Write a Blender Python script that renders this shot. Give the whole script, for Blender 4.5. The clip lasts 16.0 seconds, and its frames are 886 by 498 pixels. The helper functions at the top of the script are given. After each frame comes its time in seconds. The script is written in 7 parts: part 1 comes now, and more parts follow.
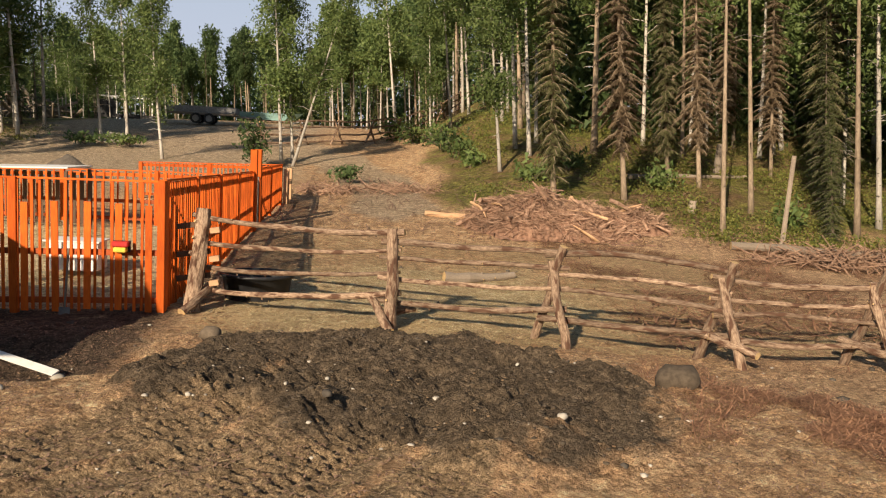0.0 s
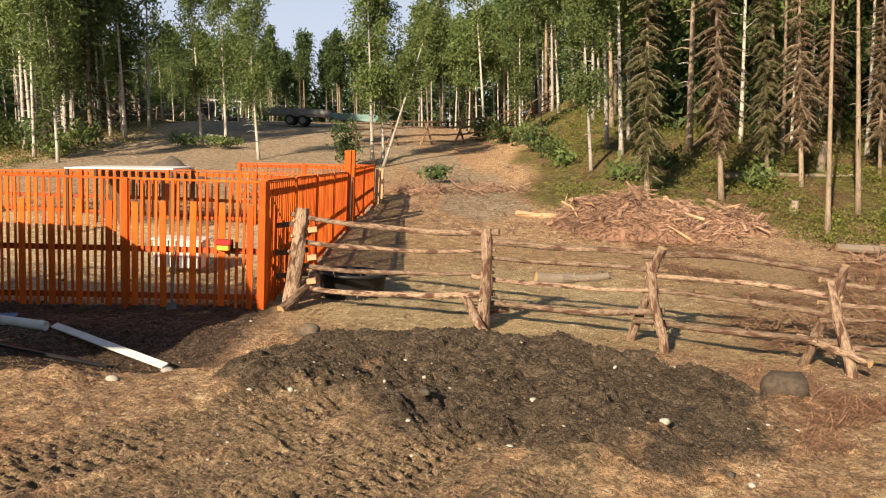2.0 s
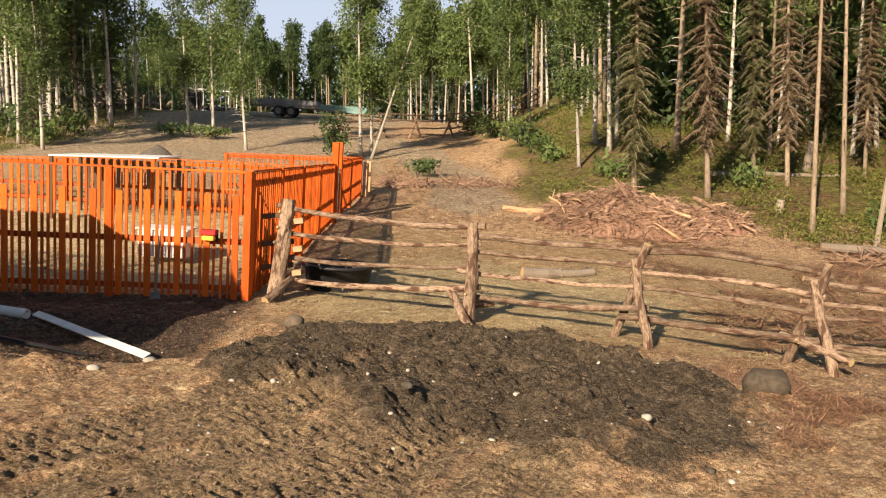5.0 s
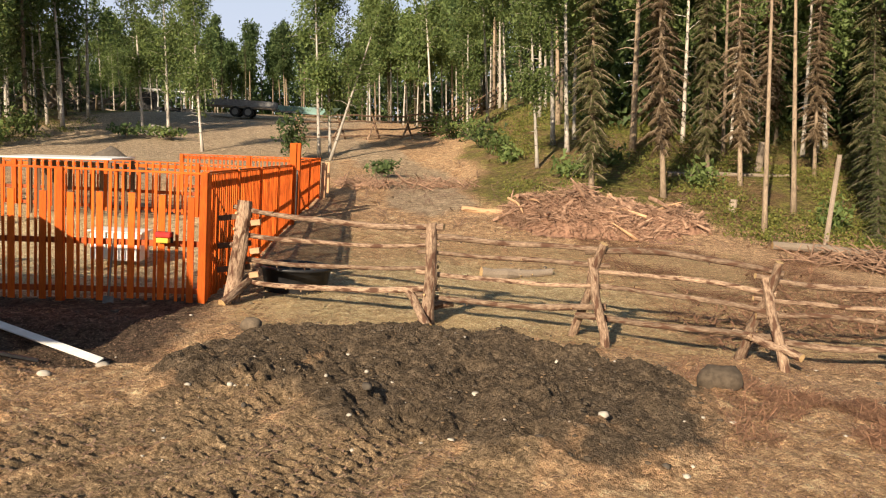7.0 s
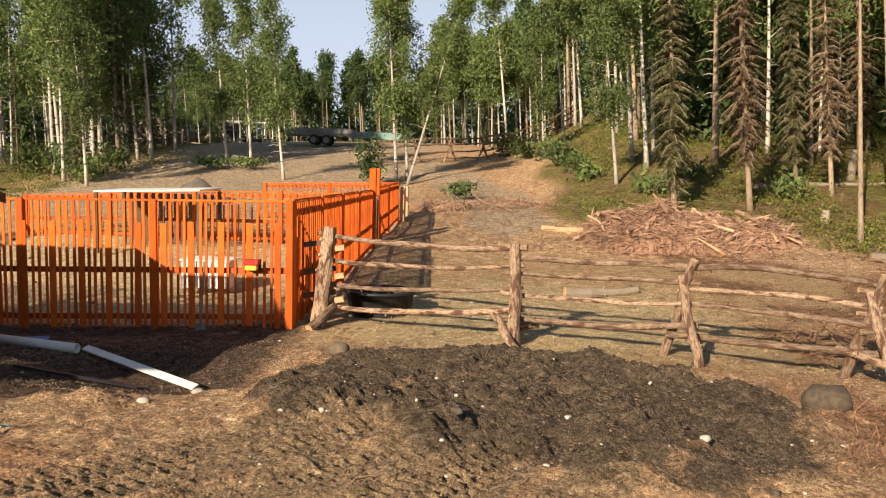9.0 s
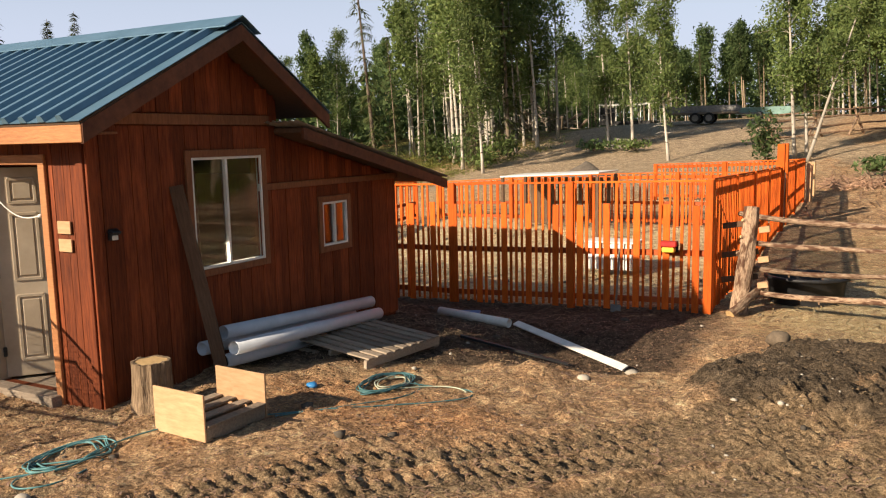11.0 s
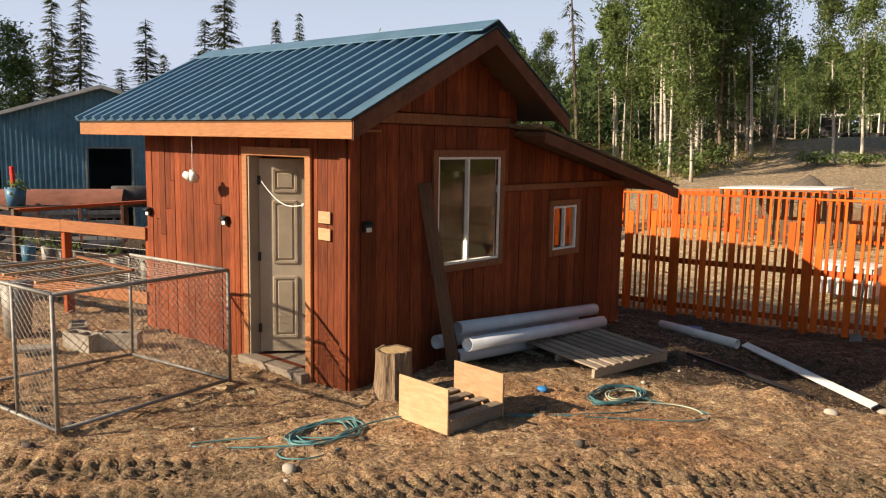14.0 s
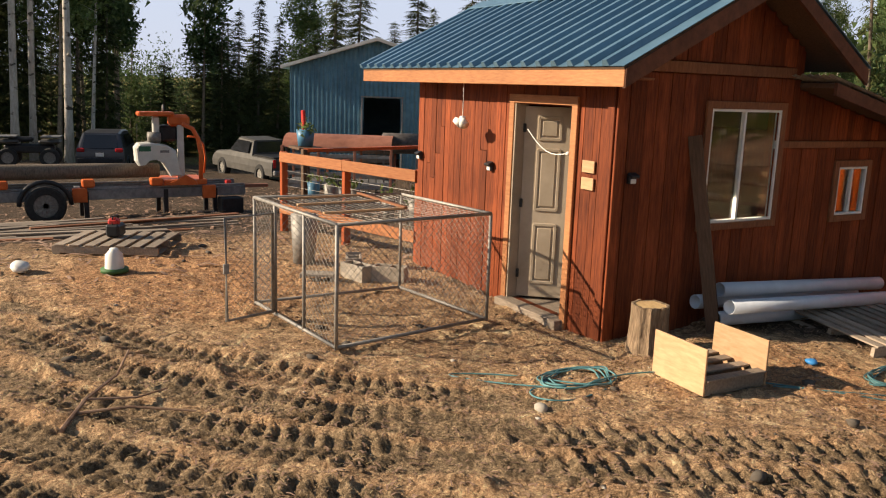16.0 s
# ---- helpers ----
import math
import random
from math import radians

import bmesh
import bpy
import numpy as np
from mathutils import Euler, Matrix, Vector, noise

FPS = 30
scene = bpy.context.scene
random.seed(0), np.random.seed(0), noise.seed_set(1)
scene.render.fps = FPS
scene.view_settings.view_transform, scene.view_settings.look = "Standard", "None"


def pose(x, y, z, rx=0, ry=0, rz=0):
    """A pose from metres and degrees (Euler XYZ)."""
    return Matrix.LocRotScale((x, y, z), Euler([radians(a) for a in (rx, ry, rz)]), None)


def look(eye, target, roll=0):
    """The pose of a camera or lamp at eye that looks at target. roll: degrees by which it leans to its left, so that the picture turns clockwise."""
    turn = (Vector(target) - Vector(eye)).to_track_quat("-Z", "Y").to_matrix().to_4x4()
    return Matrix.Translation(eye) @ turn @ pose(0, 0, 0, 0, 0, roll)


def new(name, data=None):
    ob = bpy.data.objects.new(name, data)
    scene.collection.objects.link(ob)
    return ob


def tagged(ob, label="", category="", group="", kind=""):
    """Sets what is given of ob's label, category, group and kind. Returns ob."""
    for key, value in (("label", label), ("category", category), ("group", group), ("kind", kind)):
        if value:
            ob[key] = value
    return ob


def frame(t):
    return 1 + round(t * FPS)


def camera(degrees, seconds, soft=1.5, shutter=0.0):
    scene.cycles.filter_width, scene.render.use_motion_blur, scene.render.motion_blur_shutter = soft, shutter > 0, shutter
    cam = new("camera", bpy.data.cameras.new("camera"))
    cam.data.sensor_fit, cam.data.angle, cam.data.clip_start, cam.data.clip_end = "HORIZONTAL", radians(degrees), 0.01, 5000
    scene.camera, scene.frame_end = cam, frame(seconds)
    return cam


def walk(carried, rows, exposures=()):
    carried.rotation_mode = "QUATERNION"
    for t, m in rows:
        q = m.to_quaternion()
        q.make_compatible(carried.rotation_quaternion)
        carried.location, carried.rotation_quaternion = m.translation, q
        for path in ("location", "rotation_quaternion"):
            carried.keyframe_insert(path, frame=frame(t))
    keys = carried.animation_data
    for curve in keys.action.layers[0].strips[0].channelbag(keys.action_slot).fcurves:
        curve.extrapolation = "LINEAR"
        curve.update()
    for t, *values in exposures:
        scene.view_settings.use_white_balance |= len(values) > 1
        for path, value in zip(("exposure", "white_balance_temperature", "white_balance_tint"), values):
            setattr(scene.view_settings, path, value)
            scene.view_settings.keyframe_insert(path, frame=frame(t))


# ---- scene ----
cam = camera(57.2, 16.0, soft=1.15)
METRES, EYE, TILT, LEAN, TURN = 1.84, 2.32, -3.79, -3.37, -3.89
ROWS = [
    (0.0, 0.0, 0.0, 0.0, -0.01, -3.44, 0.24),
    (0.5, -0.0344, -0.0026, 0.0044, 3.4, -3.02, 0.39),
    (1.0, -0.0418, -0.0011, 0.0016, 4.55, -3.11, 0.08),
    (1.5, -0.0487, -0.0057, 0.0043, 5.08, -3.1, -0.12),
    (2.0, -0.0553, -0.0003, 0.0028, 6.1, -3.44, 0.25),
    (2.5, -0.0505, 0.0005, -0.0007, 6.67, -4.01, 0.19),
    (3.0, -0.0575, 0.0069, -0.0003, 6.56, -4.1, -0.07),
    (3.5, -0.0579, -0.0024, 0.0002, 6.35, -4.03, -0.19),
    (6.0, -0.0378, 0.0173, -0.0017, 3.29, -3.87, -0.62),
    (6.5, -0.0362, 0.0159, -0.0012, 2.24, -3.89, -0.4),
    (7.0, -0.0362, 0.0099, -0.0039, 2.43, -3.76, -0.45),
    (7.5, -0.0519, -0.0102, 0.0042, 4.11, -3.01, -0.67),
    (8.0, -0.0467, 0.0001, 0.0041, 5.03, -2.28, -0.39),
    (10.5, -0.3392, 0.0721, -0.0101, 22.72, -2.59, 3.23),
    (11.0, -0.48, 0.01, -0.0094, 33.2, -2.66, 2.01),
    (11.5, -0.6292, -0.0928, -0.0065, 43.36, -3.5, 1.04),
    (12.0, -0.6866, -0.1419, 0.012, 46.96, -3.15, -0.67),
    (12.5, -0.6905, -0.1395, 0.0121, 46.45, -2.64, -1.13),
    (13.0, -0.6925, -0.141, 0.0126, 45.77, -2.48, -1.28),
    (13.5, -0.6938, -0.1424, 0.0126, 45.81, -2.48, -1.27),
    (14.0, -0.6925, -0.1515, 0.0146, 46.42, -2.55, -1.44),
    (14.5, -0.7022, -0.148, 0.01, 47.39, -2.58, -1.83),
    (15.0, -0.708, -0.16, -0.0042, 50.02, -3.29, -3.22),
    (15.5, -0.7074, -0.1892, -0.0153, 57.72, -4.64, -4.29),
    (16.0, -0.7052, -0.2067, -0.0215, 64.09, -6.5, -3.88),
]
walk(cam, [(t, pose(0, 0, EYE, TILT, LEAN, TURN) @ pose(METRES * x, METRES * y, METRES * z, 90 + pitch, roll, yaw)) for t, x, y, z, yaw, pitch, roll in ROWS],
     exposures=[(0.0, -0.10), (1.5, 0.16), (8.0, 0.20), (10.5, 0.2), (13.0, 0.16), (16.0, 0.21)])

# ---- world, sun, exposure ----
scene.view_settings.exposure = 0.0
SUN_DIR = Vector((0.50, 1.0, -0.52)).normalized()
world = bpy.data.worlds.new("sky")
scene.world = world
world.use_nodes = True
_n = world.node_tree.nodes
_sky = _n.new("ShaderNodeTexSky")
_sky.sky_type = "NISHITA"
_sky.sun_disc = False
_sky.sun_elevation = math.asin(-SUN_DIR.z)
_sky.sun_rotation = math.atan2(-SUN_DIR.x, -SUN_DIR.y)
_sky.dust_density = 0.6
_sky.air_density = 1.4
_sky.ozone_density = 1.6
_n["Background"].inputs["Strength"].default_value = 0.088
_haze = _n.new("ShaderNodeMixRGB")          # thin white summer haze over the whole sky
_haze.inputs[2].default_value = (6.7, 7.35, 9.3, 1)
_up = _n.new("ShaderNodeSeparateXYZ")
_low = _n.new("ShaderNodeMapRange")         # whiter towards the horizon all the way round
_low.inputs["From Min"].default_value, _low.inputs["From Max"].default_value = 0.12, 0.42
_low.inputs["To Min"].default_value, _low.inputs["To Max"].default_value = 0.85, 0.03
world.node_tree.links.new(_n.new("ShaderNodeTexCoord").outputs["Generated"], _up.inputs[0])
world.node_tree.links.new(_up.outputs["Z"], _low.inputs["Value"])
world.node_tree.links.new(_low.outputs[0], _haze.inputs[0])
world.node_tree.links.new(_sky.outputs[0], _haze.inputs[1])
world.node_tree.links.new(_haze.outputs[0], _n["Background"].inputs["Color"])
sun = new("sun", bpy.data.lights.new("sun", "SUN"))
sun.data.energy, sun.data.angle, sun.data.color = 8.0, radians(0.6), (1.0, 0.83, 0.62)
sun.matrix_world = look((0, 0, 30), Vector((0, 0, 30)) + SUN_DIR)


# ---- materials ----
def shader(name):
    m = bpy.data.materials.new(name)
    m.use_nodes = True
    return m, m.node_tree.nodes, m.node_tree.links, m.node_tree.nodes["Principled BSDF"]


def ramp(nodes, stops):
    r = nodes.new("ShaderNodeValToRGB")
    while len(r.color_ramp.elements) < len(stops):
        r.color_ramp.elements.new(0.5)
    for e, (p, c) in zip(r.color_ramp.elements, stops):
        e.position, e.color = p, (*c, 1)
    return r


def mat(name, c1, c2, scale=8.0, rough=0.8, stretch=(1, 1, 1), bump=0.3, metal=0.0, rand=0.25, stain=0.35, stain_scale=0.7, dist=0.01, bands=None, spec=0.3):
    """Two-scale procedural surface: grain from c1 to c2, wide stains, a value that differs from piece to piece, relief."""
    m, n, l, b = shader(name)
    tc = n.new("ShaderNodeTexCoord")
    mp = n.new("ShaderNodeMapping")
    mp.inputs["Scale"].default_value = stretch
    info = n.new("ShaderNodeObjectInfo")
    shift = n.new("ShaderNodeVectorMath")
    shift.operation = "SCALE"
    shift.inputs[0].default_value = (17.0, 31.0, 53.0)
    l.new(info.outputs["Random"], shift.inputs["Scale"])
    l.new(shift.outputs[0], mp.inputs["Location"])
    l.new(tc.outputs["Object"], mp.inputs["Vector"])
    fine = n.new("ShaderNodeTexNoise")
    fine.inputs["Scale"].default_value, fine.inputs["Detail"].default_value, fine.inputs["Roughness"].default_value = scale, 6, 0.65
    l.new(mp.outputs[0], fine.inputs["Vector"])
    rp = ramp(n, [(0.3, c1), (0.7, c2)])
    l.new(fine.outputs["Fac"], rp.inputs[0])
    wide = n.new("ShaderNodeTexNoise")
    wide.inputs["Scale"].default_value, wide.inputs["Detail"].default_value = stain_scale, 4
    l.new(tc.outputs["Object"], wide.inputs["Vector"])
    hsv = n.new("ShaderNodeHueSaturation")
    v1 = n.new("ShaderNodeMapRange")
    v1.inputs["From Min"].default_value, v1.inputs["From Max"].default_value = 0.25, 0.75
    v1.inputs["To Min"].default_value, v1.inputs["To Max"].default_value = 1 - stain, 1 + stain * 0.6
    l.new(wide.outputs["Fac"], v1.inputs["Value"])
    v2 = n.new("ShaderNodeMapRange")
    v2.inputs["To Min"].default_value, v2.inputs["To Max"].default_value = 1 - rand, 1 + rand
    l.new(info.outputs["Random"], v2.inputs["Value"])
    mul = n.new("ShaderNodeMath")
    mul.operation = "MULTIPLY"
    l.new(v1.outputs[0], mul.inputs[0])
    l.new(v2.outputs[0], mul.inputs[1])
    l.new(mul.outputs[0], hsv.inputs["Value"])
    l.new(rp.outputs[0], hsv.inputs["Color"])
    col = hsv.outputs[0]
    if bands:
        bc, bs, lo, hi = bands
        mp2 = n.new("ShaderNodeMapping")
        mp2.inputs["Scale"].default_value = bs
        l.new(tc.outputs["Object"], mp2.inputs["Vector"])
        bn = n.new("ShaderNodeTexNoise")
        bn.inputs["Scale"].default_value, bn.inputs["Detail"].default_value = 1.0, 3
        l.new(mp2.outputs[0], bn.inputs["Vector"])
        br = ramp(n, [(lo, (0, 0, 0)), (hi, (1, 1, 1))])
        l.new(bn.outputs["Fac"], br.inputs[0])
        mx = n.new("ShaderNodeMixRGB")
        mx.inputs[2].default_value = (*bc, 1)
        l.new(br.outputs[0], mx.inputs[0])
        l.new(col, mx.inputs[1])
        col = mx.outputs[0]
    l.new(col, b.inputs["Base Color"])
    b.inputs["Roughness"].default_value, b.inputs["Metallic"].default_value = rough, metal
    b.inputs["Specular IOR Level"].default_value = spec
    if bump:
        bp = n.new("ShaderNodeBump")
        bp.inputs["Strength"].default_value, bp.inputs["Distance"].default_value = bump, dist
        l.new(fine.outputs["Fac"], bp.inputs["Height"])
        l.new(bp.outputs[0], b.inputs["Normal"])
    return m


def foliage(name, c1, c2, glow=0.35):
    """Leaf surface that lets part of the light through; colour differs from leaf to leaf and tree to tree."""
    m, n, l, b = shader(name)
    geo = n.new("ShaderNodeNewGeometry")
    info = n.new("ShaderNodeObjectInfo")
    rp = ramp(n, [(0.0, c1), (1.0, c2)])
    l.new(geo.outputs["Random Per Island"], rp.inputs[0])
    hsv = n.new("ShaderNodeHueSaturation")
    mr = n.new("ShaderNodeMapRange")
    mr.inputs["To Min"].default_value, mr.inputs["To Max"].default_value = 0.7, 1.25
    l.new(info.outputs["Random"], mr.inputs["Value"])
    l.new(mr.outputs[0], hsv.inputs["Value"])
    l.new(rp.outputs[0], hsv.inputs["Color"])
    l.new(hsv.outputs[0], b.inputs["Base Color"])
    b.inputs["Roughness"].default_value = 0.6
    b.inputs["Specular IOR Level"].default_value = 0.2
    tr = n.new("ShaderNodeBsdfTranslucent")
    l.new(hsv.outputs[0], tr.inputs["Color"])
    mix = n.new("ShaderNodeMixShader")
    mix.inputs[0].default_value = glow
    l.new(b.outputs[0], mix.inputs[1])
    l.new(tr.outputs[0], mix.inputs[2])
    l.new(mix.outputs[0], n["Material Output"].inputs["Surface"])
    return m


ORANGE = mat("orange_stained_wood", (0.55, 0.085, 0.010), (0.74, 0.150, 0.016), 6, 0.65, (9, 9, 1.2), 0.25, spec=0.15, rand=0.25, stain=0.25, stain_scale=1.5)
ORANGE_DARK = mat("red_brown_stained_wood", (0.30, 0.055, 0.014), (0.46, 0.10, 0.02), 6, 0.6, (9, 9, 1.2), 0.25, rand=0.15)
SIDING = mat("red_brown_siding", (0.095, 0.020, 0.008), (0.27, 0.066, 0.020), 5, 0.65, (10, 10, 0.8), 0.35, spec=0.2, rand=0.34, stain=0.3, stain_scale=1.2)
TRIM = mat("brown_trim_wood", (0.17, 0.066, 0.03), (0.30, 0.125, 0.055), 6, 0.65, (8, 8, 1.5), 0.3, rand=0.12)
DARKTRIM = mat("dark_brown_trim_wood", (0.085, 0.032, 0.018), (0.17, 0.066, 0.034), 6, 0.65, (8, 1.5, 1.5), 0.3, rand=0.1)
FASCIA = mat("amber_fascia_wood", (0.31, 0.125, 0.05), (0.46, 0.205, 0.083), 6, 0.6, (1.2, 9, 9), 0.25, rand=0.1)
RAILWOOD = mat("amber_rail_wood", (0.30, 0.10, 0.035), (0.46, 0.19, 0.07), 6, 0.6, (9, 9, 1.2), 0.25, rand=0.12)
PALE = mat("pale_new_wood", (0.44, 0.255, 0.13), (0.58, 0.37, 0.21), 5, 0.7, (1.5, 7, 7), 0.2, rand=0.12, stain=0.2, bands=((0.30, 0.13, 0.05), (2.2, 5, 5), 0.70, 0.76))
GREYWOOD = mat("weathered_grey_wood", (0.20, 0.155, 0.115), (0.36, 0.29, 0.22), 7, 0.85, (1.5, 8, 8), 0.5, rand=0.25)
DARKWOOD = mat("dark_weathered_plank", (0.085, 0.05, 0.03), (0.15, 0.09, 0.055), 7, 0.8, (8, 8, 1), 0.5, rand=0.1)
BARK = mat("peeled_log_bark", (0.11, 0.06, 0.038), (0.45, 0.32, 0.215), 7, 0.85, (7, 7, 2.2), 0.9, rand=0.35, stain=0.35, stain_scale=2.5, dist=0.02, bands=((0.10, 0.05, 0.03), (16, 16, 5), 0.51, 0.60))
CUT = mat("cut_log_end", (0.42, 0.27, 0.12), (0.62, 0.43, 0.22), 25, 0.7, bump=0.1, rand=0.1)
STUMPBARK = mat("stump_bark", (0.10, 0.065, 0.04), (0.34, 0.24, 0.15), 7, 0.9, (7, 7, 1), 1.0, dist=0.03)
BIRCHBARK = mat("white_birch_bark", (0.34, 0.30, 0.245), (0.58, 0.53, 0.46), 6, 0.75, (3, 3, 1), 0.3, rand=0.22, stain=0.3, stain_scale=0.6, bands=((0.06, 0.05, 0.04), (3, 3, 7), 0.60, 0.66))
ASPENBARK = mat("grey_tan_bark", (0.17, 0.125, 0.085), (0.38, 0.29, 0.20), 6, 0.85, (3, 3, 1), 0.5, rand=0.3, bands=((0.07, 0.055, 0.04), (3, 3, 5), 0.62, 0.70))
SPRUCEBARK = mat("spruce_bark", (0.10, 0.075, 0.055), (0.24, 0.19, 0.14), 9, 0.95, (4, 4, 1), 0.8, rand=0.2)
LEAF = foliage("birch_leaves", (0.088, 0.135, 0.040), (0.195, 0.245, 0.080))
LEAF_DEEP = foliage("aspen_leaves", (0.055, 0.095, 0.034), (0.14, 0.19, 0.070), 0.42)
NEEDLE = foliage("spruce_needles", (0.040, 0.058, 0.022), (0.14, 0.15, 0.055), 0.38)
NEEDLE_DEAD = foliage("dry_spruce_needles", (0.085, 0.058, 0.034), (0.19, 0.135, 0.08), 0.15)
MOSSLEAF = foliage("low_undergrowth_leaves", (0.075, 0.10, 0.022), (0.23, 0.22, 0.055), 0.3)
TWIG = mat("dry_brushwood", (0.16, 0.085, 0.055), (0.44, 0.285, 0.19), 9, 0.9, bump=0.2, rand=0.2)
REDTWIG = mat("reddish_dry_twigs", (0.13, 0.055, 0.03), (0.46, 0.25, 0.14), 9, 0.9, bump=0.2, rand=0.2)
STRAW = mat("dry_straw", (0.42, 0.29, 0.14), (0.66, 0.50, 0.27), 9, 0.8, bump=0, rand=0.2)
ROOFBLUE = mat("blue_painted_roof_steel", (0.095, 0.185, 0.26), (0.145, 0.25, 0.34), 3, 0.36, bump=0.05, rand=0.06, stain=0.15, metal=0.3, spec=0.6)
WALLBLUE = mat("blue_corrugated_steel", (0.075, 0.175, 0.235), (0.13, 0.26, 0.33), 2.5, 0.5, bump=0.05, rand=0.05, stain=0.3, metal=0.2)
GALV = mat("galvanised_steel", (0.20, 0.185, 0.165), (0.36, 0.335, 0.30), 20, 0.6, bump=0.1, metal=0.35, rand=0.15)
PIPE = mat("grey_plastic_pipe", (0.46, 0.49, 0.54), (0.58, 0.61, 0.66), 4, 0.4, bump=0.03, rand=0.05, stain=0.15)
PVC = mat("white_painted_surface", (0.66, 0.64, 0.58), (0.82, 0.80, 0.75), 6, 0.5, bump=0.05, rand=0.05, stain=0.2)
DOORPAINT = mat("cream_door_paint", (0.38, 0.305, 0.22), (0.52, 0.43, 0.325), 3, 0.5, bump=0.03, rand=0.04, stain=0.2)
BLACK = mat("black_plastic", (0.012, 0.012, 0.013), (0.03, 0.03, 0.032), 8, 0.45, bump=0.05, rand=0.1)
RUBBER = mat("tyre_rubber", (0.02, 0.019, 0.018), (0.045, 0.042, 0.038), 15, 0.8, bump=0.3, rand=0.1)
HOSE = mat("teal_hose_rubber", (0.045, 0.13, 0.145), (0.12, 0.26, 0.26), 10, 0.45, bump=0.03, rand=0.2)
HOSE_PALE = mat("pale_hose_rubber", (0.42, 0.48, 0.36), (0.60, 0.62, 0.46), 10, 0.5, bump=0.03, rand=0.1)
STONE = mat("field_stone", (0.085, 0.068, 0.052), (0.20, 0.165, 0.13), 10, 0.9, bump=0.6, rand=0.45)
PALESTONE = mat("pale_stone", (0.32, 0.28, 0.23), (0.48, 0.43, 0.36), 10, 0.9, bump=0.4, rand=0.2)
CONCRETE = mat("concrete_block", (0.30, 0.255, 0.20), (0.44, 0.38, 0.31), 14, 0.95, bump=0.4, rand=0.15)
LITTERSOIL = mat("root_matted_soil", (0.13, 0.065, 0.042), (0.34, 0.20, 0.13), 9, 0.95, bump=0.8, rand=0.1, dist=0.04)
CLOD = mat("mud_clod", (0.16, 0.10, 0.055), (0.28, 0.19, 0.11), 14, 0.95, bump=0.6, rand=0.3)
DARKCLOD = mat("dark_gravel_clod", (0.07, 0.052, 0.036), (0.155, 0.118, 0.082), 16, 0.95, bump=0.6, rand=0.3)
MILLORANGE = mat("orange_machine_paint", (0.55, 0.10, 0.02), (0.68, 0.16, 0.04), 6, 0.4, bump=0.05, rand=0.1, stain=0.25)
RED = mat("red_plastic", (0.45, 0.02, 0.02), (0.60, 0.05, 0.04), 6, 0.45, bump=0.03, rand=0.1)
GREENPAINT = mat("green_paint", (0.03, 0.12, 0.06), (0.05, 0.17, 0.09), 6, 0.45, bump=0.02, rand=0.1)
YELLOW = mat("yellow_plastic", (0.70, 0.42, 0.04), (0.80, 0.52, 0.08), 6, 0.5, bump=0.03, rand=0.1)
CREAMPAINT = mat("off_white_machine_paint", (0.56, 0.55, 0.48), (0.70, 0.69, 0.62), 4, 0.45, bump=0.03, rand=0.05, stain=0.25)
STEELGREY = mat("dull_grey_steel", (0.15, 0.15, 0.15), (0.30, 0.29, 0.28), 9, 0.55, bump=0.1, metal=0.5, rand=0.15)
CARGREY = mat("dark_grey_car_paint", (0.055, 0.055, 0.062), (0.075, 0.075, 0.083), 3, 0.3, bump=0, metal=0.4, rand=0.05, stain=0.15, spec=0.5)
CARTAN = mat("dusty_pewter_car_paint", (0.055, 0.05, 0.045), (0.09, 0.082, 0.072), 3, 0.55, bump=0, metal=0.0, rand=0.05, stain=0.3)
TAILRED = mat("red_tail_lamp", (0.42, 0.015, 0.02), (0.55, 0.03, 0.03), 5, 0.2, bump=0, rand=0.05)
BLUETARP = mat("blue_plastic_sheet", (0.03, 0.17, 0.42), (0.06, 0.26, 0.55), 5, 0.4, bump=0.1, rand=0.1)
BLUEBUCKET = mat("blue_bucket_plastic", (0.05, 0.15, 0.25), (0.09, 0.22, 0.33), 5, 0.45, bump=0.03, rand=0.1)
TEAL = mat("pale_teal_paint", (0.25, 0.45, 0.42), (0.36, 0.55, 0.52), 4, 0.5, bump=0.03, rand=0.05)
DULLRUST = mat("dull_rusty_steel", (0.07, 0.06, 0.055), (0.17, 0.145, 0.13), 7, 0.7, bump=0.1, metal=0.2, rand=0.1, stain=0.4)
RUSTBROWN = mat("rusty_brown_paint", (0.26, 0.10, 0.06), (0.38, 0.16, 0.10), 5, 0.6, bump=0.1, rand=0.05)


def glass_mat():
    m, n, l, b = shader("window_glass")
    b.inputs["Base Color"].default_value = (0.9, 0.95, 0.95, 1)
    b.inputs["Roughness"].default_value = 0.02
    b.inputs["Transmission Weight"].default_value = 1.0
    b.inputs["IOR"].default_value = 1.5
    return m


GLASS = glass_mat()
CARGLASS = mat("tinted_car_glass", (0.012, 0.013, 0.015), (0.02, 0.02, 0.023), 3, 0.08, bump=0, rand=0.0, stain=0.05, spec=0.7)


# ---- mesh helpers ----
def mesh_of(name, verts, faces, mats, smooth=False, idx=None):
    me = bpy.data.meshes.new(name)
    me.from_pydata([tuple(v) for v in verts], [], [tuple(f) for f in faces])
    for mm in (mats if isinstance(mats, (list, tuple)) else [mats]):
        me.materials.append(mm)
    if idx is not None:
        me.polygons.foreach_set("material_index", idx)
    if smooth:
        me.polygons.foreach_set("use_smooth", [True] * len(me.polygons))
    me.update()
    return me


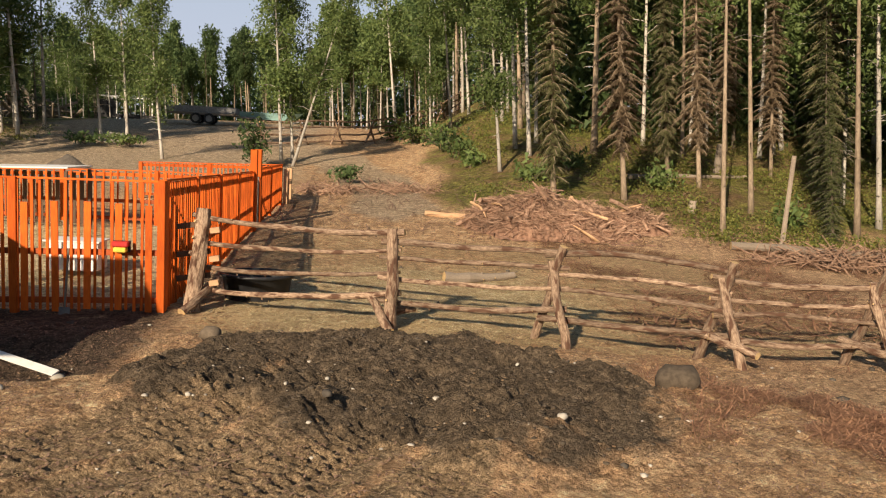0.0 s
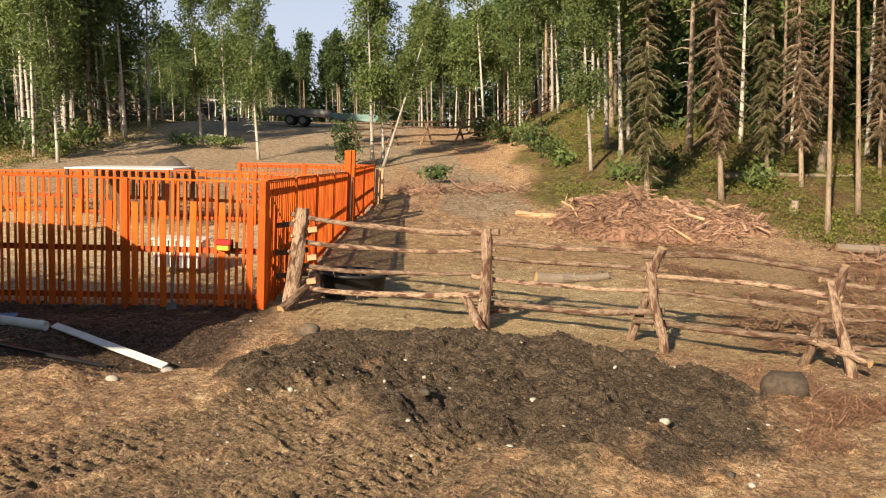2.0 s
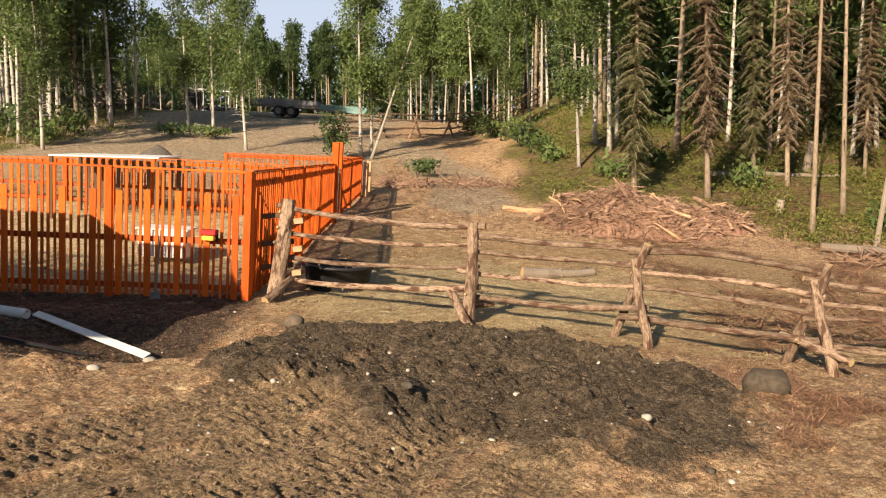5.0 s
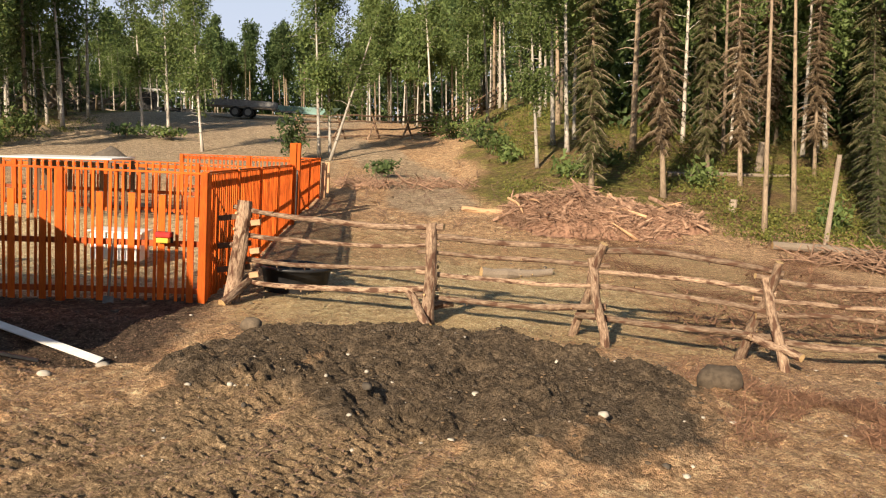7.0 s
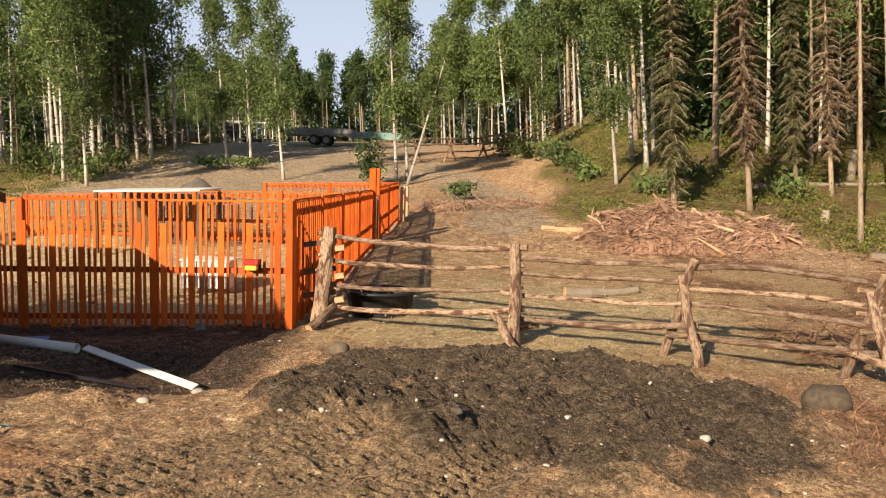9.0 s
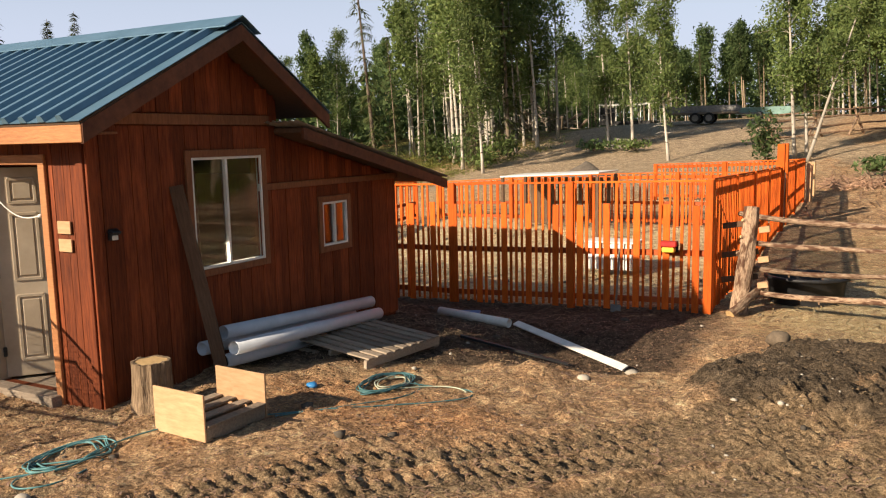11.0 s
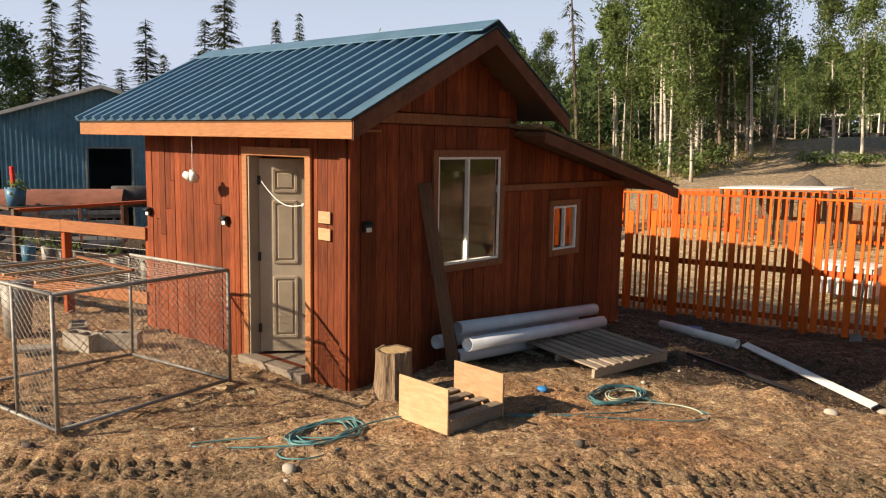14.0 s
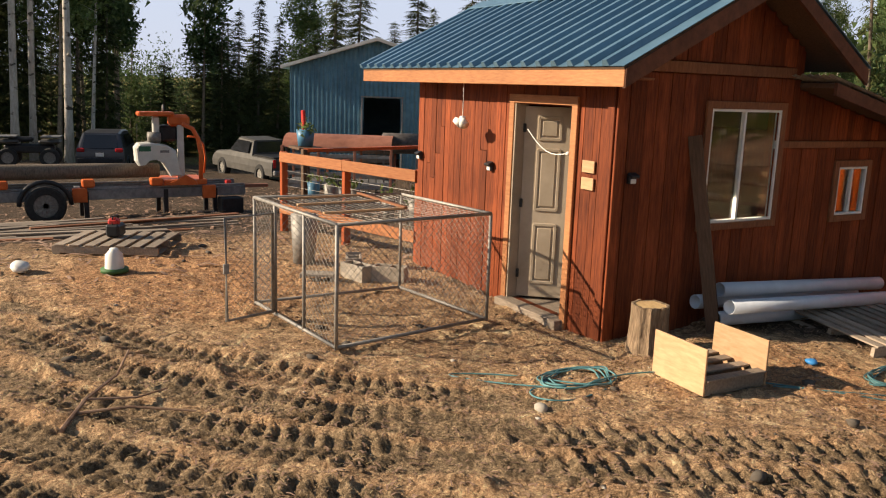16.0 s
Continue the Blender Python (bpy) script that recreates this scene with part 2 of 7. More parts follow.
def put(name, me, parent=None, m=None, label=""):
    ob = new(name, me)
    if parent is not None:
        ob.parent = parent
    if m is not None:
        ob.matrix_basis = m
    if label:
        ob["label"] = label
    return ob


def part(name, bm, material, parent, label="", m=None, smooth=False):
    me = bpy.data.meshes.new(name)
    bm.to_mesh(me)
    bm.free()
    for mm in (material if isinstance(material, (list, tuple)) else [material]):
        me.materials.append(mm)
    if smooth:
        me.polygons.foreach_set("use_smooth", [True] * len(me.polygons))
    return put(name, me, parent, m, label)


def thing(name, label, category, m=None, group="", kind=""):
    ob = new(name)
    if m is not None:
        ob.matrix_basis = m
    return tagged(ob, label, category, group, kind)


def box_bm(sx, sy, sz, c=(0, 0, 0), bevel=0.0, bm=None, rot=None):
    """A bevelled box of that size round c."""
    own = bmesh.new()
    mm = Matrix.Translation(c) @ (rot if rot is not None else Matrix()) @ Matrix.Diagonal((sx, sy, sz, 1))
    bmesh.ops.create_cube(own, size=1, matrix=mm)
    if bevel:
        bmesh.ops.bevel(own, geom=own.edges[:], offset=bevel, segments=1, affect="EDGES")
    if bm is None:
        return own
    tmp = bpy.data.meshes.new("tmp")
    own.to_mesh(tmp)
    own.free()
    bm.from_mesh(tmp)
    bpy.data.meshes.remove(tmp)
    return bm


def box_mesh(name, sx, sy, sz, material, bevel=0.004, c=(0, 0, 0)):
    bm = box_bm(sx, sy, sz, c, bevel)
    me = bpy.data.meshes.new(name)
    bm.to_mesh(me)
    bm.free()
    me.materials.append(material)
    return me


def aim(p, q):
    """Pose at p whose z axis points to q, and the distance."""
    p, q = Vector(p), Vector(q)
    d = q - p
    return Matrix.Translation(p) @ d.to_track_quat("Z", "Y").to_matrix().to_4x4(), d.length


def tube(points, radii, sides=8, closed_ends=True, jitter=0.0, rnd=None, hollow=0.0):
    """Verts, faces and cap flags of a tube along points."""
    pts = [Vector(p) for p in points]
    verts, faces, cap = [], [], []
    ref = Vector((0.13, 0.27, 0.95))
    for i, p in enumerate(pts):
        d = (pts[min(i + 1, len(pts) - 1)] - pts[max(i - 1, 0)]).normalized()
        a = d.cross(ref)
        if a.length < 0.05:
            a = d.cross(Vector((1, 0, 0)))
        a.normalize()
        b = d.cross(a)
        for k in range(sides):
            t = 2 * math.pi * k / sides
            r = radii[i] * (1 + (rnd.uniform(-jitter, jitter) if rnd else 0))
            verts.append(p + a * (r * math.cos(t)) + b * (r * math.sin(t)))
    for i in range(len(pts) - 1):
        for k in range(sides):
            k2 = (k + 1) % sides
            faces.append((i * sides + k, i * sides + k2, (i + 1) * sides + k2, (i + 1) * sides + k))
            cap.append(0)
    if closed_ends:
        faces.append(tuple(range(sides - 1, -1, -1)))
        faces.append(tuple(range((len(pts) - 1) * sides, len(pts) * sides)))
        cap += [1, 1]
    return verts, faces, cap


def log_mesh(name, length, r0, r1, rnd, bend=0.03, side_mat=None, end_mat=None, sides=10, knots=3):
    """A round, slightly crooked log along +z with bark and pale sawn ends."""
    n = max(4, int(length / 0.22))
    ax, ay, ph = rnd.uniform(-bend, bend), rnd.uniform(-bend, bend), rnd.uniform(0, 6)
    pts, rad = [], []
    for i in range(n + 1):
        s = i / n
        wob = 0.012 * math.sin(9 * s + ph) + 0.006 * math.sin(23 * s + ph * 2)
        pts.append((ax * math.sin(math.pi * s) + wob, ay * math.sin(math.pi * s) + 0.01 * math.cos(11 * s + ph), length * s))
        rad.append((r0 + (r1 - r0) * s) * (1 + 0.05 * math.sin(17 * s + ph)))
    v, f, c = tube(pts, rad, sides, True, 0.05, rnd)
    for _ in range(knots):
        s = rnd.uniform(0.1, 0.9)
        i = int(s * n)
        a = rnd.uniform(0, 6.28)
        d = Vector((math.cos(a), math.sin(a), 0.25))
        p = Vector(pts[i])
        kv, kf, kc = tube([p, p + d * (rad[i] + 0.03)], [rad[i] * 0.4, rad[i] * 0.22], 5)
        o = len(v)
        v += kv
        f += [tuple(x + o for x in q) for q in kf]
        c += kc
    return mesh_of(name, v, f, [side_mat or BARK, end_mat or CUT], False, c)


def rock_mesh(name, r, rnd, material, flat=0.7, sub=2):
    bm = bmesh.new()
    bmesh.ops.create_icosphere(bm, subdivisions=sub, radius=1)
    o = Vector((rnd.uniform(0, 50), rnd.uniform(0, 50), rnd.uniform(0, 50)))
    for v in bm.verts:
        k = 1 + 0.28 * noise.noise(v.co * 1.3 + o) + 0.1 * noise.noise(v.co * 3.5 + o)
        v.co = Vector((v.co.x * r * k * 1.15, v.co.y * r * k * 0.9, v.co.z * r * k * flat))
    me = bpy.data.meshes.new(name)
    bm.to_mesh(me)
    bm.free()
    me.materials.append(material)
    me.polygons.foreach_set("use_smooth", [True] * len(me.polygons))
    return me


# ---- ground form ----
def sst(a, b, v):
    t = np.clip((v - a) / (b - a), 0, 1)
    return t * t * (3 - 2 * t)


def ground_z(x, y):
    x, y = np.asarray(x, float), np.asarray(y, float)

    def prof(ys, zs):
        return sum(np.interp(y + d, ys, zs) for d in (-2, -1, 0, 1, 2)) / 5

    road = prof([-60, 2, 6, 11.5, 16, 20, 28, 36, 50, 80, 200, 900], [.1, .1, 0, -.3, -.22, -.05, .45, 1.2, 2.8, 3.6, 5, 5])
    hill = prof([-60, 2, 6, 11.5, 20, 42, 60, 120, 900], [.1, .1, -.05, -.25, -.2, 4.0, 6, 8, 8])
    drop = np.interp(x, [-900, -60, -46, -21, -13, 900], [-2.8, -2.7, -2.4, -0.9, 0, 0])
    wl = (1 - sst(-15, -8, x)) * (1 - sst(8, 16, y))
    wy = (1 - sst(14, 40, y))
    low = 1 - .2 * (1 - sst(-30, -14, x))
    z = road * low * (1 - wl) + drop * wy
    z = z - (0.03 + 0.17 * sst(2.6, 8.5, -x)) * sst(9.6, 11.4, y) * (1 - sst(14, 20, y)) * sst(1.5, 3.0, -x)
    z = z + 0.25 * (1 - sst(6.5, 9.0, y)) * sst(22, 29, -x) + 0.32 * np.exp(-((x + 38) / 4) ** 2 - ((y - 0.8) / 2.6) ** 2)
    w = sst(-1.5, 5.5, x - 0.06 * np.maximum(y - 20, 0))
    return z * (1 - w) + hill * w


def gz(x, y):
    return float(ground_z(x, y))


# ---- ground ----
def vnoise(x, y, seed):
    """Smooth lattice noise, -1 to 1."""
    xi, yi = np.floor(x).astype(np.int64), np.floor(y).astype(np.int64)
    fx, fy = x - xi, y - yi
    fx, fy = fx * fx * (3 - 2 * fx), fy * fy * (3 - 2 * fy)

    def h(a, b):
        n = (a * 374761393 + b * 668265263 + seed * 2147483647) & 0xFFFFFFFF
        n = ((n ^ (n >> 13)) * 1274126177) & 0xFFFFFFFF
        return ((n ^ (n >> 16)) & 0xFFFF) / 32767.5 - 1

    return (h(xi, yi) * (1 - fx) + h(xi + 1, yi) * fx) * (1 - fy) + (h(xi, yi + 1) * (1 - fx) + h(xi + 1, yi + 1) * fx) * fy


def fbm(x, y, scale, seed, octaves=4, gain=0.55):
    out, a = 0, 1.0
    for o in range(octaves):
        out = out + a * vnoise(x * scale * 2 ** o, y * scale * 2 ** o, seed + o)
        a *= gain
    return out


PASS = [(-11.5, -1.6), (-9.4, -0.55), (-7.6, 0.45), (-6.3, 1.5), (-5.2, 2.75), (-4.2, 4.1), (-3.1, 5.4), (-2.0, 6.5), (-1.0, 7.5), (-0.3, 8.3)]


def beside(pts, off):
    """The same line, shifted sideways."""
    out = []
    for i, (x, y) in enumerate(pts):
        a, b = pts[max(i - 1, 0)], pts[min(i + 1, len(pts) - 1)]
        ln = math.hypot(b[0] - a[0], b[1] - a[1])
        out.append((x + off * (b[1] - a[1]) / ln, y - off * (b[0] - a[0]) / ln))
    return out


TRACKS = [(beside(PASS, 0.0), 0.27), (beside(PASS, 0.52), 0.24), (beside(PASS, 1.15), 0.27), (beside(PASS, 1.75), 0.27), (beside(PASS[:5], -0.55), 0.22),
          ([(-1.6, 3.6), (-0.8, 4.6), (-0.3, 5.5), (0.2, 6.6), (0.6, 7.6)], 0.2), ([(-0.6, 3.2), (0.1, 4.4), (0.7, 5.8), (1.2, 7.2)], 0.2)]


def along(x, y, pts):
    """Distance along and across the nearest stretch of a line."""
    best, run, side, total = np.full(x.shape, 99.0), np.zeros(x.shape), np.zeros(x.shape), 0.0
    for (ax, ay), (bx, by) in zip(pts, pts[1:]):
        dx, dy = bx - ax, by - ay
        ln = math.hypot(dx, dy)
        s = np.clip(((x - ax) * dx + (y - ay) * dy) / ln, 0, ln)
        u = ((x - ax) * dy - (y - ay) * dx) / ln
        d = np.hypot(x - ax - dx / ln * s, y - ay - dy / ln * s)
        m = d < best
        best, run, side = np.where(m, d, best), np.where(m, total + s, run), np.where(m, np.sign(u) * d, side)
        total += ln
    return best, run, side


def pile_mask(x, y):
    u, v = x - 0.15, y - 8.0
    r = np.hypot((u + 0.12 * v) / 3.05, v / 2.65) + 0.16 * fbm(x, y, 0.9, 40, 3)
    return 1 - sst(0.66, 1.0, r)


def surface(x, y):
    z = ground_z(x, y)
    near = 1 - sst(14, 26, np.hypot(x + 2, y - 4))
    mid = 1 - sst(30, 70, np.hypot(x + 2, y - 10))
    z = z + mid * (0.06 * fbm(x, y, 0.28, 3, 3)) + (1 - near) * 0.12 * fbm(x, y, 0.12, 9, 3)
    clods = fbm(x, y, 2.6, 20, 4, 0.6)
    z = z + near * (0.015 * clods + 0.03 * np.maximum(fbm(x, y, 6.0, 30, 3, 0.7) - .15, 0))
    pile = pile_mask(x, y)
    z = z + pile * (0.16 + 0.07 * fbm(x, y, 1.1, 50, 3) + 0.05 * fbm(x, y, 4.2, 55, 4, 0.7) + 0.014 * fbm(x, y, 14.0, 57, 2))
    for pts, half in TRACKS:
        d, s, u = along(x, y, pts)
        inside = (1 - sst(half * 0.75, half, d)) * near
        berm = np.exp(-((d - half * 1.15) / 0.09) ** 2) * near
        wave = s / 0.122 + 0.5 * (u > 0) + np.abs(u) * 1.9 + 0.05 * clods
        lug = np.tanh(5 * (np.sin(2 * math.pi * wave) + 0.3)) * sst(0.015, 0.05, np.abs(u))
        keep = sst(-0.85, 0.0, fbm(x, y, 0.7, 70, 3))
        z = z + inside * (-0.024 + (0.023 + 0.005 * clods) * lug * keep - 0.6 * (0.022 * clods)) + 0.012 * berm * (0.6 + 0.9 * clods)
    bank = np.exp(-(((x + 6.2) / 0.9) ** 2 + ((y - 6.8) / 1.9) ** 2))
    z = z + 0.08 * bank
    lump = np.exp(-(((x + 4.1) / 0.35) ** 2 + ((y - 7.5) / 0.3) ** 2))
    z = z + 0.12 * lump * (1 + 0.5 * clods)
    scrape = np.exp(-(((x - 1.6) / 1.6) ** 2 + ((y - 31) / 3.5) ** 2))
    dip = np.exp(-(((x + 3.9) / 1.2) ** 2 + ((y - 8.9) / 0.8) ** 2))
    z = z - 0.27 * dip
    return z + 0.35 * scrape * fbm(x, y, 0.5, 80, 3)


def top(x, y):
    return float(surface(np.array([float(x)]), np.array([float(y)]))[0])


def axis(fine0, fine1, step, lo, hi, grow=1.07):
    a = list(np.arange(fine0, fine1, step))
    s, v = step, a[-1]
    while v < hi:
        s *= grow
        v += s
        a.append(v)
    s, v = step, a[0]
    while v > lo:
        s *= grow
        v -= s
        a.insert(0, v)
    return np.array(a)


def build_ground():
    xs, ys = axis(-9.2, 3.8, 0.031, -900, 900, 1.08), axis(-0.6, 9.6, 0.030, -700, 1200, 1.085)
    gx, gy = np.meshgrid(xs, ys)
    x, y = gx.ravel(), gy.ravel()
    z = surface(x, y)
    nx, ny = len(xs), len(ys)
    i = np.arange((nx - 1) * (ny - 1))
    a = (i // (nx - 1)) * nx + i % (nx - 1)
    faces = np.stack([a, a + 1, a + nx + 1, a + nx], 1)
    me = bpy.data.meshes.new("ground")
    me.vertices.add(len(x))
    me.vertices.foreach_set("co", np.stack([x, y, z], 1).ravel())
    me.loops.add(faces.size)
    me.loops.foreach_set("vertex_index", faces.ravel())
    me.polygons.add(len(faces))
    me.polygons.foreach_set("loop_start", np.arange(0, faces.size, 4))
    me.polygons.foreach_set("use_smooth", np.ones(len(faces), bool))
    me.update(calc_edges=True)
    wob = fbm(x, y, 0.25, 90, 4)
    pile = np.clip(pile_mask(x, y) * (1.1 + 0.5 * fbm(x, y, 2.0, 95, 3)), 0, 1)
    damp = np.zeros(len(x))
    for pts, half in TRACKS:
        d, s, u = along(x, y, pts)
        damp = np.maximum(damp, (1 - sst(half * 0.6, half * 1.2, d + 0.15 * wob)) * 0.75)
    hillside = sst(20.5, 25, y + 1.2 * wob) * sst(0.6, 2.6, x - 0.05 * np.maximum(y - 24, 0) + 0.7 * wob)
    hillside = hillside * (1 - np.exp(-(((x - 4.5) / 3.4) ** 2 + ((y - 22.5) / 2.2) ** 2)))
    woods = np.maximum(sst(17, 23, -x + 2 * wob) * sst(22, 30, y), sst(76, 84, y))
    woods = np.maximum(woods, sst(14, 20, x) * sst(10, 16, y))
    woods = np.maximum(woods, sst(48, 54, -x))
    moss = np.clip(np.maximum(hillside, woods), 0, 1)
    d, run, side = along(x, y, [(0.5, 24.5), (0.2, 27), (-0.1, 29.7), (-0.7, 34.5), (-1.9, 37.8), (-4.2, 40.0)])
    trail = 1 - sst(0.7, 2.0, d + 0.4 * wob)
    lane = np.exp(-((x + 12 + 0.28 * (y - 36) + 1.5 * wob) / 4.5) ** 2) * sst(24, 32, y) + sst(26, 30, y) * sst(-1, -6, x) * (1 - woods) * 0.8
    lane = np.clip(lane, 0, 1) * (1 - moss)
    litter = np.clip(sst(3.2, 6.5, x + 0.8 * wob) * (1 - moss), 0, 1)
    lane = np.clip(lane + trail * (1 - moss), 0, 1)
    pen = sst(3.3, 4.0, -x) * (1 - sst(12.5, 13.2, -x)) * sst(12.0, 13.0, y) * (1 - sst(20, 21, y))
    straw = np.clip(np.exp(-(((x - 0.5) / 3.2) ** 2 + ((y - 13.2) / 3.0) ** 2)) * 1.2 + 0.25 * np.maximum(fbm(x, y, 0.7, 99, 3), 0), 0, 1)
    straw = np.maximum(straw, 0.8 * pen)
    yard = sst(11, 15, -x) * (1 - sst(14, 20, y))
    # shed's shadow painted into the soil colour, merged into the yard zone
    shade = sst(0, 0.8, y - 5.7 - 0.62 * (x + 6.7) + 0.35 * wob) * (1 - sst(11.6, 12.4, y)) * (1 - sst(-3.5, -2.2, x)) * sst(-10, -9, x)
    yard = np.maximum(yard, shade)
    sawdust = np.exp(-(((x + 10.4) / 1.9) ** 2 + ((y - 1.6) / 1.5) ** 2)) + 0.8 * np.exp(-(((x + 4.6) / 1.7) ** 2 + ((y - 5.6) / 0.8) ** 2))
    sawdust = np.clip(sawdust + 0.2 * wob * sawdust, 0, 1)
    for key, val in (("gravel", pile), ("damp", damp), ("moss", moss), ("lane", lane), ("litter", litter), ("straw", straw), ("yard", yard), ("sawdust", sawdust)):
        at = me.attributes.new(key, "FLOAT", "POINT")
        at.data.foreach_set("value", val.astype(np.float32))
    m, n, l, b = shader("bare_earth")
    tc = n.new("ShaderNodeTexCoord")

    def nz(scale, detail=8, rough=0.65):
        t = n.new("ShaderNodeTexNoise")
        t.inputs["Scale"].default_value, t.inputs["Detail"].default_value, t.inputs["Roughness"].default_value = scale, detail, rough
        l.new(tc.outputs["Object"], t.inputs["Vector"])
        return t.outputs["Fac"]

    def layer(stops, fac):
        r = ramp(n, stops)
        l.new(fac, r.inputs[0])
        return r.outputs[0]

    def mix(a, c, fac):
        x_ = n.new("ShaderNodeMixRGB")
        l.new(fac, x_.inputs[0])
        l.new(a, x_.inputs[1])
        l.new(c, x_.inputs[2])
        return x_.outputs[0]

    def attr(key, gain=None):
        t = n.new("ShaderNodeAttribute")
        t.attribute_name = key
        return t.outputs["Fac"]

    def soft(key, detail):
        """Zone edge broken up by noise."""
        s = n.new("ShaderNodeMath")
        s.operation = "MULTIPLY_ADD"
        l.new(detail, s.inputs[0])
        s.inputs[1].default_value = 0.9
        l.new(attr(key), s.inputs[2])
        r = n.new("ShaderNodeMapRange")
        r.inputs["From Min"].default_value, r.inputs["From Max"].default_value = 0.75, 1.15
        l.new(s.outputs[0], r.inputs["Value"])
        g = n.new("ShaderNodeMath")
        g.operation = "MINIMUM"
        l.new(r.outputs[0], g.inputs[0])
        z_ = n.new("ShaderNodeMath")
        z_.operation = "MULTIPLY"
        z_.inputs[1].default_value = 6.0
        z_.use_clamp = True
        l.new(attr(key), z_.inputs[0])
        l.new(z_.outputs[0], g.inputs[1])
        return g.outputs[0]

    f1, f2, f3, f4 = nz(3.5), nz(26, 7, 0.8), nz(0.6, 5), nz(95, 4, 0.8)
    col = layer([(0.33, (0.27, 0.145, 0.072)), (0.50, (0.50, 0.31, 0.168)), (0.66, (0.70, 0.48, 0.285))], f1)
    col = mix(col, layer([(0.38, (0.175, 0.095, 0.048)), (0.62, (0.57, 0.375, 0.215))], f2), layer([(0.35, (0.15,) * 3), (0.65, (0.75,) * 3)], f3))
    col = mix(col, layer([(0.35, (0.17, 0.112, 0.06)), (0.7, (0.42, 0.295, 0.175))], f2), soft("damp", f1))
    # dark yard soil; the same tone paints in shade beside the shed
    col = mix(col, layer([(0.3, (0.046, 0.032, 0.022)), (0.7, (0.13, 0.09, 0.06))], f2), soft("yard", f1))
    col = mix(col, layer([(0.35, (0.28, 0.165, 0.09)), (0.7, (0.62, 0.415, 0.25))], f2), soft("litter", f1))
    col = mix(col, layer([(0.3, (0.40, 0.285, 0.15)), (0.7, (0.72, 0.55, 0.33))], f2), soft("straw", f1))
    col = mix(col, layer([(0.3, (0.27, 0.125, 0.055)), (0.7, (0.66, 0.37, 0.19))], f2), soft("sawdust", f1))
    col = mix(col, layer([(0.3, (0.28, 0.20, 0.125)), (0.7, (0.46, 0.35, 0.235))], f1), soft("lane", f1))
    col = mix(col, layer([(0.3, (0.070, 0.050, 0.032)), (0.62, (0.145, 0.106, 0.069)), (0.78, (0.26, 0.195, 0.13))], f2), soft("gravel", f1))
    green = mix(layer([(0.32, (0.10, 0.075, 0.035)), (0.5, (0.14, 0.135, 0.035)), (0.68, (0.27, 0.25, 0.06))], f1), layer([(0.3, (0.09, 0.055, 0.03)), (0.7, (0.30, 0.18, 0.095))], f2), layer([(0.42, (0.0,) * 3), (0.62, (0.85,) * 3)], f3))
    col = mix(col, green, soft("moss", f1))
    crumb = n.new("ShaderNodeTexVoronoi")
    crumb.inputs["Scale"].default_value = 32
    crumb.inputs["Randomness"].default_value = 1.0
    warp = n.new("ShaderNodeMixRGB")
    warp.inputs[0].default_value = 0.06
    l.new(tc.outputs["Object"], warp.inputs[1])
    wn = n.new("ShaderNodeTexNoise")
    wn.inputs["Scale"].default_value, wn.inputs["Detail"].default_value = 14, 4
    l.new(tc.outputs["Object"], wn.inputs["Vector"])
    l.new(wn.outputs["Color"], warp.inputs[2])
    l.new(warp.outputs[0], crumb.inputs["Vector"])
    cells = n.new("ShaderNodeMixRGB")
    cells.blend_type = "OVERLAY"
    cells.inputs[0].default_value = 0.35
    l.new(col, cells.inputs[1])
    l.new(crumb.outputs["Color"], cells.inputs[2])
    bw = n.new("ShaderNodeRGBToBW")
    l.new(crumb.outputs["Color"], bw.inputs[0])
    l.new(bw.outputs[0], cells.inputs[2])
    col = cells.outputs[0]
    patch = n.new("ShaderNodeMixRGB")           # trampled and loose patches a hand to a foot wide
    patch.blend_type = "OVERLAY"
    patch.inputs[0].default_value = 0.75
    l.new(col, patch.inputs[1])
    l.new(layer([(0.36, (0.24,) * 3), (0.5, (0.56,) * 3), (0.64, (0.86,) * 3)], nz(6.5, 6, 0.72)), patch.inputs[2])
    col = patch.outputs[0]
    grit = n.new("ShaderNodeMixRGB")
    grit.blend_type = "OVERLAY"
    grit.inputs[0].default_value = 0.72
    l.new(col, grit.inputs[1])
    l.new(layer([(0.34, (0.17,) * 3), (0.5, (0.55,) * 3), (0.66, (0.95,) * 3)], f4), grit.inputs[2])
    l.new(grit.outputs[0], b.inputs["Base Color"])
    b.inputs["Roughness"].default_value = 0.95
    b.inputs["Specular IOR Level"].default_value = 0.15
    add = n.new("ShaderNodeMath")
    l.new(f2, add.inputs[0])
    l.new(f4, add.inputs[1])
    dome = n.new("ShaderNodeMath")
    dome.operation = "MULTIPLY_ADD"
    l.new(crumb.outputs["Distance"], dome.inputs[0])
    dome.inputs[1].default_value = -0.8
    l.new(add.outputs[0], dome.inputs[2])
    bp = n.new("ShaderNodeBump")
    bp.inputs["Strength"].default_value, bp.inputs["Distance"].default_value = 1.0, 0.034
    l.new(dome.outputs[0], bp.inputs["Height"])
    l.new(bp.outputs[0], b.inputs["Normal"])
    me.materials.append(m)
    return tagged(new("ground", me), "bare trampled brown earth with tyre ruts, straw and a mossy slope", "ground", kind="structure")


ground = build_ground()


# ---- timber shed ----
CX, CY, WX, NY, LY = -6.77, 4.55, -10.39, 7.0, 9.28
RIDGE_Y, RIDGE_Z, EAVE_Y, EAVE_Z, NEAVE_Y, NEAVE_Z = 6.0, 3.375, 4.20, 2.46, 7.30, 2.57
RX0, RX1 = -11.32, -6.29


